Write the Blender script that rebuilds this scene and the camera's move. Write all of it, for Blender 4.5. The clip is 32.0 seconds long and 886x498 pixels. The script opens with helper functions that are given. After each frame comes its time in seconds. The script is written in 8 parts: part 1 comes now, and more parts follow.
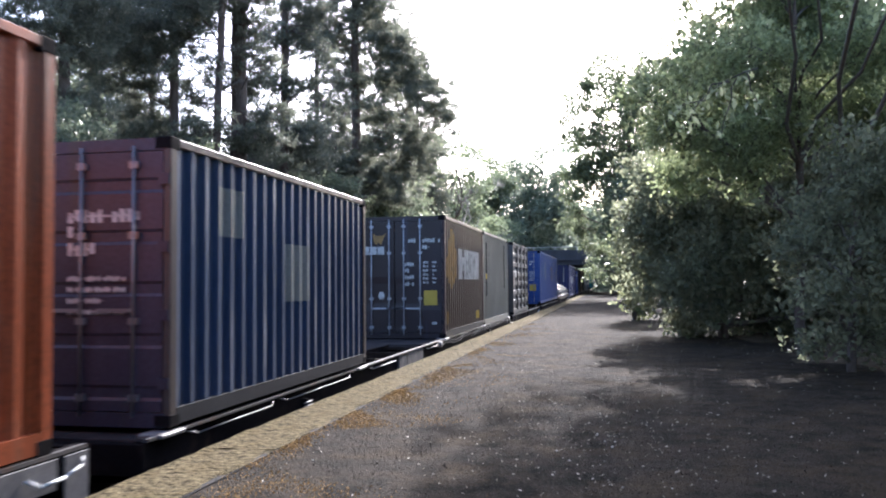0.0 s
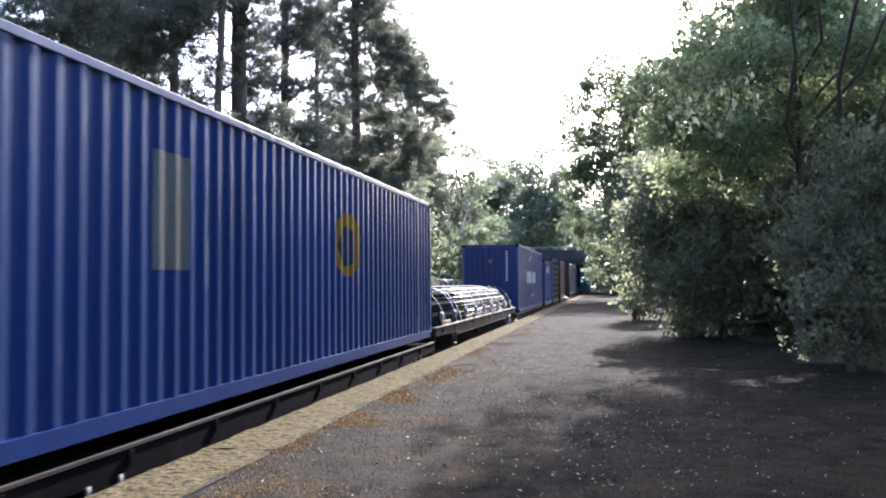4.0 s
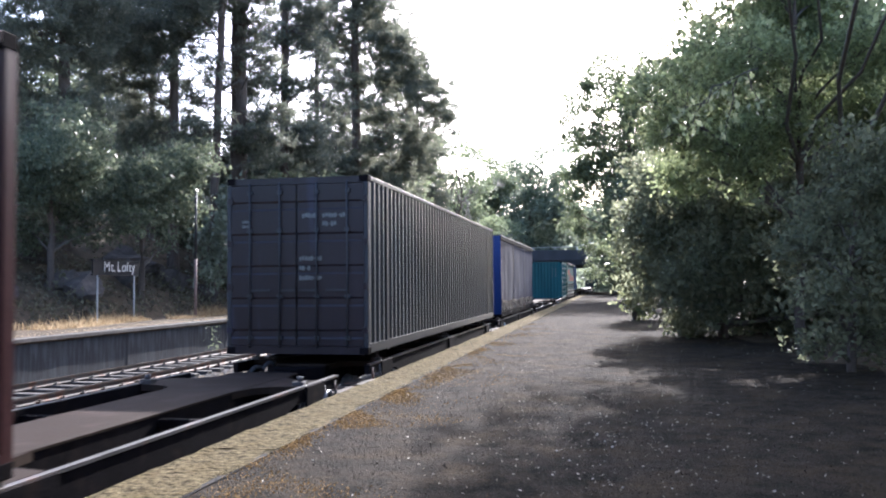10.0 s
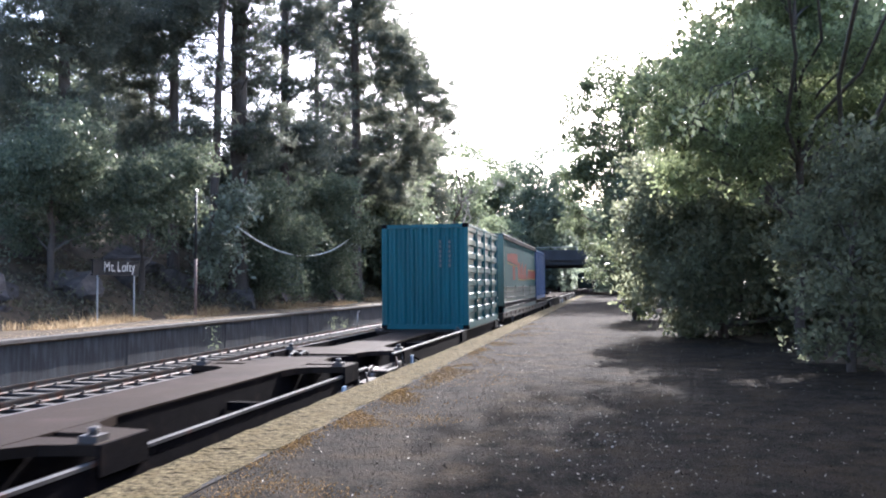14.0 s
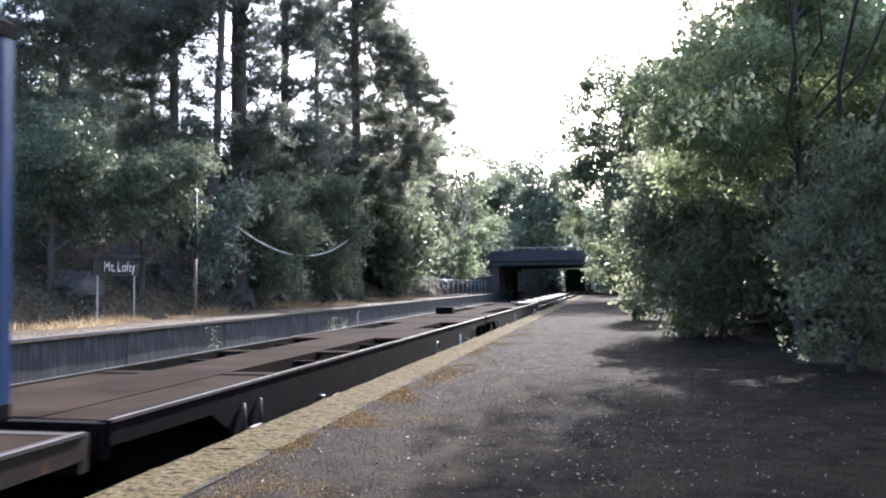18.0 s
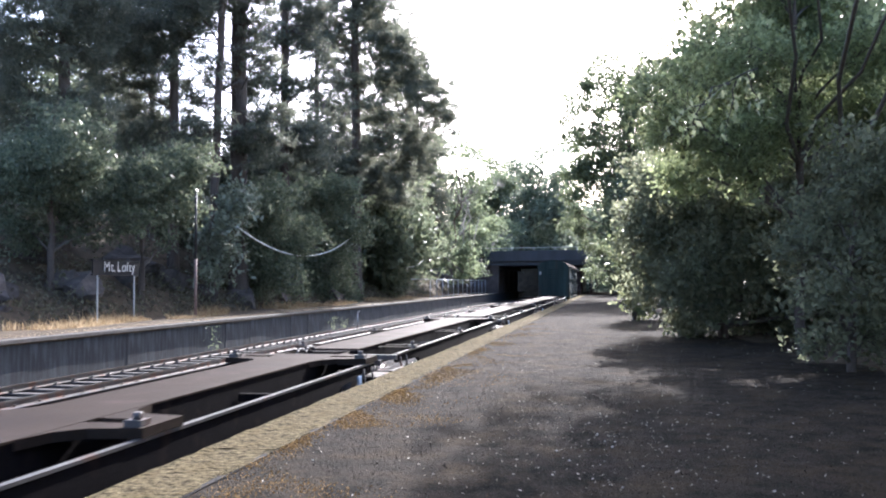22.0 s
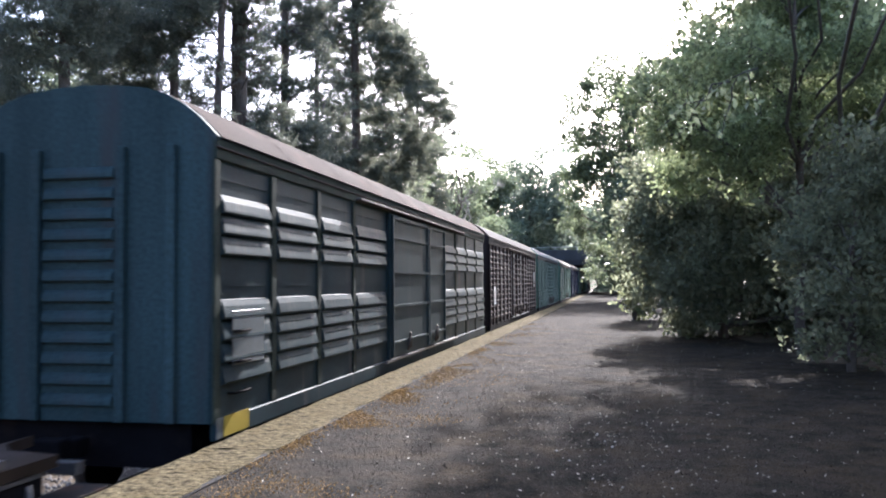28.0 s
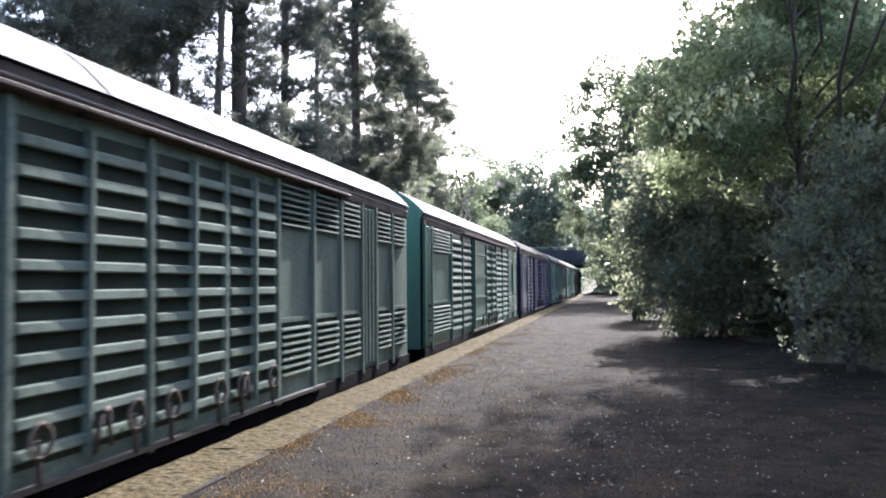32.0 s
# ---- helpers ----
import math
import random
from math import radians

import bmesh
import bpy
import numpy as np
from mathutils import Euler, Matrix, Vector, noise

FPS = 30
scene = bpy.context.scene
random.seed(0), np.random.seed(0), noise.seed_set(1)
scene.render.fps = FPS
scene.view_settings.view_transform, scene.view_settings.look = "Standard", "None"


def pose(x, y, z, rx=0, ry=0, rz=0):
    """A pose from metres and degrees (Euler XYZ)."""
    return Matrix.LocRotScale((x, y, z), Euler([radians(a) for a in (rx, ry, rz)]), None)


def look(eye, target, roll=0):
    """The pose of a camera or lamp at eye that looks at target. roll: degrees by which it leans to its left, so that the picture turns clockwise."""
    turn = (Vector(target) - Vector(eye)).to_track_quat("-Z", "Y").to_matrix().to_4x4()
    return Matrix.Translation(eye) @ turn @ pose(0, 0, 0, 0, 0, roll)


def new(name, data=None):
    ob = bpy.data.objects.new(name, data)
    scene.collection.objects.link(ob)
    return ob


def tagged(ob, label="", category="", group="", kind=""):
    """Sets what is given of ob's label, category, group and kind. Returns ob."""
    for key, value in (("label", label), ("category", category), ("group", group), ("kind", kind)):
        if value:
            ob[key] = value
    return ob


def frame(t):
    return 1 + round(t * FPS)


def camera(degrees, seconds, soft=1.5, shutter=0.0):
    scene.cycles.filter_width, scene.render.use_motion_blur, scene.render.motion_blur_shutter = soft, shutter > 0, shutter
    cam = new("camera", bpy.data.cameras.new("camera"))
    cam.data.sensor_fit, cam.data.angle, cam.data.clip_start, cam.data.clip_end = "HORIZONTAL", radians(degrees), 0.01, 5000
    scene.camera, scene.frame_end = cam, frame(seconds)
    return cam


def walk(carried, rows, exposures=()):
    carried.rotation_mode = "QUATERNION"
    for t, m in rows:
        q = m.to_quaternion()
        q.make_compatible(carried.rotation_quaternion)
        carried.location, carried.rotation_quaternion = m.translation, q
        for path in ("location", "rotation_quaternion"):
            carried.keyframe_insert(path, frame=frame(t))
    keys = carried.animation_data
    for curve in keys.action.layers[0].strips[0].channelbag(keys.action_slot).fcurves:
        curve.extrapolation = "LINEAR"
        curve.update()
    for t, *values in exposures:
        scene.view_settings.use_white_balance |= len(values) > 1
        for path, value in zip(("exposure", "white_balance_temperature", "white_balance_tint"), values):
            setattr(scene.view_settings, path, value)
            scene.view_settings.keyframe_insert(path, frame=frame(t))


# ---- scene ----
# The camera stands still on the platform, 1.40 m above it. y runs along the track, x to the platform side.
cam = camera(55.465, 32.0, soft=2.0, shutter=0.18)
EYE = pose(0, 0, 1.40, 92.343, 0, 11.28) @ pose(0, 0, 0, 0, 0, -0.476)
walk(cam, [(0.0, EYE), (32.0, EYE)], exposures=[(0.0, 1.93, 5600, 17), (32.0, 1.93, 5600, 17)])

# ---- world and sun ----
SUN_EL, SUN_AZ = 31.0, 4.5  # degrees up, degrees from the track towards the platform side
world = bpy.data.worlds.new("sky")
scene.world = world
world.use_nodes = True
_n = world.node_tree.nodes
_sky = _n.new("ShaderNodeTexSky")
_sky.sky_type = "NISHITA"
_sky.sun_disc = False
_sky.sun_elevation = radians(SUN_EL)
_sky.sun_rotation = radians(SUN_AZ)
_sky.air_density, _sky.dust_density, _sky.ozone_density = 1.0, 3.0, 1.0
_n["Background"].inputs["Strength"].default_value = 0.15
world.node_tree.links.new(_sky.outputs[0], _n["Background"].inputs["Color"])

sun = new("sun", bpy.data.lights.new("sun", "SUN"))
sun.data.energy, sun.data.angle, sun.data.color = 5.0, radians(0.6), (1.0, 0.92, 0.80)
_to = Vector((math.sin(radians(SUN_AZ)) * math.cos(radians(SUN_EL)), math.cos(radians(SUN_AZ)) * math.cos(radians(SUN_EL)), math.sin(radians(SUN_EL))))
sun.matrix_world = look(_to * 50, (0, 0, 0))


# ---- materials ----
def links(m):
    m.use_nodes = True
    return m.node_tree.nodes, m.node_tree.links


def mat(name, col, rough=0.5, metal=0.0, var=0.18, scale=2.0, dirt=None, amount=0.3, streak=False, bump=0.15, fine=40.0, rand=0.0, island=0.0, spec=0.5):
    """A weathered surface: large blotches, fine grain, dirt patches and relief."""
    m = bpy.data.materials.new(name)
    n, l = links(m)
    p = n["Principled BSDF"]
    co = n.new("ShaderNodeTexCoord")
    mp = n.new("ShaderNodeMapping")
    mp.inputs["Scale"].default_value = (1, 1, 0.13) if streak else (1, 1, 1)
    l.new(co.outputs["Object"], mp.inputs["Vector"])
    big = n.new("ShaderNodeTexNoise")
    big.inputs["Scale"].default_value, big.inputs["Detail"].default_value = scale, 6
    l.new(mp.outputs[0], big.inputs["Vector"])
    small = n.new("ShaderNodeTexNoise")
    small.inputs["Scale"].default_value, small.inputs["Detail"].default_value = fine, 4
    l.new(co.outputs["Object"], small.inputs["Vector"])
    r1 = n.new("ShaderNodeMapRange")
    r1.inputs["From Min"].default_value, r1.inputs["From Max"].default_value = 0.3, 0.7
    r1.inputs["To Min"].default_value, r1.inputs["To Max"].default_value = 1 - var, 1 + var
    l.new(big.outputs["Fac"], r1.inputs["Value"])
    r2 = n.new("ShaderNodeMapRange")
    r2.inputs["From Min"].default_value, r2.inputs["From Max"].default_value = 0.3, 0.7
    r2.inputs["To Min"].default_value, r2.inputs["To Max"].default_value = 1 - var * 0.6, 1 + var * 0.6
    l.new(small.outputs["Fac"], r2.inputs["Value"])
    mul = n.new("ShaderNodeMath")
    mul.operation = "MULTIPLY"
    l.new(r1.outputs[0], mul.inputs[0])
    l.new(r2.outputs[0], mul.inputs[1])
    value = mul.outputs[0]
    for kind, amp in (("object", rand), ("island", island)):
        if amp:
            src = n.new("ShaderNodeObjectInfo").outputs["Random"] if kind == "object" else n.new("ShaderNodeNewGeometry").outputs["Random Per Island"]
            r3 = n.new("ShaderNodeMapRange")
            r3.inputs["To Min"].default_value, r3.inputs["To Max"].default_value = 1 - amp, 1 + amp
            l.new(src, r3.inputs["Value"])
            m2 = n.new("ShaderNodeMath")
            m2.operation = "MULTIPLY"
            l.new(value, m2.inputs[0])
            l.new(r3.outputs[0], m2.inputs[1])
            value = m2.outputs[0]
    hs = n.new("ShaderNodeHueSaturation")
    hs.inputs["Color"].default_value = (*col, 1)
    l.new(value, hs.inputs["Value"])
    colour = hs.outputs[0]
    if dirt:
        dn = n.new("ShaderNodeTexNoise")
        dn.inputs["Scale"].default_value, dn.inputs["Detail"].default_value = scale * 1.9, 8
        mp2 = n.new("ShaderNodeMapping")
        mp2.inputs["Location"].default_value = (3.1, 7.7, 1.3)
        l.new(mp.outputs[0], mp2.inputs["Vector"])
        l.new(mp2.outputs[0], dn.inputs["Vector"])
        dr = n.new("ShaderNodeMapRange")
        dr.inputs["From Min"].default_value, dr.inputs["From Max"].default_value = 0.72 - amount * 0.5, 0.86 - amount * 0.35
        l.new(dn.outputs["Fac"], dr.inputs["Value"])
        mx = n.new("ShaderNodeMix")
        mx.data_type = "RGBA"
        mx.inputs[7].default_value = (*dirt, 1)
        l.new(dr.outputs[0], mx.inputs[0])
        l.new(colour, mx.inputs[6])
        colour = mx.outputs[2]
    l.new(colour, p.inputs["Base Color"])
    rr = n.new("ShaderNodeMapRange")
    rr.inputs["To Min"].default_value, rr.inputs["To Max"].default_value = max(0.05, rough - 0.12), min(1, rough + 0.12)
    l.new(big.outputs["Fac"], rr.inputs["Value"])
    l.new(rr.outputs[0], p.inputs["Roughness"])
    p.inputs["Metallic"].default_value = metal
    p.inputs["Specular IOR Level"].default_value = spec
    if bump:
        b = n.new("ShaderNodeBump")
        b.inputs["Strength"].default_value, b.inputs["Distance"].default_value = bump, 0.02
        l.new(small.outputs["Fac"], b.inputs["Height"])
        l.new(b.outputs[0], p.inputs["Normal"])
    return m


def leaf(name, dark, light, through_part=0.4, rough=0.42, spec=0.35):
    """Leaves: each one its own tone between two greens, letting some light through."""
    m = bpy.data.materials.new(name)
    n, l = links(m)
    p = n["Principled BSDF"]
    g = n.new("ShaderNodeNewGeometry")
    mx = n.new("ShaderNodeMix")
    mx.data_type = "RGBA"
    mx.inputs[6].default_value, mx.inputs[7].default_value = (*dark, 1), (*light, 1)
    l.new(g.outputs["Random Per Island"], mx.inputs[0])
    l.new(mx.outputs[2], p.inputs["Base Color"])
    p.inputs["Roughness"].default_value, p.inputs["Specular IOR Level"].default_value = rough, spec
    tr = n.new("ShaderNodeBsdfTranslucent")
    hs = n.new("ShaderNodeHueSaturation")
    hs.inputs["Value"].default_value, hs.inputs["Saturation"].default_value = 1.8, 0.92
    l.new(mx.outputs[2], hs.inputs["Color"])
    l.new(hs.outputs[0], tr.inputs["Color"])
    ms = n.new("ShaderNodeMixShader")
    ms.inputs[0].default_value = through_part
    l.new(p.outputs[0], ms.inputs[1])
    l.new(tr.outputs[0], ms.inputs[2])
    l.new(ms.outputs[0], n["Material Output"].inputs["Surface"])
    return m


RUST = (0.13, 0.055, 0.03)
GRIME = (0.045, 0.04, 0.035)
PALE = (0.5, 0.49, 0.46)


def paint(name, col, **k):
    a = dict(rough=0.36, spec=0.3, var=0.2, scale=1.6, dirt=RUST, amount=0.12, streak=True, bump=0.06, fine=25)
    a.update(k)
    return mat(name, tuple(0.46 * c for c in col), **a)


M_ORANGE = paint("orange_paint", (0.55, 0.125, 0.042), amount=0.45, dirt=(0.20, 0.10, 0.06), var=0.4)
M_NAVY = paint("dark_blue_paint", (0.032, 0.066, 0.155), amount=0.16, dirt=(0.10, 0.12, 0.16))
M_BROWN = paint("dark_brown_paint", (0.10, 0.062, 0.064), amount=0.2)
M_RAILDARK = paint("dark_rail_paint", (0.05, 0.05, 0.055), dirt=GRIME, amount=0.2, rough=0.7, spec=0.1)
# Plum tones for front ends; the dark one is deeper than the sides.
M_PLUM = paint("plum_end_paint", (0.078, 0.070, 0.105), dirt=GRIME, amount=0.3, var=0.35)
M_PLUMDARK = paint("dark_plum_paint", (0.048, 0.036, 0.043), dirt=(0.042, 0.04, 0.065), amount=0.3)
M_GREY = paint("grey_paint", (0.34, 0.36, 0.345), dirt=GRIME)
M_SLATE = paint("dark_grey_paint", (0.11, 0.112, 0.12), dirt=GRIME, amount=0.25, rough=0.5, spec=0.2)
M_LEAD = paint("weathered_grey_paint", (0.13, 0.13, 0.142), dirt=(0.30, 0.30, 0.31), amount=0.22, var=0.4, rough=0.5, spec=0.2)
M_BLUE = paint("mid_blue_paint", (0.025, 0.085, 0.36), dirt=GRIME)
M_INDIGO = paint("indigo_paint", (0.035, 0.05, 0.21), dirt=GRIME, amount=0.08)
M_ROYAL = paint("royal_blue_paint", (0.03, 0.06, 0.33), dirt=GRIME, amount=0.08)
# Pale ridge paints: grazing glare put into colour, with wear on some posts.
M_WORNGLARE = paint("indigo_wear_and_glare", (0.14, 0.15, 0.30), dirt=PALE, amount=0.3)
M_BLUEW = paint("blue_wear_and_glare", (0.07, 0.14, 0.40), dirt=PALE, amount=0.2)
M_NAVYW = paint("navy_scuff_and_glare", (0.13, 0.17, 0.26), dirt=(0.3, 0.31, 0.33), amount=0.4)
M_MAROONW = paint("maroon_ridge_glare", (0.24, 0.15, 0.13), dirt=PALE, amount=0.2)
M_BROWNW = paint("brown_wear_and_glare", (0.15, 0.12, 0.11), dirt=PALE, amount=0.15)
M_MAROON = paint("maroon_paint", (0.11, 0.038, 0.04), amount=0.35, dirt=(0.11, 0.08, 0.07), var=0.25)
M_TEAL = paint("teal_paint", (0.02, 0.22, 0.26), dirt=GRIME, amount=0.1)
M_STEELBLUE = paint("steel_blue_paint", (0.06, 0.14, 0.34), dirt=(0.16, 0.14, 0.12), amount=0.2)
M_CURTAIN = mat("grey_blue_curtain_fabric", (0.014, 0.018, 0.044), spec=0.12, rough=0.7, var=0.2, scale=0.7, dirt=(0.027, 0.030, 0.052), amount=0.2, streak=True, bump=0.05)
M_TOLLGREEN = mat("green_curtain_fabric", (0.012, 0.052, 0.050), spec=0.05, rough=0.85, var=0.2, scale=0.7, dirt=(0.02, 0.064, 0.064), amount=0.25, streak=True, bump=0.05)
M_GATE = mat("scuffed_gate_sheet", (0.016, 0.060, 0.058), rough=0.34, spec=0.5, var=0.3, scale=3, dirt=(0.10, 0.12, 0.12), amount=0.3, bump=0.5, fine=7)
M_RED = mat("faded_red_print", (0.125, 0.022, 0.011), spec=0.05, rough=0.85, var=0.2)
M_YELLOWP = mat("faded_yellow_print", (0.24, 0.16, 0.03), spec=0.05, rough=0.8, var=0.2)
M_WHITE = mat("off_white_print", (0.40, 0.41, 0.41), rough=0.6, var=0.2, dirt=(0.16, 0.155, 0.15), amount=0.4, scale=3)
M_GOLD = mat("gold_print", (0.22, 0.125, 0.03), rough=0.5, var=0.3, dirt=(0.12, 0.08, 0.03), amount=0.4, scale=4)
M_YELLOW = mat("yellow_plate", (0.42, 0.30, 0.03), rough=0.5, var=0.15)
# Rubber black, also used where shade in gaps is painted.
M_SEALSHADE = mat("dark_rubber_and_shade", (0.02, 0.02, 0.022), rough=0.7, var=0.1)
M_ROD = mat("galvanised_rod", (0.20, 0.20, 0.21), rough=0.4, metal=0.6, var=0.15)
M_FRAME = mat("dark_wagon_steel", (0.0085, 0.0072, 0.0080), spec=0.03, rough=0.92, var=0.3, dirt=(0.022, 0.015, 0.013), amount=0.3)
M_RUSTSILL = mat("dark_maroon_sill", (0.018, 0.0085, 0.0095), spec=0.05, rough=0.65, var=0.35, dirt=(0.05, 0.035, 0.03), amount=0.3)
M_DECK = mat("brown_deck_steel", (0.027, 0.020, 0.0155), spec=0.01, rough=0.9, var=0.45, scale=1.2, dirt=(0.028, 0.02, 0.018), amount=0.35, bump=0.1)
M_SPINE = mat("worn_dusty_steel", (0.029, 0.0205, 0.0155), spec=0.05, rough=0.6, var=0.2, scale=1.2, dirt=(0.05, 0.035, 0.03), amount=0.35, bump=0.1)
M_PALEROD = mat("pale_painted_rod", (0.34, 0.35, 0.38), rough=0.5, var=0.15, dirt=(0.2, 0.2, 0.2), amount=0.25)
M_DUSTDECK = mat("dusty_deck_steel", (0.046, 0.040, 0.040), spec=0.02, rough=0.9, var=0.4, scale=1.2, dirt=(0.07, 0.06, 0.055), amount=0.35, bump=0.1)
M_DUSTWEB = mat("dusty_web_plate", (0.11, 0.104, 0.104), spec=0.1, rough=0.8, var=0.3, scale=2, dirt=(0.19, 0.18, 0.17), amount=0.35, bump=0.1)
M_PADDUST = mat("dusty_pad_steel", (0.15, 0.14, 0.135), rough=0.6, var=0.3, scale=3, dirt=(0.07, 0.06, 0.055), amount=0.3)
M_SILL = mat("worn_edge_steel", (0.075, 0.068, 0.066), rough=0.42, var=0.25, dirt=RUST, amount=0.3)
M_SILLBROWN = mat("tan_wagon_sill", (0.033, 0.026, 0.022), spec=0.15, rough=0.6, var=0.2, dirt=RUST, amount=0.3)
M_WHEEL = mat("wheel_steel", (0.10, 0.085, 0.075), rough=0.45, metal=0.5, var=0.2)
M_RAIL = mat("rail_steel", (0.085, 0.075, 0.07), rough=0.5, metal=0.3, var=0.2, dirt=RUST, amount=0.5)
M_RAILTOP = mat("polished_rail_head", (0.75, 0.74, 0.73), rough=0.2, metal=1.0, var=0.1)
M_PIPE = mat("black_coated_pipe", (0.012, 0.012, 0.015), spec=0.3, rough=0.24, var=0.25, island=0.3)
M_SKIRT = mat("glossy_dark_skirt", (0.012, 0.012, 0.025), rough=0.28, var=0.3, scale=4, bump=0.3)
M_TIMBER = mat("ochre_timber", (0.20, 0.15, 0.06), rough=0.8, var=0.25, scale=3, dirt=RUST, amount=0.35)
M_STRAP = mat("pale_webbing", (0.21, 0.21, 0.17), rough=0.6, var=0.1)
M_STRAPB = mat("blue_webbing", (0.05, 0.17, 0.45), rough=0.6, var=0.1)
M_TAG = mat("pale_blue_tag", (0.30, 0.42, 0.60), rough=0.5, var=0.1)
M_VAN1 = paint("dark_green_van_paint", (0.05, 0.082, 0.09), dirt=(0.10, 0.09, 0.08), amount=0.3, var=0.25, rough=0.55, spec=0.08)
M_VAN2 = paint("brown_van_paint", (0.098, 0.075, 0.070), dirt=(0.030, 0.023, 0.023), amount=0.4, var=0.35, rough=0.65, spec=0.03)
M_VAN3 = paint("pale_green_van_paint", (0.33, 0.405, 0.325), dirt=(0.19, 0.215, 0.175), amount=0.4, var=0.35, rough=0.8, spec=0.04)
M_VAN4 = paint("mid_green_van_paint", (0.18, 0.33, 0.26), dirt=(0.11, 0.155, 0.13), amount=0.4, var=0.3, rough=0.5, spec=0.08)
# Dark green painted for shade in slat gaps and between bulging panels.
M_SHADEGREEN = mat("shaded_dark_green", (0.036, 0.044, 0.033), spec=0.1, rough=0.8, var=0.3)
M_VAN5 = paint("dark_blue_van_paint", (0.06, 0.075, 0.15), dirt=GRIME, amount=0.3, rough=0.55, spec=0.08)
M_VANEND = paint("bright_green_van_end_paint", (0.24, 0.50, 0.375), dirt=(0.11, 0.15, 0.13), amount=0.3, rough=0.5, spec=0.08)
M_ROOFDIRTY = mat("dusty_van_roof", (0.068, 0.054, 0.046), spec=0.02, rough=0.92, var=0.2, scale=0.8, dirt=(0.10, 0.07, 0.06), amount=0.35)
M_FASCIA = mat("rusty_brown_fascia", (0.10, 0.082, 0.07), spec=0.05, rough=0.75, var=0.3, scale=2, dirt=(0.035, 0.03, 0.028), amount=0.4, bump=0.2)
# Teal set lighter than the side paint to lift the shaded end.
M_TEALEND = paint("grimy_teal_van_end_paint", (0.075, 0.12, 0.125), dirt=(0.05, 0.05, 0.05), amount=0.4, var=0.35, rough=0.6, spec=0.08)
# Roof colour whitened to carry the sun's grazing glare.
M_ROOFGLARE = mat("glare_white_van_roof", (0.19, 0.182, 0.172), spec=0.1, rough=0.75, var=0.15, scale=0.8, dirt=(0.16, 0.15, 0.14), amount=0.25)
M_ROOFPALE = mat("pale_van_roof", (0.085, 0.078, 0.072), spec=0.03, rough=0.9, var=0.12, scale=0.8, dirt=(0.11, 0.10, 0.09), amount=0.25)



def asphalt(name, dark, light, brown):
    """Old asphalt: blotches, trodden streaks, brown film, stones in the surface and their relief."""
    m = bpy.data.materials.new(name)
    n, l = links(m)
    p = n["Principled BSDF"]
    co = n.new("ShaderNodeTexCoord")
    tex = {}
    for key, scale, detail in (("blotch", 0.55, 4), ("patch", 3.2, 8), ("grain", 30, 5), ("film", 1.3, 7)):
        t = n.new("ShaderNodeTexNoise")
        t.inputs["Scale"].default_value, t.inputs["Detail"].default_value = scale, detail
        t.inputs["Roughness"].default_value = 0.65
        l.new(co.outputs["Object"], t.inputs["Vector"])
        tex[key] = t.outputs["Fac"]
    vo = n.new("ShaderNodeTexVoronoi")
    vo.inputs["Scale"].default_value = 55
    l.new(co.outputs["Object"], vo.inputs["Vector"])

    def blend(fac, lo, hi, c0, c1):
        r = n.new("ShaderNodeMapRange")
        r.inputs["From Min"].default_value, r.inputs["From Max"].default_value = lo, hi
        l.new(fac, r.inputs["Value"])
        mx = n.new("ShaderNodeMix")
        mx.data_type = "RGBA"
        l.new(r.outputs[0], mx.inputs[0])
        for sock, c in ((6, c0), (7, c1)):
            if isinstance(c, tuple):
                mx.inputs[sock].default_value = (*c, 1)
            else:
                l.new(c, mx.inputs[sock])
        return mx.outputs[2]

    c = blend(tex["patch"], 0.36, 0.64, dark, light)
    c = blend(tex["film"], 0.48, 0.70, c, brown)
    stone = blend(vo.outputs["Distance"], 0.15, 0.5, tuple(min(1, 2.1 * x) for x in light), tuple(0.6 * x for x in dark))
    r = n.new("ShaderNodeMapRange")
    r.inputs["From Min"].default_value, r.inputs["From Max"].default_value = 0.42, 0.62
    r.inputs["To Max"].default_value = 0.6
    l.new(tex["grain"], r.inputs["Value"])
    mx = n.new("ShaderNodeMix")
    mx.data_type = "RGBA"
    l.new(r.outputs[0], mx.inputs[0])
    l.new(c, mx.inputs[6])
    l.new(stone, mx.inputs[7])
    l.new(mx.outputs[2], p.inputs["Base Color"])
    p.inputs["Roughness"].default_value, p.inputs["Specular IOR Level"].default_value = 0.95, 0.05
    h = n.new("ShaderNodeMath")
    h.operation = "ADD"
    l.new(tex["grain"], h.inputs[0])
    l.new(tex["patch"], h.inputs[1])
    b = n.new("ShaderNodeBump")
    b.inputs["Strength"].default_value, b.inputs["Distance"].default_value = 0.9, 0.035
    l.new(h.outputs[0], b.inputs["Height"])
    l.new(b.outputs[0], p.inputs["Normal"])
    return m


M_ASPHALT = asphalt("gritty_asphalt", (0.008, 0.007, 0.006), (0.045, 0.037, 0.028), (0.068, 0.049, 0.028))


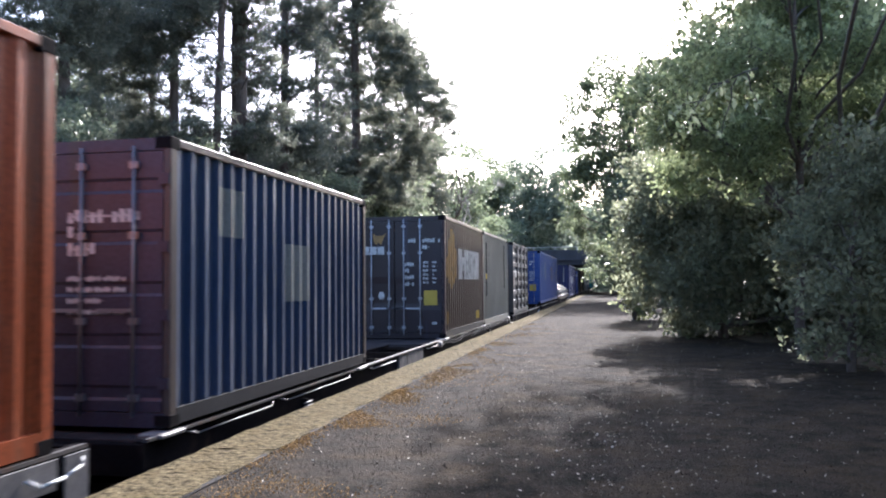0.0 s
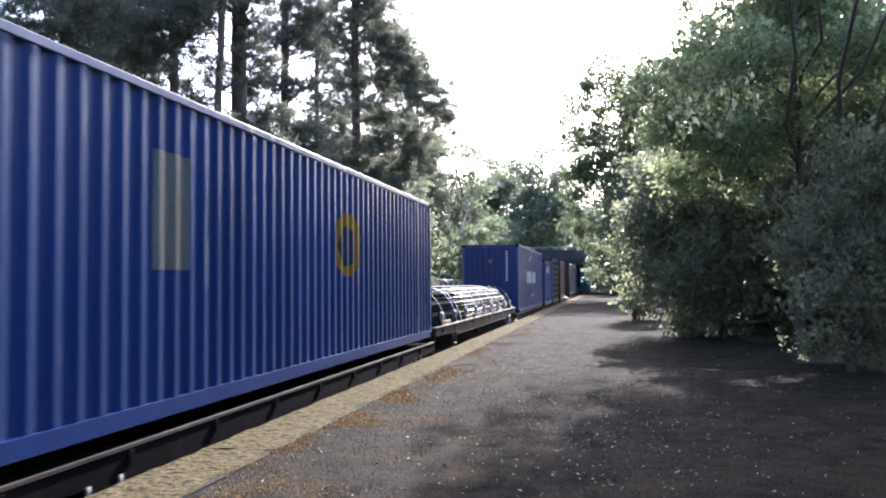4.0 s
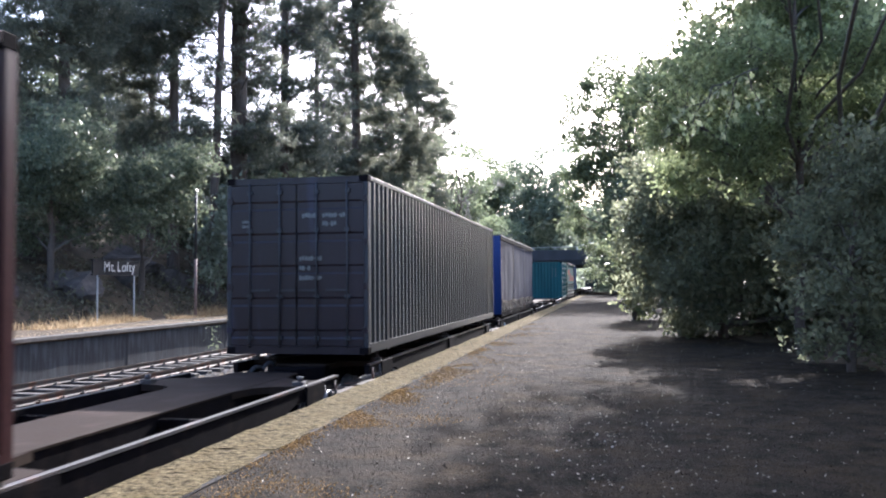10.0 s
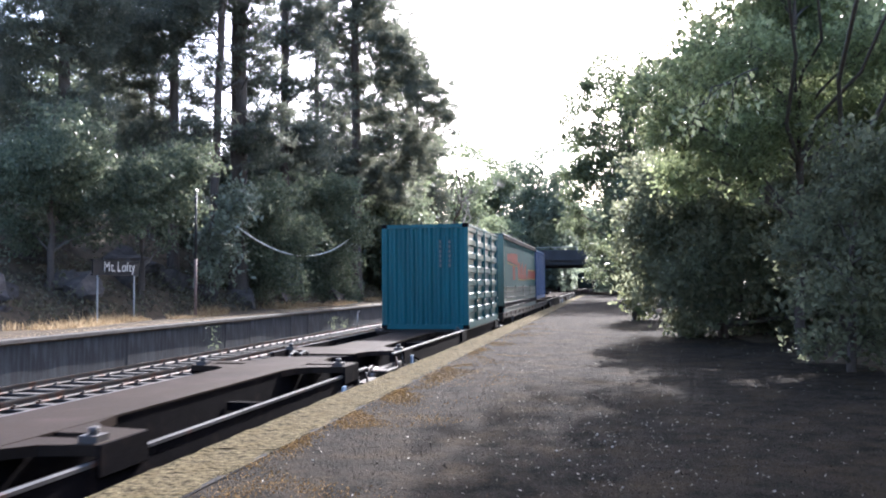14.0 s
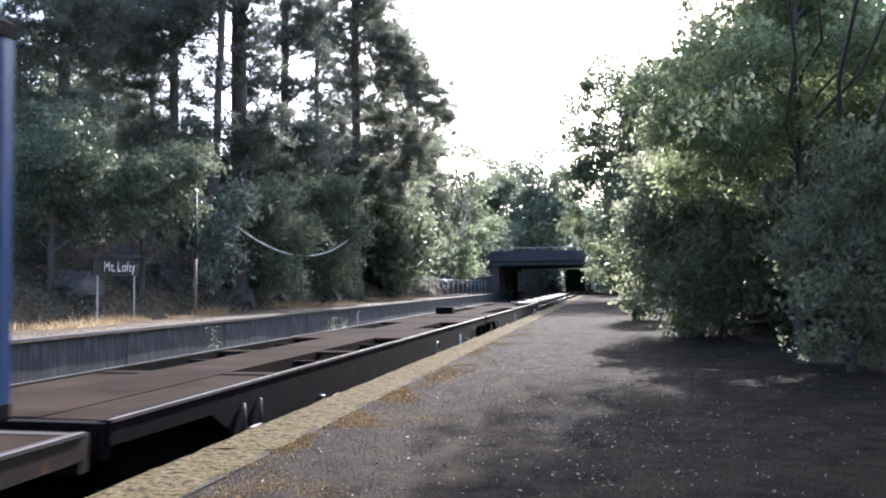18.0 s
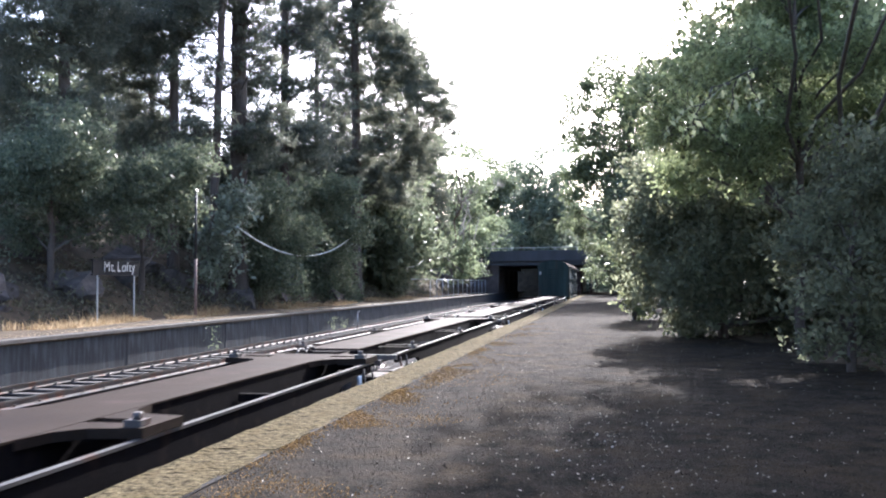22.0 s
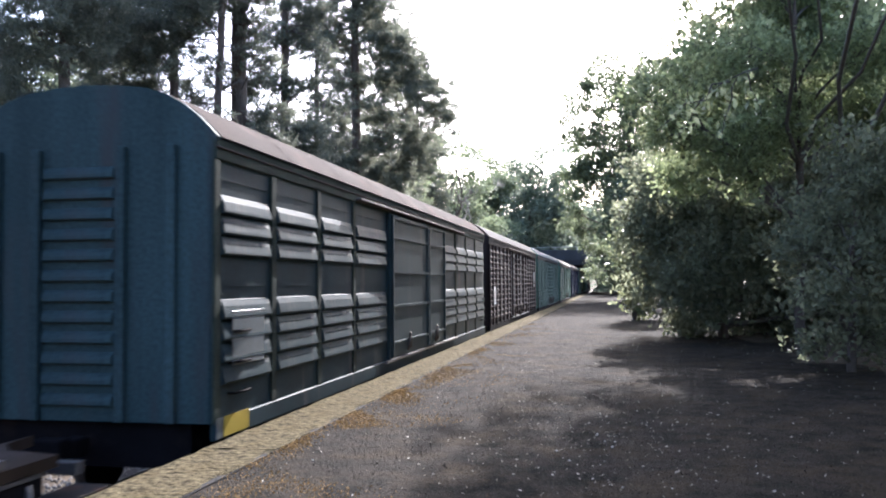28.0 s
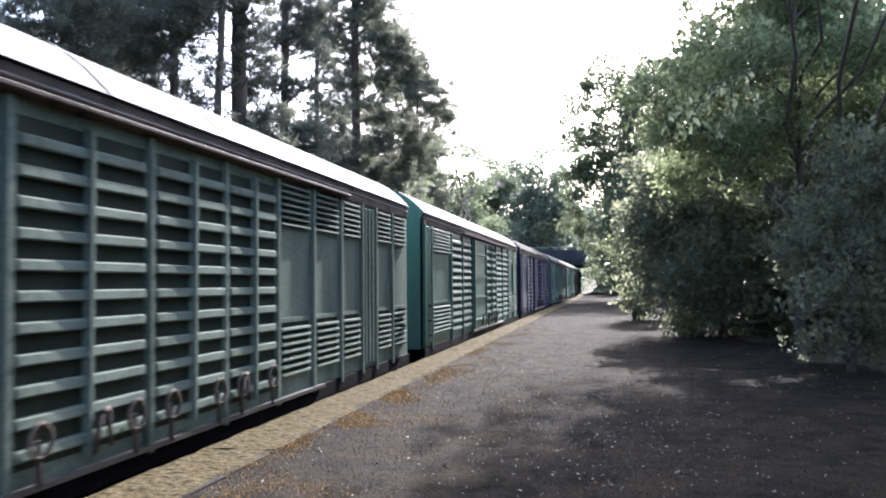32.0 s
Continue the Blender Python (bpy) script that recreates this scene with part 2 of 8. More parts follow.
def lichened(name, dark, light, moss):
    """Old concrete under lichen: fine speckle, short cross streaks, moss blotches, crumbled relief."""
    m = bpy.data.materials.new(name)
    n, l = links(m)
    p = n["Principled BSDF"]
    co = n.new("ShaderNodeTexCoord")
    facs = []
    for stretch, scale, detail in (((1, 1, 1), 17, 7), ((1.0, 4.0, 1), 5, 7), ((1, 0.45, 1), 2.6, 7)):
        mp = n.new("ShaderNodeMapping")
        mp.inputs["Scale"].default_value = stretch
        l.new(co.outputs["Object"], mp.inputs["Vector"])
        t = n.new("ShaderNodeTexNoise")
        t.inputs["Scale"].default_value, t.inputs["Detail"].default_value, t.inputs["Roughness"].default_value = scale, detail, 0.7
        l.new(mp.outputs[0], t.inputs["Vector"])
        facs.append(t.outputs["Fac"])

    def blend(fac, lo, hi, a, b):
        r = n.new("ShaderNodeMapRange")
        r.inputs["From Min"].default_value, r.inputs["From Max"].default_value = lo, hi
        l.new(fac, r.inputs["Value"])
        mx = n.new("ShaderNodeMix")
        mx.data_type = "RGBA"
        l.new(r.outputs[0], mx.inputs[0])
        for sock, c in ((6, a), (7, b)):
            if isinstance(c, tuple):
                mx.inputs[sock].default_value = (*c, 1)
            else:
                l.new(c, mx.inputs[sock])
        return mx.outputs[2]

    c = blend(facs[0], 0.36, 0.62, dark, light)
    c = blend(facs[2], 0.52, 0.80, c, moss)
    c = blend(facs[1], 0.36, 0.50, tuple(0.35 * v for v in dark), c)
    l.new(c, p.inputs["Base Color"])
    p.inputs["Roughness"].default_value, p.inputs["Specular IOR Level"].default_value = 0.95, 0.03
    add = n.new("ShaderNodeMath")
    l.new(facs[0], add.inputs[0])
    l.new(facs[1], add.inputs[1])
    b = n.new("ShaderNodeBump")
    b.inputs["Strength"].default_value, b.inputs["Distance"].default_value = 1.0, 0.04
    l.new(add.outputs[0], b.inputs["Height"])
    l.new(b.outputs[0], p.inputs["Normal"])
    return m


M_COPING = lichened("lichened_concrete_coping", (0.028, 0.022, 0.013), (0.225, 0.184, 0.104), (0.128, 0.094, 0.04))
M_CONCRETE = mat("stained_concrete", (0.055, 0.06, 0.066), spec=0.15, rough=0.85, var=0.5, scale=4.5, dirt=(0.035, 0.037, 0.04), amount=0.5, streak=True, bump=0.3)
M_LIP = mat("dark_platform_lip", (0.06, 0.052, 0.045), rough=0.85, var=0.3, scale=3, bump=0.4)
M_BRIDGE = mat("dark_bridge_concrete", (0.055, 0.056, 0.064), rough=0.8, var=0.25, scale=1, dirt=(0.05, 0.05, 0.05), amount=0.4, streak=True, bump=0.3)
M_PIER = mat("brick_brown_pier", (0.085, 0.066, 0.06), rough=0.85, var=0.3, scale=2, bump=0.4)
M_BALLAST = mat("ballast", (0.085, 0.077, 0.072), rough=0.9, var=0.3, island=0.4, scale=3, bump=0.5)
# Near bed blackened for the train's shade; also fills the coping joint.
M_SHADEJOINT = mat("bed_shade_and_joint", (0.025, 0.023, 0.022), spec=0.1, rough=0.9, var=0.3, scale=3, bump=0.6)
M_SOIL = mat("soil_and_litter", (0.08, 0.06, 0.04), spec=0.1, rough=0.95, var=0.35, scale=1.3, dirt=(0.045, 0.04, 0.025), amount=0.4, bump=0.8, fine=30)
M_SLEEPER = mat("weathered_sleeper", (0.032, 0.028, 0.026), rough=0.85, var=0.3, scale=5, rand=0.25, bump=0.5)
M_ROCK = mat("cutting_rock", (0.09, 0.072, 0.062), rough=0.9, var=0.35, scale=2.5, dirt=(0.06, 0.05, 0.045), amount=0.4, bump=0.8, fine=12)
M_BARK = mat("pine_bark", (0.10, 0.075, 0.06), rough=0.95, var=0.35, scale=6, streak=True, bump=0.9, fine=22)
M_TWIG = mat("twig_bark", (0.10, 0.085, 0.07), rough=0.9, var=0.25, scale=8, bump=0.4)
M_GALV = mat("galvanised_tube", (0.42, 0.43, 0.44), rough=0.4, metal=0.7, var=0.15)
M_SIGN = mat("black_sign_board", (0.012, 0.012, 0.014), spec=0.1, rough=0.8, var=0.2)
M_POLE = mat("dark_steel_pole", (0.018, 0.018, 0.02), rough=0.5, var=0.2)
M_POLEB = mat("rusty_pole_foot", (0.22, 0.14, 0.11), rough=0.7, var=0.25)
M_CABLE = mat("pale_cable", (0.55, 0.55, 0.52), rough=0.5, var=0.05)
M_CARW = mat("white_car_paint", (0.7, 0.7, 0.7), rough=0.2, var=0.02, bump=0)
M_CARG = mat("silver_car_paint", (0.5, 0.5, 0.52), rough=0.2, metal=0.6, var=0.02, bump=0)
M_GLASS = mat("dark_car_glass", (0.02, 0.022, 0.025), rough=0.08, var=0.02, bump=0)
M_TYRE = mat("tyre_rubber", (0.02, 0.02, 0.02), rough=0.8, var=0.1)

L_PINE = leaf("pine_needles", (0.075, 0.083, 0.063), (0.16, 0.168, 0.12), 0.5, 0.55)
L_DARK = leaf("dark_shrub_leaves", (0.065, 0.082, 0.050), (0.155, 0.175, 0.105), 0.48, 0.45)
L_GLOSS = leaf("glossy_shrub_leaves", (0.10, 0.12, 0.075), (0.24, 0.26, 0.18), 0.3, 0.28, 0.8)
L_LIGHT = leaf("light_green_leaves", (0.085, 0.108, 0.058), (0.18, 0.21, 0.115), 0.5, 0.5)
# Far greens paled to stand in for haze.
L_FAR = leaf("hazed_far_leaves", (0.09, 0.115, 0.085), (0.175, 0.205, 0.145), 0.58, 0.5)
L_MID = leaf("mid_green_leaves", (0.062, 0.080, 0.046), (0.15, 0.175, 0.092), 0.45, 0.5)
# Greyed, lifted greens stand in for the hazy shade of the thicket.
L_THICKET = leaf("hazy_shade_leaves", (0.088, 0.098, 0.060), (0.20, 0.21, 0.124), 0.55, 0.55, 0.3)
L_NEAR = leaf("overhanging_leaves", (0.10, 0.12, 0.060), (0.265, 0.30, 0.138), 0.65, 0.4)
# Ivy greens lightened as if the sun were on them.
L_IVY = leaf("sunlit_ivy_leaves", (0.085, 0.105, 0.042), (0.19, 0.20, 0.10), 0.4, 0.4)
L_GRASS = leaf("dry_grass", (0.15, 0.10, 0.05), (0.34, 0.26, 0.15), 0.4, 0.6)
L_STRAW = leaf("straw_and_gravel", (0.13, 0.10, 0.06), (0.34, 0.28, 0.19), 0.1, 0.8, 0.1)
# Pale tones paint the bough's leaves with light behind them.
L_SPRAY = leaf("pale_backlit_leaves", (0.14, 0.17, 0.08), (0.31, 0.34, 0.20), 0.5, 0.4)
L_LITTER = leaf("fallen_pale_leaves", (0.16, 0.13, 0.09), (0.52, 0.48, 0.42), 0.1, 0.5)


# ---- mesh helpers ----
def box(bm, x0, x1, y0, y1, z0, z1):
    v = [bm.verts.new(p) for p in ((x0, y0, z0), (x1, y0, z0), (x1, y1, z0), (x0, y1, z0), (x0, y0, z1), (x1, y0, z1), (x1, y1, z1), (x0, y1, z1))]
    for f in ((3, 2, 1, 0), (4, 5, 6, 7), (0, 1, 5, 4), (1, 2, 6, 5), (2, 3, 7, 6), (3, 0, 4, 7)):
        bm.faces.new([v[i] for i in f])
    return bm


def boxes(*rows):
    bm = bmesh.new()
    for r in rows:
        box(bm, *r)
    return bm


def bevelled(bm, w=0.01, seg=1):
    bmesh.ops.bevel(bm, geom=bm.edges[:], offset=w, segments=seg, affect="EDGES", profile=0.5)
    return bm


def rod(bm, a, b, r, seg=8, r2=None):
    """A round bar from a to b."""
    a, b = Vector(a), Vector(b)
    q = (b - a).to_track_quat("Z", "Y")
    rings = []
    for p, rad in ((a, r), (b, r if r2 is None else r2)):
        rings.append([bm.verts.new(p + q @ Vector((rad * math.cos(2 * math.pi * i / seg), rad * math.sin(2 * math.pi * i / seg), 0))) for i in range(seg)])
    for i in range(seg):
        f = bm.faces.new((rings[0][i], rings[0][(i + 1) % seg], rings[1][(i + 1) % seg], rings[1][i]))
        f.smooth = True
    bm.faces.new(rings[0][::-1])
    bm.faces.new(rings[1])
    return bm


def bend(bm, pts, r, seg=6):
    for a, b in zip(pts, pts[1:]):
        rod(bm, a, b, r, seg)
    return bm


def hose(bm, pts, r, k=6):
    """One closed tube along points that run mainly along y."""
    rows = [[bm.verts.new((x + r * math.cos(2 * math.pi * i / k), y, z + r * math.sin(2 * math.pi * i / k))) for i in range(k)] for x, y, z in pts]
    for a, b in zip(rows, rows[1:]):
        for i in range(k):
            bm.faces.new((a[i], a[(i + 1) % k], b[(i + 1) % k], b[i]))
    bm.faces.new(rows[0])
    bm.faces.new(rows[-1][::-1])
    bmesh.ops.recalc_face_normals(bm, faces=bm.faces[:])
    return bm


def ring(bm, c, axis, R, r, n=18, k=6):
    """A hoop of radius R round the axis through c."""
    q = Vector(axis).to_track_quat("Z", "Y")
    grid = []
    for i in range(n):
        a = 2 * math.pi * i / n
        grid.append([bm.verts.new(Vector(c) + q @ Vector(((R + r * math.cos(b)) * math.cos(a), (R + r * math.cos(b)) * math.sin(a), r * math.sin(b)))) for b in [2 * math.pi * j / k for j in range(k)]])
    for i in range(n):
        for j in range(k):
            f = bm.faces.new((grid[i][j], grid[(i + 1) % n][j], grid[(i + 1) % n][(j + 1) % k], grid[i][(j + 1) % k]))
            f.smooth = True
    return bm


def prism(bm, outline, axis, a, b):
    """An outline of two coordinates drawn out along an axis from a to b."""
    def at(p, t):
        return (t, p[0], p[1]) if axis == "x" else (p[0], t, p[1]) if axis == "y" else (p[0], p[1], t)
    lo = [bm.verts.new(at(p, a)) for p in outline]
    hi = [bm.verts.new(at(p, b)) for p in outline]
    n = len(outline)
    for i in range(n):
        bm.faces.new((lo[i], lo[(i + 1) % n], hi[(i + 1) % n], hi[i]))
    bm.faces.new(lo[::-1])
    bm.faces.new(hi)
    bmesh.ops.recalc_face_normals(bm, faces=bm.faces[:])
    return bm


def mesh_of(name, bm, material):
    me = bpy.data.meshes.new(name)
    bm.to_mesh(me)
    bm.free()
    me.materials.append(material)
    return me


def part(name, bm, material, parent, label=""):
    ob = new(name, mesh_of(name, bm, material))
    ob.parent = parent
    return tagged(ob, label)


def piece(name, me, parent, m):
    """One of many alike pieces, on shared mesh data."""
    ob = new(name, me)
    ob.parent = parent
    ob.matrix_basis = m
    return ob


def raw_mesh(name, verts, faces, material, smooth=False):
    """A mesh from arrays; faces all have the same number of corners."""
    verts, faces = np.asarray(verts, np.float32), np.asarray(faces, np.int32)
    me = bpy.data.meshes.new(name)
    me.vertices.add(len(verts))
    me.vertices.foreach_set("co", verts.ravel())
    k = faces.shape[1]
    me.loops.add(faces.size)
    me.loops.foreach_set("vertex_index", faces.ravel())
    me.polygons.add(len(faces))
    me.polygons.foreach_set("loop_start", np.arange(0, faces.size, k, dtype=np.int32))
    if smooth:
        me.polygons.foreach_set("use_smooth", np.ones(len(faces), bool))
    me.materials.append(material)
    me.update(calc_edges=True)
    me.validate()
    return me


def empty(name, m, label="", category="", group="", kind=""):
    ob = new(name)
    ob.empty_display_size = 0.3
    ob.matrix_basis = m
    return tagged(ob, label, category, group, kind)


def structure(name, bm, material, label="", category=""):
    return tagged(new(name, mesh_of(name, bm, material)), label, category, kind="structure")


# ---- the train's run ----
TRACK_X, RAIL_Z = -5.05, -0.95
FAR_X, FAR_RAIL_Z = -11.28, -0.60


def run(t):
    """How far the train has come at t seconds."""
    return 10.70647 * t + 0.02931752 * t * t - 0.000457066 * t ** 3


MOVERS = []    # things on the train: object, place along the train, height
WHEELSETS = [] # wheelset, its rest place on its bogie, wagon's place along the train


def on_train(ob, u, z):
    ob.matrix_basis = pose(TRACK_X, u, z)
    MOVERS.append((ob, u, z))
    return ob


# ---- the large structure ----
def ground_height(x, y):
    """The cutting: a track bed, a rocky bank beyond the far platform, level ground behind the near one."""
    if x > -3.3:
        z = -0.06 if x < 2.5 else -0.06 + 0.05 * min(x - 2.5, 30)
        z += 0 if x > -2.9 else -0.9
    elif x > -13.2:
        z = -1.22
    elif x > -16.6:
        z = 0.02
    else:
        d = -16.6 - x
        z = 0.1 + min(d, 9) * 0.55 + max(0, min(d - 9, 30)) * 0.16
    if x < -16.6 or x > 3:
        z += 0.35 * noise.noise((x * 0.35, y * 0.35, 0.3)) + 0.12 * noise.noise((x * 1.3, y * 1.3, 4.0))
    if y > 127 and x < -8.9:
        z = max(z, min(-1.25 + (y - 127) * 0.95, 5.5) + 0.4 * noise.noise((x * 0.4, y * 0.3, 9)))
    if y > 478:
        z += min((y - 478) * 1.2, 20)
    return z


def build_ground():
    xs = [-900, -500, -250, -130, -80, -56] + [-46 + 1.2 * i for i in range(24)] + [-17.2, -16.6, -15, -13.25, -13.15, -9, -7.5, -6, -3.35, -3.25, -2.9, -2.85, 0, 2.5] + [3.5 + 1.5 * i for i in range(12)] + [24, 32, 50, 90, 180, 400, 900]
    ys = [-900, -500, -250, -120, -60, -30] + [-16 + 1.6 * i for i in range(80)] + [116, 126, 128, 130, 132, 134.5, 150, 180, 230, 320, 400, 470, 478, 486, 500, 530, 600, 700, 900]
    verts = [(x, y, ground_height(x, y)) for y in ys for x in xs]
    n = len(xs)
    faces = [(j * n + i, j * n + i + 1, (j + 1) * n + i + 1, (j + 1) * n + i) for j in range(len(ys) - 1) for i in range(n - 1)]
    ob = new("ground", raw_mesh("ground", verts, faces, M_SOIL, smooth=True))
    return tagged(ob, "bare brown soil and leaf litter of the railway cutting", "ground", kind="structure")


def build_near_platform():
    bm = bmesh.new()
    nx, ny = 30, 190
    grid = []
    for j in range(ny + 1):
        y = -14 + j * 0.62
        row = []
        for i in range(nx + 1):
            x = -2.83 + i * 6.9 / nx
            z = 0.012 * noise.noise((x * 0.9, y * 0.9, 0)) + 0.006 * noise.noise((x * 4, y * 4, 2)) - 0.004
            row.append(bm.verts.new((x, y, z)))
        grid.append(row)
    for j in range(ny):
        for i in range(nx):
            f = bm.faces.new((grid[j][i], grid[j][i + 1], grid[j + 1][i + 1], grid[j + 1][i]))
            f.smooth = True
    plat = structure("pavement", bm, M_ASPHALT, "worn grey asphalt station platform with pale fallen leaves", "platform")
    wall = boxes((-3.36, -3.1, -14, 103.8, -1.3, -0.11))
    ob = part("platform_wall", wall, M_BRIDGE, plat, "dark concrete platform face")
    part("joint", boxes((-2.845, -2.795, -14, 103.8, -0.05, 0.003)), M_SHADEJOINT, plat, "dark earthy joint behind the coping")
    # coping stones along the edge, each with its own joint
    stones = []
    for k in range(6):
        b = bmesh.new()
        box(b, -0.32, 0.32, -0.4495, 0.4495, -0.11, 0.0)
        bmesh.ops.subdivide_edges(b, edges=b.edges[:], cuts=3, use_grid_fill=True)
        for v in b.verts:
            w = Vector((v.co.x * 7 + k * 3, v.co.y * 7, v.co.z * 7))
            if v.co.z > -0.02:
                v.co.z += 0.016 * noise.noise(w) + 0.008 * noise.noise(w * 3.1)
            if v.co.x < -0.28:
                v.co.x += 0.03 * noise.noise(w * 1.3)
        stones.append(mesh_of("coping_stone", bevelled_top(b), M_COPING))
    for i in range(131):
        piece("coping_stone", stones[i % 6], plat, pose(-3.13 + 0.005 * math.sin(i * 2.3), -13.5 + i * 0.9, 0.006 + 0.002 * math.sin(i * 1.7), 0, 0, 0.12 * math.sin(i * 3.1)))
    return plat


def bevelled_top(b):
    top = [e for e in b.edges if abs(e.verts[0].co.y) > 0.44 and abs(e.verts[1].co.y) > 0.44 and e.verts[0].co.z > -0.03 and e.verts[1].co.z > -0.03]
    if top:
        bmesh.ops.bevel(b, geom=top, offset=0.002, segments=1, affect="EDGES")
    return b


def flakes(rng, x, y, size, z=0.004):
    n = len(x)
    a = rng.uniform(0, 2 * np.pi, n)
    s = size * rng.uniform(0.5, 1.3, n)
    w = s * rng.uniform(0.3, 0.6, n)
    d, e = np.stack([np.cos(a), np.sin(a)], 1), np.stack([-np.sin(a), np.cos(a)], 1)
    c = np.stack([x, y], 1)
    quad = np.stack([c - d * s[:, None], c + e * w[:, None], c + d * s[:, None], c - e * w[:, None]], 1)
    zz = z + rng.uniform(0.0, 0.018, (n, 4))
    v = np.concatenate([quad, zz[:, :, None]], 2).reshape(-1, 3)
    return v, np.arange(4 * n).reshape(n, 4)


def build_litter():
    rng = np.random.default_rng(5)
    x = np.concatenate([rng.uniform(-2.6, 3.5, 420), rng.normal(-0.2, 0.7, 420), rng.uniform(-2.9, 3, 450)])
    y = np.concatenate([3.5 + rng.gamma(1.6, 5.0, 420), rng.normal(7.6, 1.3, 420), rng.uniform(3, 60, 450)])
    v, f = flakes(rng, x, y, 0.0125)
    tagged(new("fallen_leaves", raw_mesh("fallen_leaves", v, f, L_LITTER)), "pale dry leaves scattered over the asphalt platform", "leaves", kind="stuff")
    # crumbly orange litter along the joint of coping and asphalt
    n = 42000
    y = 3.0 + rng.gamma(1.5, 6.0, n)
    x = -2.79 + np.abs(rng.normal(0, 0.5, n)) * (0.15 + 1.0 * np.sin(y * 0.9 + 0.6 * np.sin(y * 2.3)) ** 2)
    patch = 0.5 + 0.5 * np.sin(y * 2.1 + 2.2 * np.sin(x * 2.3 + y * 0.7)) * np.sin(y * 0.63 + x * 3.1 + 0.8)
    keep = rng.uniform(0, 1, n) < np.clip(2.6 * (patch - 0.38), 0.06, 0.85)
    x, y = x[keep], y[keep]
    v, f = flakes(rng, x, y, 0.0095, 0.0)
    tagged(new("leaf_litter", raw_mesh("leaf_litter", v, f, L_MOSS)), "orange-brown leaf litter gathered along the platform coping", "leaf litter", kind="stuff")
    n = 26000
    x, y = rng.uniform(-2.8, 4, n), 3.0 + rng.gamma(1.4, 5.5, n)
    v, f = flakes(rng, x, y, 0.006, 0.001)
    tagged(new("grit", raw_mesh("grit", v, f, L_GRIT)), "loose dark and pale grit on the asphalt", "grit", kind="stuff")


L_MOSS = leaf("litter_flakes", (0.10, 0.062, 0.026), (0.36, 0.225, 0.085), 0.05, 0.9, 0.03)
L_GRIT = leaf("grit_stones", (0.03, 0.027, 0.024), (0.11, 0.10, 0.085), 0.02, 0.9, 0.03)


def rail_profile(x):
    return [(x - 0.065, -0.15), (x + 0.065, -0.15), (x + 0.065, -0.135), (x + 0.012, -0.115), (x + 0.012, -0.045), (x + 0.034, -0.035), (x + 0.034, -0.004), (x - 0.034, -0.004), (x - 0.034, -0.035), (x - 0.012, -0.045), (x - 0.012, -0.115), (x - 0.065, -0.135)]


def build_track(cx, rz, name, label, y0, y1, pieces):
    track = empty(name, pose(cx, 0, rz), label, "railway track", kind="structure")
    for s in (-0.80, 0.80):
        r = part("rail", prism(bmesh.new(), rail_profile(s), "y", y0, y1), M_RAIL, track, "rusty steel rail")
        part("rail_head", boxes((s - 0.033, s + 0.033, y0, y1, -0.004, 0.0)), M_RAILTOP, r, "bright polished running surface")
    b = bmesh.new()
    box(b, -1.3, 1.3, -0.12, 0.12, -0.30, -0.152)
    me = mesh_of("sleeper", bevelled(b, 0.012), M_SLEEPER)
    fb = bmesh.new()
    for s in (-0.80, 0.80):
        for d in (-0.115, 0.115):
            box(fb, s + d - 0.045, s + d + 0.045, -0.06, 0.06, -0.152, -0.115)
            rod(fb, (s + d, 0.0, -0.12), (s + d, 0.0, -0.075), 0.022, 6)
    me_f = mesh_of("rail_fastening", fb, M_RAIL)
    n = int((pieces[1] - pieces[0]) / 0.66)
    for i in range(n):
        m = pose(0.02 * math.sin(i * 2.1), pieces[0] + i * 0.66, 0, 0, 0, 0.7 * math.sin(i * 1.3))
        s = piece("sleeper", me, track, m)
        piece("rail_fastening", me_f, s, pose(0, 0, 0))
    rest = bmesh.new()
    y = pieces[1] + 0.66
    while y < min(y1, 240) - 0.5:
        box(rest, -1.3, 1.3, y - 0.12, y + 0.12, -0.30, -0.152)
        y += 0.66
    tagged(part("sleepers", rest, M_SLEEPER, track), kind="stuff")
    return track


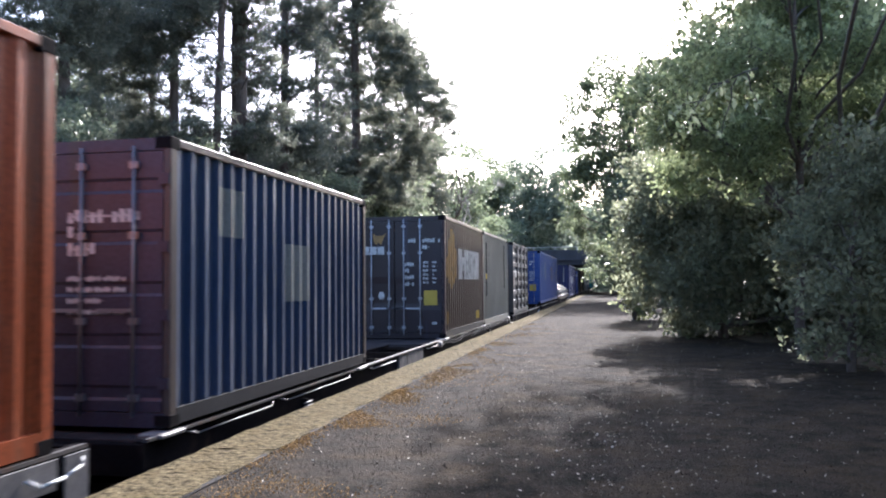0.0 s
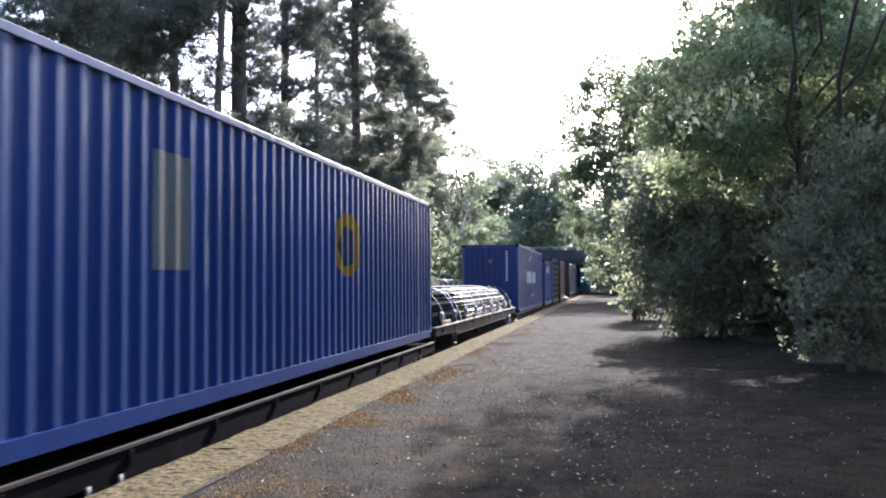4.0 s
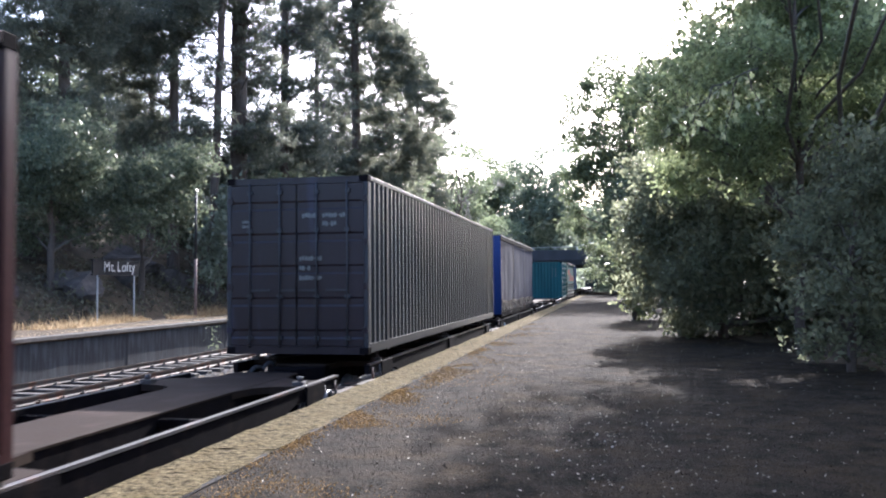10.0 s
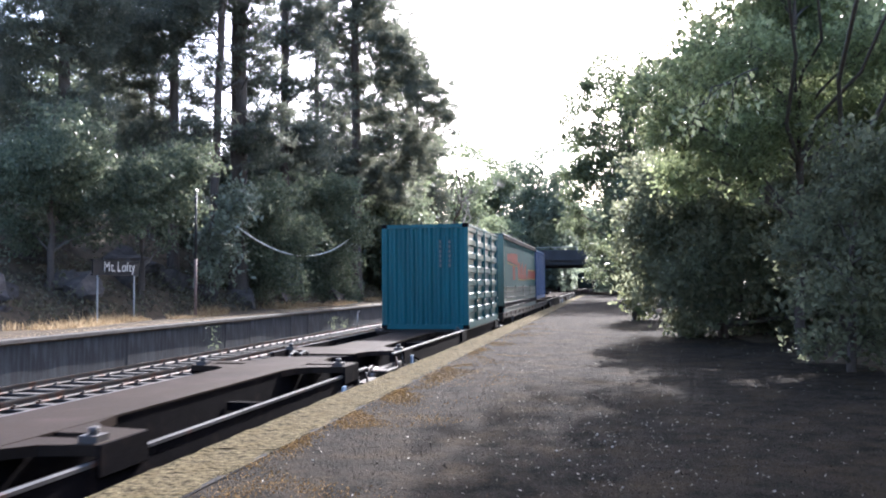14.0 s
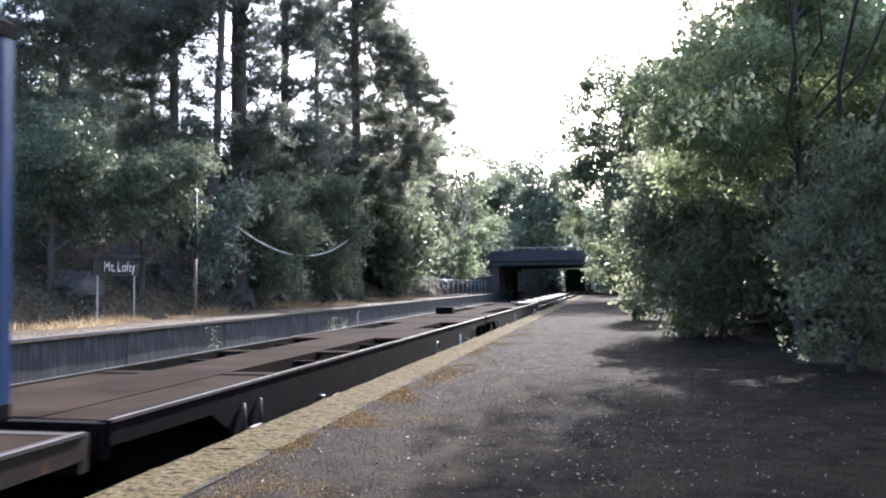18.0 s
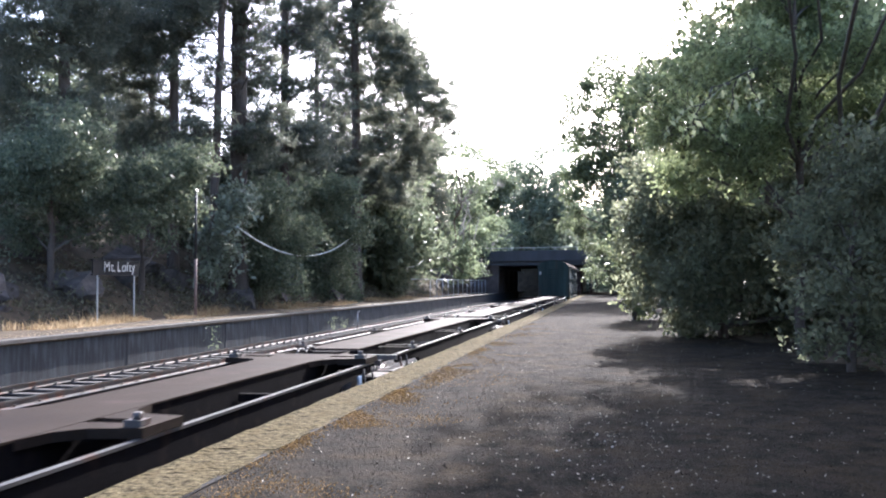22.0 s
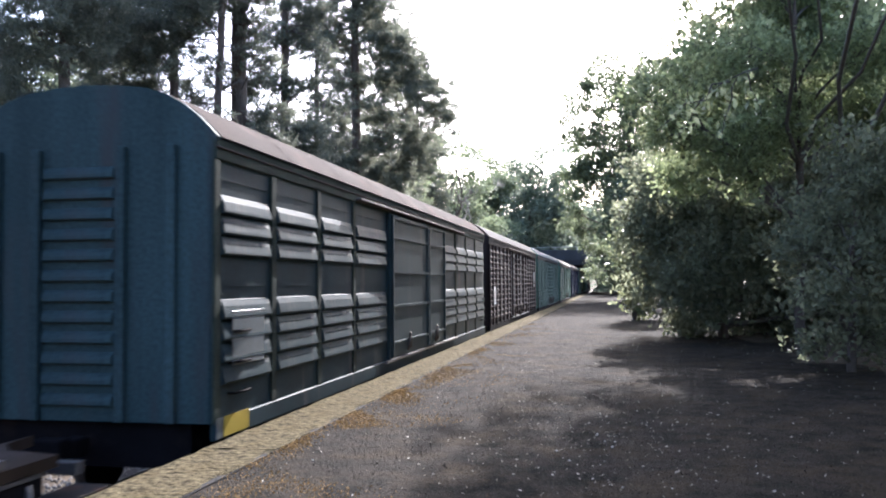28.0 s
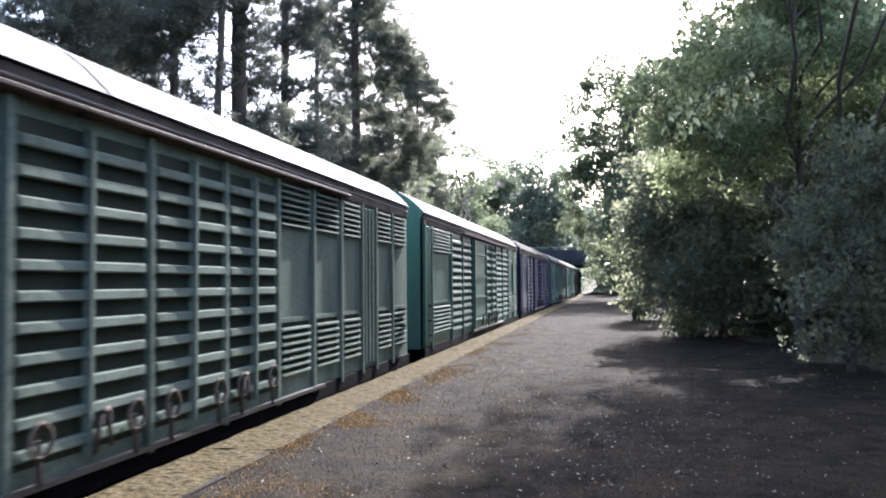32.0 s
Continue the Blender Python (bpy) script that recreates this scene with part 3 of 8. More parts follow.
def build_ballast():
    rng = np.random.default_rng(11)
    base = bmesh.new()
    prof = [(-13.1, -1.3), (-13.1, -0.86), (-9.4, -0.84), (-8.4, -1.12), (-7.0, -1.2), (-7.0, -1.3)]
    prism(base, prof, "y", -14, 240)
    bed = structure("ballast_bed", base, M_SOIL, "dirty grey ballast bed of two tracks", "ballast")
    part("near_bed", boxes((-7.0, -3.4, -14, 240, -1.3, -1.2)), M_SHADEJOINT, bed, "ballast blackened for the train's shade")
    n = 34000
    x = rng.uniform(-13.0, -6.6, n)
    y = 3 + rng.gamma(1.7, 13, n)
    z = np.interp(x, [-13.1, -9.4, -8.4, -6.9, -3.4], [-0.86, -0.84, -1.12, -1.2, -1.2])
    s = rng.uniform(0.018, 0.042, n)
    # each stone a tilted four-sided pyramid
    a = rng.uniform(0, 2 * np.pi, n)
    corners = [np.stack([x + s * np.cos(a + k * np.pi / 2) * rng.uniform(0.7, 1.2, n), y + s * np.sin(a + k * np.pi / 2) * rng.uniform(0.7, 1.2, n), z + rng.uniform(-0.012, 0.012, n)], 1) for k in range(4)]
    top = np.stack([x + rng.normal(0, 0.008, n), y + rng.normal(0, 0.008, n), z + s * rng.uniform(0.7, 1.3, n)], 1)
    v = np.stack(corners + [top], 1).reshape(-1, 3)
    i = np.arange(n)[:, None] * 5
    f = np.concatenate([i + np.array([[k, (k + 1) % 4, 4]]) for k in range(4)], 0)
    tagged(new("ballast_stones", raw_mesh("ballast_stones", v, f, M_BALLAST)), "loose grey-brown ballast stones round the sleepers", "ballast", kind="stuff")


def build_far_platform():
    top = bmesh.new()
    prism(top, [(-13.02, 0.10), (-13.02, 0.20), (-16.9, 0.24), (-16.9, 0.0), (-13.3, 0.0), (-13.3, 0.10)], "y", -14, 130)
    plat = structure("pavement", top, M_SOIL, "earth and gravel surface of a disused platform", "platform")
    part("coping", boxes((-13.30, -12.94, -14, 127, 0.15, 0.235)), M_LIP, plat, "dark weathered platform lip")
    me = []
    for k in range(4):
        b = bmesh.new()
        box(b, -0.10, 0.0, -0.994, 0.994, -0.66, 0.66)
        bmesh.ops.subdivide_edges(b, edges=b.edges[:], cuts=2, use_grid_fill=True)
        for v in b.verts:
            if v.co.x > -0.02 and abs(v.co.y) < 0.9:
                v.co.x += 0.015 * noise.noise((v.co.y * 3, v.co.z * 3, k * 5.0))
        me.append(mesh_of("wall_panel", b, M_CONCRETE))
    for i in range(64):
        piece("wall_panel", me[i % 4], plat, pose(-13.03 + 0.006 * math.sin(i * 1.9), -12 + 2.0 * i, -0.535))
    # a thin white marker pipe on the wall
    b = bmesh.new()
    bend(b, [(0, 0, -0.5), (0, 0, 0.25), (0.05, 0, 0.35), (0.14, 0, 0.35)], 0.035)
    m = tagged(new("vent_pipe", mesh_of("vent_pipe", b, M_GALV)), "short pale vent pipe beside the far platform wall", "pipe")
    m.matrix_basis = pose(-12.85, 41.8, -0.35)
    return plat


def grass_blades(rng, x, y, z, h, spread):
    n = len(x)
    a = rng.uniform(0, 2 * np.pi, n)
    w = 0.012 * rng.uniform(0.6, 1.6, n)
    hh = h * rng.uniform(0.35, 1.25, n)
    lean = rng.normal(0, spread, (n, 2)) * hh[:, None]
    p = np.stack([x, y, z], 1)
    side = np.stack([np.cos(a) * w, np.sin(a) * w, np.zeros(n)], 1)
    mid = p + np.concatenate([lean * 0.35, (hh * 0.6)[:, None]], 1)
    tip = p + np.concatenate([lean, hh[:, None]], 1)
    v = np.stack([p - side, p + side, mid + side * 0.7, tip, mid - side * 0.7], 1).reshape(-1, 3)
    return v, np.arange(5 * n).reshape(n, 5)


def build_grass():
    rng = np.random.default_rng(3)
    n = 16000
    y = 14 + rng.gamma(2.2, 13, n)
    x = -15.1 - np.abs(rng.normal(0, 0.75, n)) - 0.25 * np.sin(y * 0.8)
    keep = (noise_band(x, y) > 0.45) & (y < 120)
    x, y = x[keep], y[keep]
    h = 0.11 + 0.20 * np.clip((-15.2 - x), 0, 1.5)
    v, f = grass_blades(rng, x, y, np.full(len(x), 0.2), h, 0.35)
    tagged(new("dry_grass", raw_mesh("dry_grass", v, f, L_GRASS)), "dry orange grass along the far platform", "grass", kind="stuff")
    n = 5000
    y = 14 + rng.gamma(2.0, 16, n)
    x = -13.3 - np.abs(rng.normal(0, 0.5, n))
    v, f = flakes(rng, x, y, 0.035, 0.235)
    tagged(new("gravel", raw_mesh("gravel", v, f, L_STRAW)), "pale gravel and dead leaves on the far platform edge", "gravel", kind="stuff")
    # weeds that grow out of the wall's foot
    for wx, wy, s in ((-12.75, 25.6, 0.75), (-12.7, 37.5, 0.6), (-12.7, 39.3, 0.5)):
        k = 90
        c = np.stack([wx + rng.normal(0, 0.1, k), wy + rng.normal(0, 0.16, k), -0.85 + s * rng.uniform(0, 1.25, k)], 1)
        v, f = leaf_arrays(rng, c, 0.07, 0.028, 0.4)
        tagged(new("weed", raw_mesh("weed", v, f, L_LIGHT)), "green weed growing at the foot of the concrete wall", "weed", "weeds at the wall")


def noise_band(x, y):
    return 0.5 + 0.5 * np.sin(y * 0.55 + 1.2) * np.cos(x * 1.1 + y * 0.21) + 0.12 * np.sin(y * 2.3)


def leaf_arrays(rng, c, length, width, up=0.0, vary=0.45):
    """Leaves round the centres c: rhombs folded along the midrib, turned at random."""
    n = len(c)
    d = rng.normal(0, 1, (n, 3))
    d[:, 2] += up
    d /= np.linalg.norm(d, axis=1)[:, None]
    e = np.cross(d, rng.normal(0, 1, (n, 3)))
    e /= np.linalg.norm(e, axis=1)[:, None] + 1e-9
    nn = np.cross(d, e)
    s = rng.uniform(1 - vary, 1 + vary, n)[:, None]
    L, W = length * s, width * s
    v = np.stack([c - d * L * 0.5, c + e * W * 0.5 + nn * W * 0.18, c + d * L * 0.5, c - e * W * 0.5 + nn * W * 0.18], 1).reshape(-1, 3)
    return v, np.arange(4 * n).reshape(n, 4)


def build_bridge():
    br = empty("road_bridge", pose(0, 98, 0), "dark concrete road bridge over the railway tracks", "bridge")
    part("deck", boxes((-24, 12, 0.25, 25.75, 3.85, 4.75)), M_BRIDGE, br)
    for y, s in ((0.0, 1), (25.75, -1)):
        part("parapet", boxes((-24.0, 12.0, y, y + 0.25, 3.95, 5.15)), M_BRIDGE, br, "low concrete parapet")
        part("beam", boxes((-24, 12, y + s * 0.3, y + s * 0.3 + 0.5, 3.45, 3.85)), M_BRIDGE, br)
        rail = bmesh.new()
        box(rail, -24, 12, y + 0.04, y + 0.20, 5.44, 5.52)
        r = part("guard_rail", rail, M_GALV, br, "pale steel top rail")
        for i in range(15):
            part("rail_post", boxes((-23.9 + i * 2.5, -23.8 + i * 2.5, y + 0.07, y + 0.17, 5.15, 5.44)), M_GALV, r)
    for i in range(6):
        part("girder", boxes((-24, 12, 3.2 + i * 3.3, 3.7 + i * 3.3, 3.4, 3.85)), M_BRIDGE, br)
    for k in range(5):
        part("pier", bevelled(boxes((-25.75, -13.05, 1.0 + 5 * k, 1.9 + 5 * k, -0.9, 3.45)), 0.05), M_PIER, br, "brown pier column")
    part("pier_cap", boxes((-13.85, -12.95, 0.6, 25.4, 3.05, 3.42)), M_PIER, br)
    part("abutment", boxes((-24, -19.5, 0.4, 25.4, -0.2, 3.45)), M_BRIDGE, br, "dark stone abutment")
    part("abutment", boxes((3.2, 12, 0.4, 25.4, -0.5, 3.45)), M_BRIDGE, br)
    return br


def build_sign():
    s = empty("station_sign", pose(-16.0, 25.05, 0.22), "black station name board with white letters on two pale posts", "sign")
    for y in (-0.95, 1.15):
        part("post", bevelled(boxes((-0.02, 0.02, y - 0.022, y + 0.022, 0, 1.62)), 0.006), M_GALV, s, "pale square post")
    board = part("board", bevelled(boxes((0.05, 0.09, -1.33, 1.33, 1.56, 2.0)), 0.006), M_SIGN, s)
    part("frame", boxes((0.045, 0.10, -1.37, 1.37, 1.53, 1.565), (0.045, 0.10, -1.37, 1.37, 1.995, 2.03)), M_SIGN, board)
    x = -1.02
    for ch, wide in (("M", 0.40), ("t", 0.17), (".", 0.20), ("L", 0.28), ("o", 0.27), ("f", 0.16), ("t", 0.17), ("y", 0.25)):
        cu = bpy.data.curves.new("letter", "FONT")
        cu.body, cu.size, cu.extrude, cu.align_x = ch, 0.46, 0.004, "LEFT"
        tmp = new("letter_curve", cu)
        me = bpy.data.meshes.new_from_object(tmp.evaluated_get(bpy.context.evaluated_depsgraph_get()))
        bpy.data.objects.remove(tmp)
        me.materials.clear()
        me.materials.append(M_WHITE)
        ob = new("letter", me)
        ob.parent = board
        ob.matrix_basis = Matrix(((0, 0, 1, 0.098), (1, 0, 0, 0.22 + x * 0.97), (0, 1, 0, 1.66), (0, 0, 0, 1)))
        tagged(ob, "white painted letter")
        x += wide
    return s


def build_pole():
    p = empty("lamp_pole", pose(-15.35, 29.3, 0.2), "thin dark steel pole with a rusty foot by the far platform", "pole")
    part("foot", rod(bmesh.new(), (0, 0, 0), (0, 0, 2.2), 0.055, 10), M_POLEB, p, "rusty pinkish lower half")
    part("shaft", rod(bmesh.new(), (0, 0, 2.2), (0, 0, 4.75), 0.048, 10, 0.04), M_POLE, p)
    part("lamp_arm", bend(bmesh.new(), [(0.0, 0, 4.05), (0.25, 0.1, 4.1), (0.55, 0.2, 4.02)], 0.022), M_POLE, p, "short dark lamp arm")


def build_cables():
    for name, ys, zs, sag, lab in (("overhead_cable", (34.3, 52.0), (3.95, 4.79), 1.42, "pale sagging cable slung between the trees"), ("overhead_cable", (60.5, 65.5), (2.63, 3.33), 0.14, "short pale end of a slack cable")):
        b = bmesh.new()
        pts = []
        for i in range(25):
            k = i / 24
            pts.append((-16.0 if sag > 1 else -14.6, ys[0] + (ys[1] - ys[0]) * k, zs[0] + (zs[1] - zs[0]) * k - sag * 4 * k * (1 - k)))
        bend(b, pts, 0.038, 6)
        tagged(new(name, mesh_of(name, b, M_CABLE)), lab, "cable", "slack cables")


def build_fence():
    f = empty("tube_fence", pose(-14.5, 60.5, 0.22), "galvanised tube fence with wire mesh on the far platform", "fence")
    b = bmesh.new()
    rod(b, (0, 0, 1.52), (0, 37.5, 1.52), 0.03, 8)
    part("top_rail", b, M_GALV, f)
    part("bottom_rail", rod(bmesh.new(), (0, 6.5, 0.12), (0, 37.5, 0.12), 0.022, 6), M_GALV, f)
    for i in range(13):
        part("post", rod(bmesh.new(), (0, 6.8 + i * 2.55, 0), (0, 6.8 + i * 2.55, 1.55), 0.032, 8), M_GALV, f)
    w = bmesh.new()
    for i in range(42):
        y = 6.8 + i * 0.72
        for d in (-1, 1):
            a, e = (0, y, 0.12), (0, y + d * 1.4, 1.5)
            if 6.5 < e[1] < 37.5:
                rod(w, a, e, 0.002, 3)
    tagged(part("wire_mesh", w, M_GALV, f, "thin diamond wire mesh"), kind="stuff")


def build_rocks():
    rng = random.Random(8)
    for i in range(46):
        b = bmesh.new()
        pts = [b.verts.new((rng.uniform(-1, 1), rng.uniform(-1.3, 1.3), rng.uniform(-0.8, 0.8))) for k in range(16)]
        bmesh.ops.convex_hull(b, input=pts)
        bmesh.ops.subdivide_edges(b, edges=b.edges[:], cuts=2, use_grid_fill=True)
        s = rng.uniform(0.3, 0.95)
        for v in b.verts:
            w = v.co * 2.2 + Vector((i * 3.1, 0, 0))
            v.co *= s * (1 + 0.22 * noise.noise(w) + 0.12 * noise.noise(w * 2.9))
        y = 12 + rng.uniform(0, 46)
        x = -17.1 - rng.uniform(0, 3.6)
        ob = new("boulder", mesh_of("boulder", b, M_ROCK))
        ob.matrix_basis = pose(x, y, ground_height(x, y) + 0.1 * s, rng.uniform(-20, 20), rng.uniform(-20, 20), rng.uniform(0, 360))
        tagged(ob, "rough angular brown rock of the cutting face", "rock", "cutting rocks")
    # low creepers and fern over the bank
    g = np.random.default_rng(21)
    n = 520
    y = 10 + g.uniform(0, 85, n)
    x = -16.9 - np.abs(g.normal(0, 2.6, n))
    z = np.array([ground_height(a, b) for a, b in zip(x, y)])
    k = 46
    c = np.repeat(np.stack([x, y, z + 0.15], 1), k, 0) + g.normal(0, 1, (n * k, 3)) * np.array([0.38, 0.45, 0.2])
    v, f = leaf_arrays(g, c, 0.16, 0.075, 0.4)
    tagged(new("bank_undergrowth", raw_mesh("bank_undergrowth", v, f, L_BANK)), "low dull green creepers and dead fern on the rocky bank", "undergrowth", kind="stuff")


L_BANK = leaf("dull_undergrowth", (0.05, 0.045, 0.03), (0.13, 0.12, 0.07), 0.3, 0.6)


def build_car(name, label, paint_m):
    car = empty(name, pose(0, 0, 0), label, "car")
    out = [(-2.1, 0.35), (-2.15, 0.75), (-1.95, 0.95), (-1.1, 1.0), (-0.55, 1.42), (0.75, 1.45), (1.45, 1.02), (2.05, 0.9), (2.15, 0.6), (2.1, 0.3)]
    part("body", bevelled(prism(bmesh.new(), out, "y", -0.85, 0.85), 0.05, 2), paint_m, car)
    for s in (-1, 1):
        part("window", prism(bmesh.new(), [(-0.95, 1.04), (-0.5, 1.36), (0.7, 1.38), (1.2, 1.04)], "y", s * 0.853, s * 0.865), M_GLASS, car)
        for x in (-1.35, 1.3):
            w = part("wheel", rod(bmesh.new(), (x, s * 0.7, 0.32), (x, s * 0.9, 0.32), 0.32, 16), M_TYRE, car)
            part("rim", rod(bmesh.new(), (x, s * 0.9, 0.32), (x, s * 0.91, 0.32), 0.2, 12), M_GALV, w)
    return car


build_ground()
build_near_platform()
build_ballast()
build_track(TRACK_X, RAIL_Z, "railway_track", "rusty broad gauge track beside the near platform", -14, 240, (-2, 40))
build_track(FAR_X, FAR_RAIL_Z, "railway_track", "empty rusty track on weathered sleepers beside the far platform", -14, 127, (2, 98))
build_far_platform()
build_bridge()
build_sign()
build_pole()
build_cables()
build_fence()


# ---- trees ----
def tube(V, F, pts, radii, seg=7):
    """Adds a bending, tapering limb to the arrays."""
    base = len(V)
    for i, p in enumerate(pts):
        a = pts[max(0, i - 1)]
        b = pts[min(len(pts) - 1, i + 1)]
        q = (Vector(b) - Vector(a)).to_track_quat("Z", "Y")
        for k in range(seg):
            t = 2 * math.pi * k / seg
            V.append(Vector(p) + q @ Vector((radii[i] * math.cos(t), radii[i] * math.sin(t), 0)))
    for i in range(len(pts) - 1):
        for k in range(seg):
            F.append((base + i * seg + k, base + i * seg + (k + 1) % seg, base + (i + 1) * seg + (k + 1) % seg, base + (i + 1) * seg + k))


def limb_points(rng, a, b, wander, n=6, sag=0.0):
    a, b = Vector(a), Vector(b)
    L = (b - a).length
    out = []
    for i in range(n + 1):
        k = i / n
        p = a.lerp(b, k)
        if 0 < i < n:
            p += Vector((rng.uniform(-1, 1), rng.uniform(-1, 1), rng.uniform(-1, 1))) * wander * L
        p.z -= sag * L * 4 * k * (1 - k)
        out.append(p)
    return out


def lobe_points(rng, lobes, per):
    """Points through the lobes of a crown, thicker towards their skins, bunched into sprays."""
    out = []
    for x, y, z, r, dens in lobes:
        k = max(3, int(per * dens * r * r))
        c = rng.normal(0, 1, (k, 3))
        c /= np.linalg.norm(c, axis=1)[:, None]
        c *= (rng.uniform(0.15, 1, k) ** 0.45)[:, None] * r
        c *= rng.uniform(0.6, 1.32, (k, 1))
        c[:, 2] *= 0.85
        out.append(c + np.array([x, y, z]))
    return np.concatenate(out)


def tree(name, label, base, top, radius, lobes, leaf_mat, kind="leaf", sprays=26, leaves=34, size=(0.12, 0.05), seed=1, lean=0.012, bark=None, limbs=True, group="", category="tree", twiggy=False, boughs=()):
    """A tree: trunk to the top point, a limb to every lobe, twigs to the sprays, leaves on the sprays. Lobes are given from the base."""
    rnd, rng = random.Random(seed), np.random.default_rng(seed)
    sprays, leaves, size = sprays * 1.7, int(leaves * (1.9 if kind == "needle" else 1.5)), (size[0] * 1.15, size[1] * 1.2) if kind == "needle" else (size[0] * 1.4, size[1] * 1.45)
    bx, by = base
    bz = ground_height(bx, by) - 0.15
    th = empty(name, pose(bx, by, bz), label, category, group)
    V, F = [], []
    tp = limb_points(rnd, (0, 0, 0), top, lean * 0.13 if kind == "needle" else lean, 9)
    taper = 0.32 if kind == "needle" else 0.72
    rad = [radius * (1.25 if i == 0 else 1.0) * (1 - taper * i / 9) for i in range(10)]
    tube(V, F, tp, rad, 9)
    part_raw("trunk", V, F, bark or M_BARK, th)
    pts = lobe_points(rng, lobes, sprays)
    if limbs:
        for x, y, z, r, dens in lobes:
            V, F = [], []
            k = min(8, max(1, int(9 * (z - 0.35 * math.hypot(x, y)) / max(top[2], 0.1))))
            a = tp[k]
            pl = limb_points(rnd, a, (x, y, z), 0.03, 6, -0.04)
            r0 = min(rad[k] * 0.6, 0.03 + 0.012 * (Vector((x, y, z)) - a).length)
            tube(V, F, pl, [r0 * (1 - 0.75 * i / 6) for i in range(7)], 5)
            near = [p for p in pts if (p[0] - x) ** 2 + (p[1] - y) ** 2 + (p[2] - z) ** 2 < 1.5 * r * r]
            for p in near[:: max(1, len(near) // 10)]:
                a2 = pl[rnd.choice((4, 5, 6))]
                tube(V, F, limb_points(rnd, a2, p, 0.08, 3), [r0 * 0.3, r0 * 0.24, r0 * 0.17, r0 * 0.1], 4)
            part_raw("limb", V, F, bark or M_TWIG, th)
    for way, r0 in boughs:
        V, F = [], []
        tube(V, F, [Vector(p) for p in way], [r0 * (1 - 0.6 * i / (len(way) - 1)) for i in range(len(way))], 7)
        part_raw("bough", V, F, bark or M_BARK, th)
    # bare side branches that fork once or twice
    for i in range(15 if kind == "needle" else 14 if twiggy else 0):
        V, F = [], []
        k = rnd.uniform(2.6, 7.6)
        a = tp[int(k)].lerp(tp[int(k) + 1], k % 1)
        h, reach = rnd.uniform(0, 2 * math.pi), rnd.uniform(0.9, 2.6) * (1.0 if kind == "needle" else 1.5)
        e = a + Vector((math.cos(h) * reach, math.sin(h) * reach, reach * rnd.uniform(-0.35, 0.4) + (0.0 if kind == "needle" else 0.9 * reach)))
        pl = limb_points(rnd, a, e, 0.06, 6, 0.03)
        r0 = 0.02 + 0.014 * reach
        tube(V, F, pl, [r0 * (1 - 0.8 * j / 6) for j in range(7)], 5)
        for j in (2, 3, 4, 5):
            d = Vector((rnd.uniform(-1, 1), rnd.uniform(-1, 1), rnd.uniform(-0.4, 0.7))) * 0.42 * reach
            tube(V, F, limb_points(rnd, pl[j], pl[j] + d, 0.1, 4), [r0 * q for q in (0.45, 0.4, 0.33, 0.25, 0.15)], 4)
        part_raw("bare_branch", V, F, bark or M_TWIG, th)
    n = len(pts)
    if kind == "needle":
        m = n * leaves
        c = np.repeat(pts, leaves, 0) + rng.normal(0, 0.20, (m, 3)) * np.array([1, 1, 0.5])
        v, f = leaf_arrays(rng, c, size[0], size[1], 0.5)
    else:
        m = n * leaves
        spread = 0.03 + 1.3 * size[0]
        c = np.repeat(pts, leaves, 0) + rng.normal(0, spread, (m, 3)) * np.array([1, 1, 0.75])
        v, f = leaf_arrays(rng, c, size[0], size[1], -0.5)
    ob = new("crown", raw_mesh("crown", v, f, leaf_mat))
    ob.parent = th
    return th


def part_raw(name, V, F, material, parent):
    ob = new(name, raw_mesh(name, [tuple(v) for v in V], F, material, smooth=True))
    ob.parent = parent
    return ob


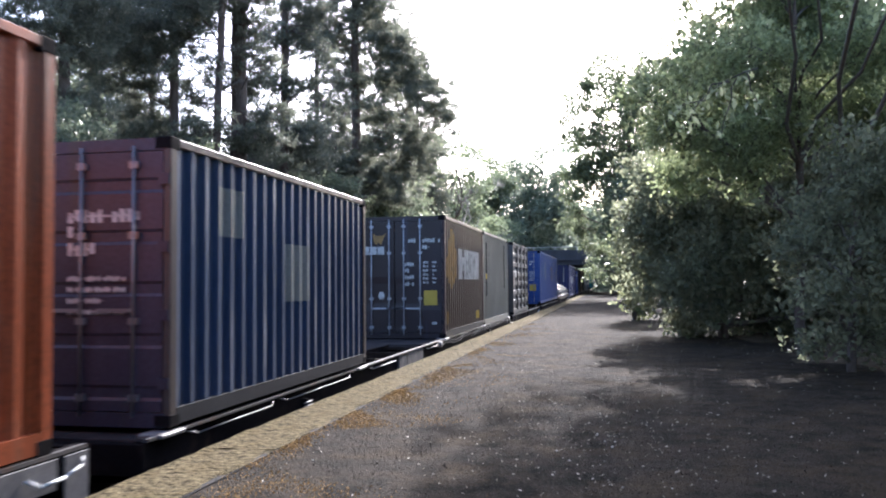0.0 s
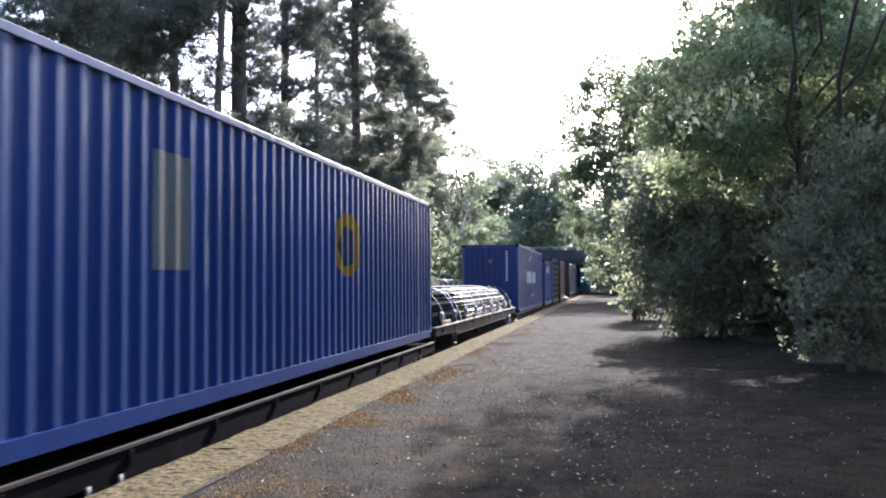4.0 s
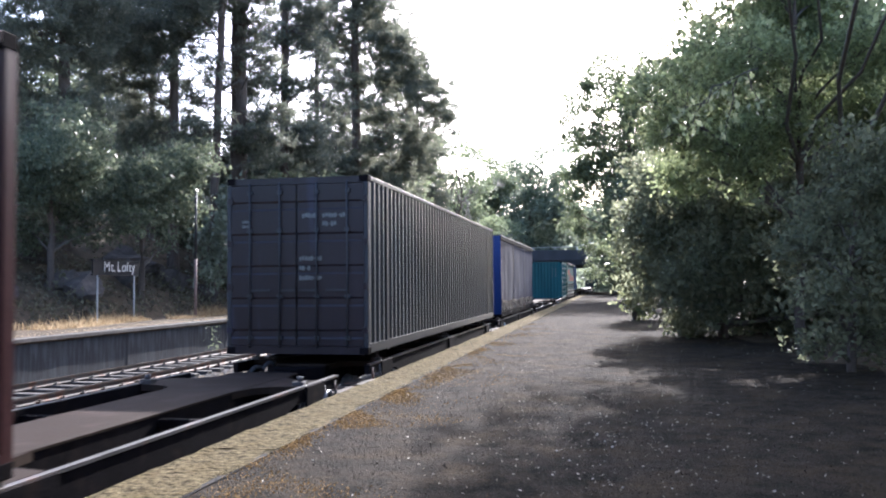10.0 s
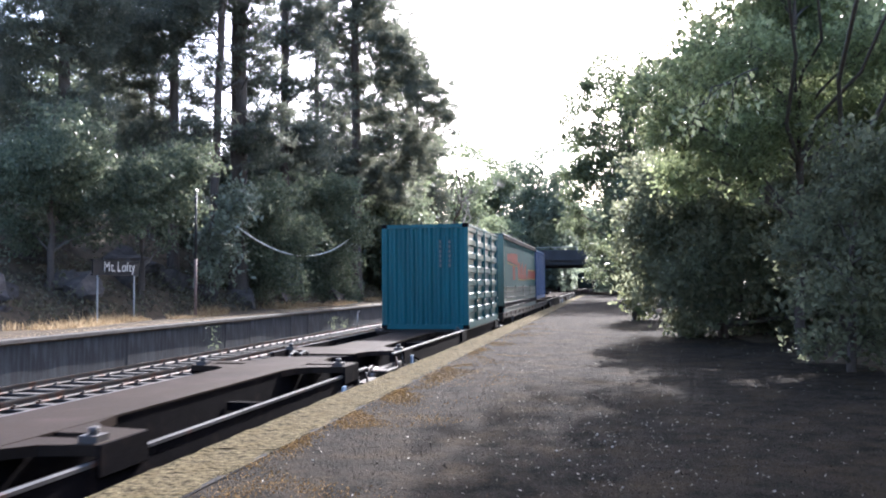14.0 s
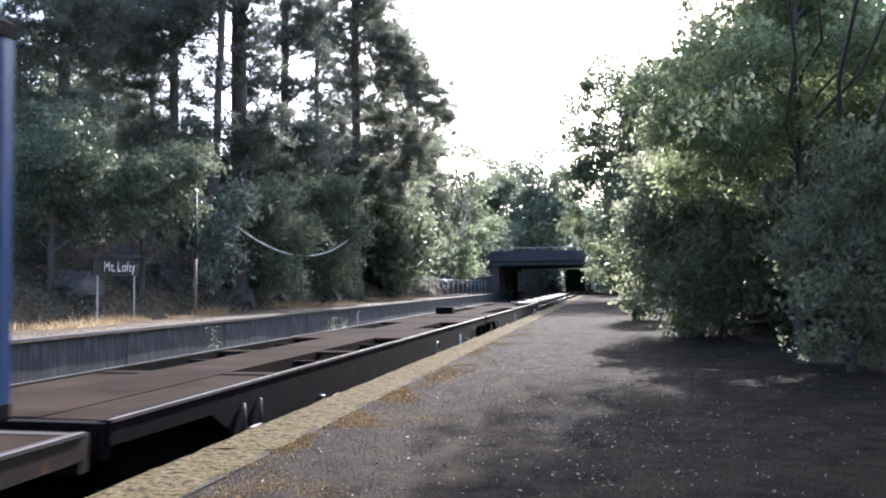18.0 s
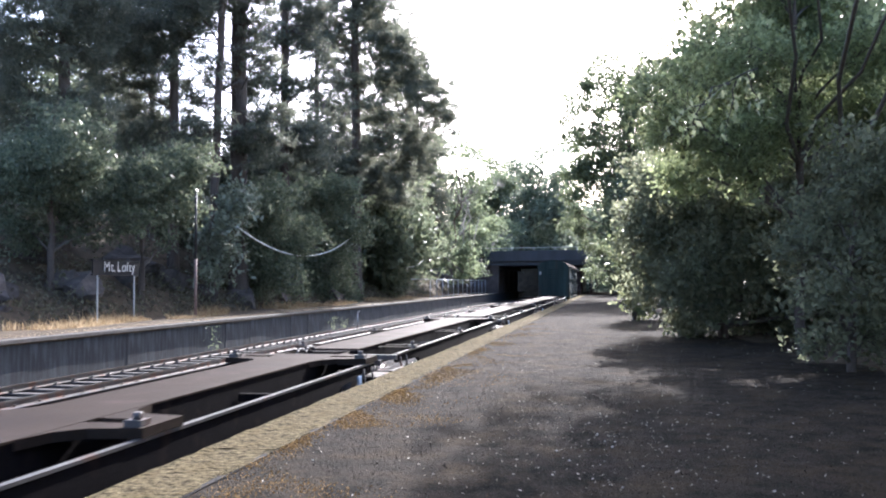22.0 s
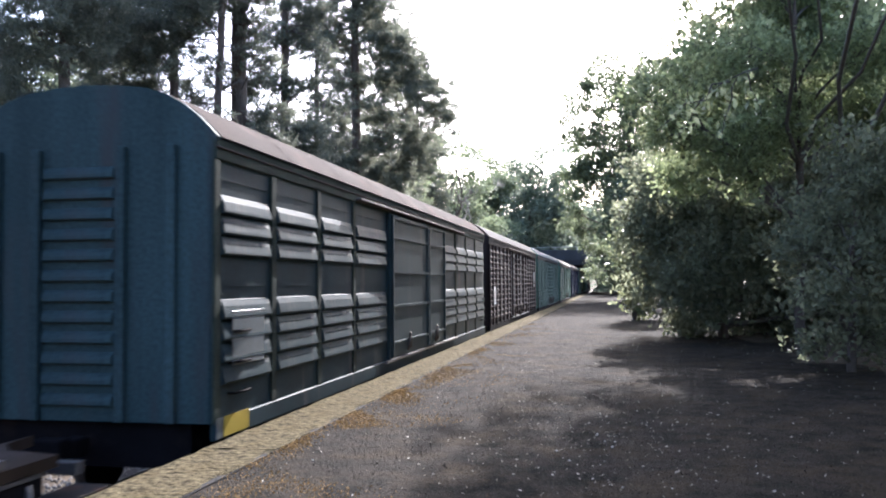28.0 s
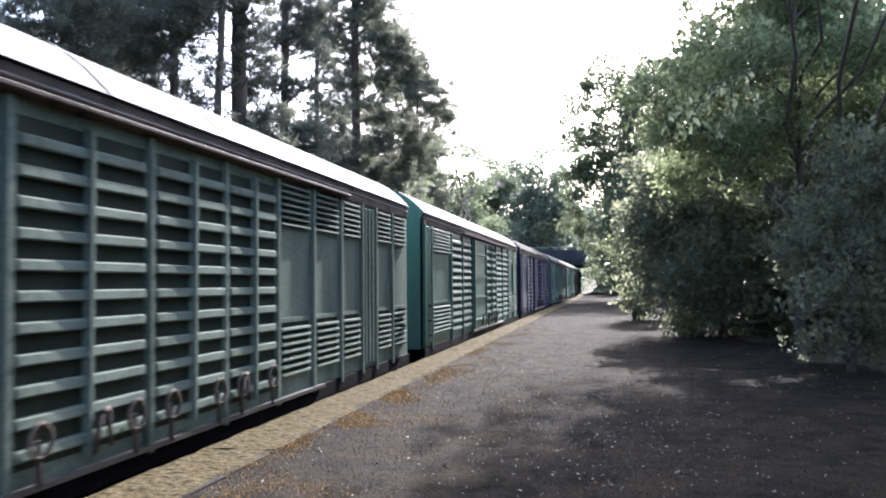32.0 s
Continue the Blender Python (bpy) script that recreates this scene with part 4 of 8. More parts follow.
def build_far_woods():
    """Woods on both sides of the line beyond the bridge, and on the hill where the line ends from view."""
    rng = np.random.default_rng(77)
    cs = []
    for y0, y1, n, side in ((128, 300, 200, -1), (128, 300, 220, 1), (300, 468, 120, -1), (300, 468, 120, 1)):
        y = rng.uniform(y0, y1, n)
        x = -8.5 + side * (8.2 + rng.gamma(1.5, 5.0, n))
        z = rng.uniform(-1.0, 7.5 if side > 0 else 8.5, n) + 0.05 * np.abs(x + 8.5)
        cs.append(np.stack([x, y, z, np.full(n, 1.6)], 1))
    for x0, x1, n in ((-40, -8.2, 330), (-2.4, 30, 260)):
        cs.append(np.stack([rng.uniform(x0, x1, n), rng.uniform(244, 330, n), rng.uniform(-1, 11, n), np.full(n, 1.9)], 1))
    n = 300
    y = rng.uniform(130, 200, n)
    cs.append(np.stack([rng.uniform(-42, -8.4, n), y, np.minimum(-1 + (y - 127) * 0.95, 5.5) + rng.uniform(0, 7, n), np.full(n, 1.5)], 1))
    n = 640
    cs.append(np.stack([rng.uniform(-10.2, -8.0, n), rng.uniform(129, 240, n), rng.uniform(-0.8, 6.5, n), np.full(n, 0.75)], 1))
    n = 260
    cs.append(np.stack([rng.uniform(-1.9, 5, n), rng.uniform(125, 250, n), rng.uniform(-0.5, 4.5, n), np.full(n, 0.75)], 1))
    n = 190
    cs.append(np.stack([rng.uniform(-14, 3, n), rng.uniform(128, 172, n), rng.uniform(6.4, 13.5, n), np.full(n, 1.3)], 1))
    n = 420
    y = rng.uniform(478, 500, n)
    x = rng.uniform(-90, 60, n)
    cs.append(np.stack([x, y, (y - 478) * 1.2 + rng.uniform(0, 5, n), np.full(n, 3.0)], 1))
    cs = np.concatenate(cs)
    k = 75
    p = np.repeat(cs[:, :3], k, 0) + rng.normal(0, 1, (len(cs) * k, 3)) * np.repeat(cs[:, 3:], k, 0) * np.array([0.6, 0.6, 0.5])
    v, f = leaf_arrays(rng, p, 0.75, 0.42, 0.0)
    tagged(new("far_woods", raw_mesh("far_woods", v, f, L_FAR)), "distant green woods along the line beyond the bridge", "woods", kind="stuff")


def build_shade_thicket():
    """Unseen trees and shrubs that close the place behind the camera and along the back of the platform, added to block
    sky light.
    """
    rng = np.random.default_rng(91)
    cs = []
    for x0, x1, y0, y1, z1, n, r in ((-45, 32, -46, -19, 11, 330, 1.8), (5.2, 11, -14, 13, 6.5, 190, 1.1), (9, 22, 0, 40, 9, 160, 1.6)):
        x, y = rng.uniform(x0, x1, n), rng.uniform(y0, y1, n)
        if y1 > 0:
            x = np.maximum(x, 0.42 * y + 1.5)
        keep = np.abs(x + 5.05) > 3.2
        cs.append(np.stack([x, y, rng.uniform(0, 1, n) ** 1.2 * z1, np.full(n, r)], 1)[keep])
    cs = np.concatenate(cs)
    k = 95
    p = np.repeat(cs[:, :3], k, 0) + rng.normal(0, 1, (len(cs) * k, 3)) * np.repeat(cs[:, 3:], k, 0) * np.array([0.6, 0.6, 0.5])
    v, f = leaf_arrays(rng, p, 0.42, 0.24, 0.0)
    tagged(new("thicket", raw_mesh("thicket", v, f, L_THICKET)), "unseen green thicket added to block sky light", "thicket", kind="stuff")


def build_bough():
    """A thin bough with pale drooping leaves that nods over the platform."""
    rnd, rng = random.Random(12), np.random.default_rng(12)
    root = Vector((1.42, 8.5, 3.45))
    th = empty("hanging_bough", pose(*root), "thin bough with pale drooping leaves over the platform", "branch")
    twigs = [((0, 0, 0), (-0.52, 0.05, -0.28)), ((-0.25, 0.02, -0.12), (-0.95, -0.05, -0.60)), ((-0.2, 0.0, -0.10), (-0.32, 0.1, -0.62)), ((-0.5, 0.03, -0.27), (-0.74, 0.1, -0.66)), ((-0.1, 0.0, -0.04), (0.05, 0.1, -0.45))]
    c = []
    for a, b in twigs:
        V, F = [], []
        pts = limb_points(rnd, a, b, 0.05, 5, -0.06)
        tube(V, F, pts, [0.009, 0.008, 0.007, 0.006, 0.004, 0.003], 5)
        part_raw("twig", V, F, M_TWIG, th)
        for p, q in zip(pts[1:], pts[2:]):
            for k in range(7):
                e = p.lerp(q, k / 7)
                c.append((e.x + rnd.gauss(0, 0.045), e.y + rnd.gauss(0, 0.05), e.z - 0.03 + rnd.gauss(0, 0.035)))
    v, f = leaf_arrays(rng, np.array(c), 0.085, 0.036, -1.2)
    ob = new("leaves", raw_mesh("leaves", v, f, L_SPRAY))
    ob.parent = th
    return th, root


BOUGH_WAY = ((0.1, 0.41, 7.55), (0.3, 1.52, 8.5), (0.6, 3.39, 9.87), (0.8, 6.19, 11.7), (1.0, 9.93, 13.13), (1.1, 13.75, 14.21))
tree("pine_tree", "tall dark pine with a bare rough trunk on the bank", (-17.9, 38.5), (0.4, -0.8, 21.9), 0.45,
     [(-1.4, -1.6, 13.6, 1.08, 0.5), (1.6, -1.4, 11.6, 1.13, 0.6), (1.8, -0.3, 8.9, 1.23, 0.7), (1.4, -1.0, 7.5, 1.35, 1), (0.2, -1.9, 15.3, 2.41, 0.8), (0.8, -0.7, 13.5, 1.1, 0.8), (0.3, 0.9, 10.8, 1.08, 0.9), (-2.7, -0.2, 15.9, 1.7, 1), (1.2, 0.4, 15.5, 1.41, 0.6), (-0.2, -1.3, 10.9, 1.08, 0.4), (-2.0, -0.7, 10.0, 1.25, 0.45)],
     L_PINE, "needle", 14, 24, (0.397, 0.042), seed=11, group='tall pines on the bank', boughs=((BOUGH_WAY, 0.16),))
tree("pine_tree", "tall dark pine with a bare rough trunk on the bank", (-17.9, 35.5), (1.0, -0.5, 17.6), 0.21,
     [(-0.3, -1.2, 10.7, 1.14, 0.4), (-0.4, -1.6, 13.6, 1.5, 0.8), (0.0, -1.5, 7.6, 0.87, 0.7), (1.2, -0.9, 8.4, 0.75, 0.4), (-0.4, 0.6, 15.7, 1.86, 0.7), (-1.1, 0.3, 12.5, 1.05, 0.4)],
     L_PINE, "needle", 17, 24, (0.355, 0.038), seed=12, group='tall pines on the bank')
tree("pine_tree", "tall dark pine with a bare rough trunk on the bank", (-17.9, 44.6), (0.3, -0.9, 23.0), 0.27,
     [(0.3, 0.4, 14.6, 1.49, 1), (1.0, 0.5, 16.3, 1.61, 1), (-0.4, -1.6, 14.5, 1.06, 0.7), (0.2, -1.0, 11.8, 1.25, 0.7), (1.2, 0.3, 8.8, 1.92, 1), (-1.2, -0.0, 12.8, 1.13, 0.5), (1.5, 0.9, 11.9, 1.3, 0.5), (-0.8, 0.7, 7.7, 1.78, 1), (-1.1, -1.7, 7.0, 1.54, 1), (-0.0, -0.4, 18.4, 2.55, 0.7), (2.0, 0.4, 14.0, 0.96, 0.4)],
     L_PINE, "needle", 16, 24, (0.369, 0.039), seed=13, group='tall pines on the bank')
tree("pine_tree", "tall dark pine with a bare rough trunk on the bank", (-17.9, 58.1), (0.3, -1.2, 30.0), 0.37,
     [(1.0, -0.6, 19.9, 2.43, 0.9), (2.8, -1.1, 18.0, 2.19, 0.9), (3.0, -0.1, 16.2, 2.43, 1.1), (5.4, -0.7, 14.1, 1.91, 1.1), (-1.4, 0.4, 17.4, 2.28, 0.8), (-2.5, -0.2, 19.9, 1.86, 0.7), (-0.1, -0.5, 15.1, 1.83, 0.8), (2.6, -0.5, 11.5, 2.21, 0.9), (4.8, 1.8, 11.2, 1.86, 0.8), (0.4, -0.1, 9.6, 2.44, 0.9), (-2.1, 0.3, 12.2, 1.86, 0.7), (2.2, 1.2, 8.1, 2.27, 1), (6.3, 0.8, 12.8, 1.14, 0.8), (0.8, -1.1, 23.5, 3.63, 0.9), (4.5, 0.5, 16.7, 1.22, 0.7), (-1.3, -1.3, 19.9, 2.02, 0.5), (1.6, -1.2, 13.2, 1.59, 0.6), (-1.0, -1.1, 8.9, 2.01, 0.9), (3.8, 1.4, 9.5, 1.65, 0.8), (-2.1, -2.5, 18.3, 1.59, 0.4)],
     L_PINE, "needle", 14, 24, (0.4, 0.042), seed=14, group='tall pines on the bank')
tree("pine_tree", "tall dark pine with a bare rough trunk on the bank", (-20.4, 36.7), (0.4, -0.7, 17.2), 0.25,
     [(-0.5, -2.0, 10.9, 1.81, 1.2), (-3.3, -0.8, 12.2, 2.17, 1.3), (0.9, -1.0, 11.6, 1.06, 0.8), (-0.8, -0.4, 8.5, 1.21, 0.7), (0.9, -0.2, 5.8, 1.07, 0.9), (-1.3, -1.0, 6.4, 1.59, 1), (-0.7, 0.8, 14.5, 2.23, 1.2), (-2.1, -1.8, 9.2, 1.83, 0.9), (-0.4, -0.8, 9.9, 1.2, 0.9)],
     L_PINE, "needle", 19, 24, (0.34, 0.036), seed=15, group='tall pines on the bank')
tree("pine_tree", "tall dark pine with a bare rough trunk on the bank", (-21.7, 30.4), (0.3, -0.6, 15.9), 0.26,
     [(-0.4, -1.4, 8.8, 2.11, 0.8), (0.6, 0.1, 8.7, 1.61, 0.8), (-1.2, -1.2, 5.7, 1.79, 0.9), (1.3, -0.5, 5.5, 1.35, 0.7), (-3.7, -0.4, 8.1, 2.33, 0.8), (-0.6, -1.2, 11.4, 2.69, 0.6), (1.7, 0.0, 10.7, 2.06, 0.6)],
     L_PINE, "needle", 19, 24, (0.34, 0.036), seed=16, group='tall pines on the bank')
tree("pine_tree", "tall dark pine with a bare rough trunk on the bank", (-23.6, 40.2), (0.4, -0.6, 14.9), 0.18,
     [(-1.5, 0.5, 6.9, 1.52, 0.8), (0.7, -1.7, 11.5, 1.72, 1), (1.4, -1.4, 5.5, 1.14, 0.8), (-0.9, -1.5, 9.6, 1.74, 1)],
     L_PINE, "needle", 19, 24, (0.34, 0.036), seed=17, group='tall pines on the bank')
tree("pine_tree", "tall dark pine with a bare rough trunk on the bank", (-17.9, 76.7), (0.4, -0.6, 17.7), 0.23,
     [(-0.1, 0.4, 11.5, 2.4, 0.9), (1.8, 0.4, 9.0, 2.01, 0.8), (-1.0, -1.3, 8.2, 2.35, 1), (0.7, -0.6, 6.6, 2.62, 0.9), (-1.4, -1.7, 11.8, 1.82, 0.8)],
     L_PINE, "needle", 14, 24, (0.402, 0.043), seed=18, group='tall pines on the bank')
tree("pine_tree", "tall dark pine standing among others on the bank", (-21.0, 58.2), (0.3, -0.6, 19.0), 0.22,
     [(-0.5, -17.6, 6.3, 0.95, 0.7), (-0.4, -14.1, 5.4, 1.28, 1), (-0.1, -9.6, 7.9, 1.05, 0.7), (-0.7, -6.4, 5.9, 1.56, 1), (-0.7, -0.3, 10.1, 1.24, 0.7), (-0.3, 0.3, 7.6, 1.83, 1), (-0.5, 8.3, 6.9, 2.06, 1), (-0.7, 13.7, 11.5, 1.71, 0.8), (-0.6, 17.1, 8.1, 2.31, 1), (-0.7, -9.1, 4.7, 1.41, 1), (-0.9, -2.1, 4.8, 1.6, 1), (-0.3, 5.0, 12.4, 1.16, 0.6), (-0.0, -11.6, 9.1, 0.74, 0.5), (-0.3, 4.0, 4.0, 1.75, 1), (-0.3, -18.5, 7.5, 0.7, 0.6), (-1.5, -9.2, 8.4, 1.13, 1), (-1.4, -3.0, 10.9, 1.03, 0.8), (-0.9, -6.2, 8.1, 1.27, 1), (-1.9, 0.4, 7.5, 1.42, 1), (-1.9, 9.4, 10.3, 1.62, 1), (-1.1, 11.8, 14.0, 1.38, 0.9), (-1.5, 4.3, 13.3, 0.98, 0.7), (-1.8, 21.3, 15.6, 1.56, 0.9), (-1.7, 10.5, 16.2, 0.97, 0.7), (-1.8, -6.7, 6.6, 1.26, 1), (-2.2, 6.1, 6.2, 1.64, 1), (-1.2, 15.6, 9.5, 1.76, 1), (-0.7, -15.6, 7.3, 0.62, 0.8), (-1.1, 25.2, 10.8, 1.74, 1)],
     L_PINE, "needle", 17, 24, (0.4, 0.045), seed=61, group='tall pines on the bank')
tree("pine_tree", "broad dark pine with a ragged crown on the bank", (-18.6, 76.0), (0.5, -0.8, 20.5), 0.26,
     [(0.5, -3.4, 14.9, 2.02, 1), (-0.4, 2.4, 11.9, 2.39, 1), (0.6, 7.8, 14.6, 2.08, 1), (-0.3, 14.1, 11.3, 2.48, 1), (-0.0, -5.6, 17.2, 1.67, 0.9), (0.5, 3.7, 19.7, 1.77, 0.9), (-0.2, 18.1, 20.2, 1.56, 0.8), (0.0, 23.4, 19.0, 0.96, 0.7), (-0.4, -12.8, 17.1, 1.33, 0.8), (0.6, -7.3, 21.6, 1.83, 0.9), (0.6, -14.3, 21.1, 1.57, 0.9), (-0.4, -2.2, 20.6, 1.65, 0.9), (-0.5, 6.1, 23.0, 1.14, 0.7), (-0.0, 12.2, 21.8, 0.98, 0.7), (0.0, 6.0, 7.5, 2.04, 1), (0.3, -7.2, 6.0, 1.91, 1), (-0.2, 1.5, 26.4, 0.76, 0.5), (0.1, 25.2, 21.0, 0.56, 0.7)],
     L_PINE, "needle", 11, 24, (0.42, 0.046), seed=62, group='tall pines on the bank')
tree("bank_tree", "dense dark green tree overhanging the bank", (-18.9, 25.8), (0.2, -0.2, 6.2), 0.14,
     [(-0.1, -0.3, 4.0, 1.74, 1.2), (1.2, -1.0, 4.6, 1.48, 1.2), (-1.3, 0.3, 2.4, 1.19, 1), (0.3, 1.2, 2.6, 0.97, 1), (-2.4, 0.7, 4.4, 1.63, 1.3), (0.2, 0.5, 5.5, 1.39, 1), (1.9, 1.7, 2.8, 0.73, 0.7)],
     L_DARK, "leaf", 16, 42, (0.115, 0.05), seed=21)
tree("bank_tree", "dense dark green tree overhanging the bank", (-18.1, 30.1), (0.2, -0.2, 6.1), 0.13,
     [(0.8, -1.5, 4.4, 1.48, 1.2), (1.5, -0.5, 3.6, 1.09, 1.1), (-1.0, 1.1, 3.1, 0.83, 0.8), (1.0, 0.8, 5.3, 1.25, 1), (-0.9, -0.6, 3.9, 1.1, 1.1), (0.4, 1.4, 2.2, 0.6, 0.6), (1.9, 0.5, 5.5, 1.01, 0.9)],
     L_DARK, "leaf", 16, 42, (0.115, 0.05), seed=22)
tree("glossy_shrub", "tall shrub with pale glossy leaves catching the light", (-17.9, 35.5), (0.3, -0.1, 5.2), 0.07,
     [(0.3, 0.9, 4.8, 0.95, 0.9), (1.5, -0.5, 4.4, 0.66, 0.8), (0.9, -0.9, 3.4, 0.7, 1), (0.6, -0.1, 2.4, 0.72, 1), (0.7, -1.0, 1.5, 0.5, 0.9), (1.6, -0.2, 4.8, 0.56, 0.8), (-0.5, 1.2, 2.9, 0.53, 0.8)],
     L_GLOSS, "leaf", 18, 26, (0.195, 0.08), seed=23)
tree("shrub", "dark green shrub below the pines", (-17.9, 40.4), (0.2, -0.2, 5.8), 0.1,
     [(0.2, -0.5, 1.7, 1.43, 1.1), (0.1, -1.6, 3.1, 1.25, 1), (1.9, -1.0, 0.9, 1.17, 1.1), (1.0, -1.0, 4.8, 1.69, 1.1), (1.7, 1.1, 3.2, 1.62, 1.1), (-1.0, -0.6, 0.9, 1.14, 1), (0.3, -0.6, 0.2, 1.0, 1)],
     L_DARK, "leaf", 12, 42, (0.13, 0.057), seed=24)
tree("shrub", "dark green shrub below the pines", (-17.9, 51.2), (0.3, -0.2, 7.3), 0.12,
     [(0.9, -1.1, 2.1, 1.58, 1.1), (0.6, 1.6, 0.3, 1.33, 1.1), (-0.4, -0.4, 3.7, 1.79, 1.1), (1.9, -0.7, 4.4, 1.49, 1), (-0.5, -1.7, 6.3, 2.11, 1.1), (-0.1, -1.4, 0.5, 1.4, 1.1), (1.6, -0.9, 6.5, 1.59, 1), (-2.1, 0.1, 1.6, 1.45, 1)],
     L_DARK, "leaf", 11, 42, (0.137, 0.059), seed=25)
tree("glossy_shrub", "shrub with pale glossy leaves at the platform back", (-17.9, 54.0), (-0.0, -0.1, 3.1), 0.07,
     [(0.0, -0.6, 1.2, 1.12, 0.8), (-0.7, -1.0, 2.6, 0.97, 0.7), (0.4, -0.0, 3.1, 0.91, 0.6), (-5.8, -1.6, 1.9, 0.98, 0.7), (-7.2, -0.7, 2.7, 0.84, 0.6)],
     L_GLOSS, "leaf", 13, 20, (0.191, 0.076), seed=26)
tree("shrub", "green shrub under the far pines", (-17.9, 67.3), (0.1, -0.3, 8.8), 0.12,
     [(0.4, -1.2, 4.5, 2.52, 1.1), (0.4, 0.1, 1.8, 2.14, 1.1), (-1.5, 0.3, 7.5, 2.35, 1.1), (-1.1, -0.5, 1.3, 1.58, 1.1), (2.0, 1.8, 3.7, 1.9, 1), (1.5, -0.0, 6.4, 2.09, 1), (-1.6, -1.2, 3.6, 1.84, 1)],
     L_DARK, "leaf", 12, 42, (0.134, 0.058), seed=27)
tree("deciduous_tree", "thin light green tree with open bare branches", (-15.4, 79.3), (1.2, -0.3, 13.8), 0.15,
     [(-1.0, -2.0, 14.2, 1.39, 0.45), (-0.7, 6.9, 15.7, 1.54, 0.45), (-0.1, 16.8, 16.7, 1.57, 0.5), (0.6, 25.8, 16.6, 1.43, 0.55), (-0.7, 45.3, 17.0, 1.35, 0.6), (-0.7, -1.9, 11.7, 1.49, 0.5), (-0.4, 10.2, 12.9, 1.71, 0.55), (0.8, 16.0, 12.3, 1.68, 0.6), (-0.6, 1.6, 10.0, 1.55, 0.6), (0.8, 10.0, 9.2, 1.58, 0.7), (0.6, -13.8, 9.3, 0.9, 0.5), (-0.7, 52.4, 19.4, 0.8, 0.5)],
     L_LIGHT, "leaf", 9, 20, (0.24, 0.11), seed=31, lean=0.05, twiggy=True)
tree("deciduous_tree", "bushy light green tree beside the bridge", (-15.4, 91.7), (0.2, -0.3, 8.0), 0.18,
     [(-0.8, -14.2, 6.2, 1.6, 0.9), (-0.5, -7.3, 5.1, 1.96, 1), (-0.3, 3.9, 6.8, 1.95, 1), (1.2, 9.1, 8.1, 1.64, 1), (0.2, 34.2, 9.9, 1.53, 1), (0.7, -7.7, 3.3, 1.6, 1), (-0.8, -14.5, 3.8, 1.59, 1), (0.2, 7.0, 5.3, 1.61, 1), (1.0, -28.3, 4.7, 0.96, 0.9), (0.3, 19.2, 7.2, 1.5, 1), (1.3, 30.0, 8.8, 0.98, 1), (1.1, -1.0, 2.9, 0.86, 1)],
     L_LIGHT, "leaf", 8, 22, (0.24, 0.115), seed=32)
tree("far_tree", "open light green tree beyond the road bridge", (-14.8, 131.8), (4.8, 0.3, 17.0), 0.3,
     [(-0.5, 0.4, 16.8, 1.61, 0.6), (2.2, 0.6, 15.4, 2.31, 0.9), (1.2, 1.2, 12.3, 2.68, 1), (4.9, -0.5, 11.7, 2.64, 1), (6.6, 0.7, 14.8, 2.3, 0.8), (7.8, 1.4, 10.9, 2.48, 1), (2.9, 1.4, 9.4, 2.5, 1), (7.0, -0.7, 8.5, 2.45, 1), (4.0, 0.7, 18.5, 1.78, 0.35), (6.6, 0.6, 19.2, 1.77, 0.35), (9.0, 0.2, 19.1, 1.58, 0.35), (2.6, 1.6, 19.5, 1.08, 0.3), (9.7, 0.3, 14.7, 2.28, 0.7), (-0.5, 0.0, 9.2, 1.78, 1)],
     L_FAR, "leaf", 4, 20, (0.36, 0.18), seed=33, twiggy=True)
tree("far_tree", "hazy green tree beyond the road bridge", (-20.5, 138.8), (0.4, -0.4, 11.7), 0.3,
     [(-0.0, 0.9, 9.9, 4.26, 1), (-3.5, -1.5, 7.9, 3.74, 1), (2.9, 0.5, 11.7, 3.3, 0.9)],
     L_MID, "leaf", 6, 22, (0.42, 0.2), seed=34)
tree("platform_tree", "leafy green tree leaning over the platform path", (3.1, 72.1), (-2.0, -1.1, 18.0), 0.28,
     [(-6.2, -1.0, 16.8, 1.52, 0.6), (-4.3, -1.1, 18.6, 1.79, 0.8), (-2.3, -0.1, 17.0, 2.62, 1), (-4.9, -1.4, 13.8, 2.11, 0.9), (-5.4, -1.0, 11.0, 1.61, 0.9), (-2.6, -0.4, 12.0, 2.84, 1.1), (-2.4, -1.5, 8.9, 2.04, 1.1), (-3.3, 0.4, 8.0, 1.05, 0.9), (-0.9, 1.1, 5.4, 1.24, 1.1), (0.1, -1.5, 6.4, 1.94, 1.1), (0.6, 1.2, 9.7, 2.87, 1.1), (-0.0, 1.4, 3.0, 0.72, 1), (-0.7, -0.1, 13.8, 2.84, 1.1), (0.2, -2.0, 17.6, 2.76, 1), (-6.7, -0.7, 15.9, 0.95, 0.4), (-3.4, -2.6, 19.6, 1.15, 0.5), (2.0, 1.8, 3.0, 2.01, 1.2), (2.1, 1.0, -0.4, 1.61, 1.2), (-6.3, -0.6, 8.7, 1.05, 1), (-5.9, -0.6, 11.0, 0.86, 0.8), (-5.3, -0.6, 6.2, 1.14, 1.1), (-6.7, -0.6, 6.4, 0.71, 0.9), (-4.7, -0.6, 4.4, 0.95, 1.1), (-5.3, -0.6, 13.1, 0.86, 0.7), (-4.6, -0.6, 2.5, 0.66, 1.1), (-5.4, -1.3, 8.9, 0.85, 1.1), (-4.8, -1.3, 9.9, 0.85, 1), (-5.8, -1.3, 7.5, 0.75, 1.1), (-5.1, -1.3, 11.4, 0.75, 0.9)],
     L_MID, "leaf", 5, 50, (0.175, 0.09), seed=41)
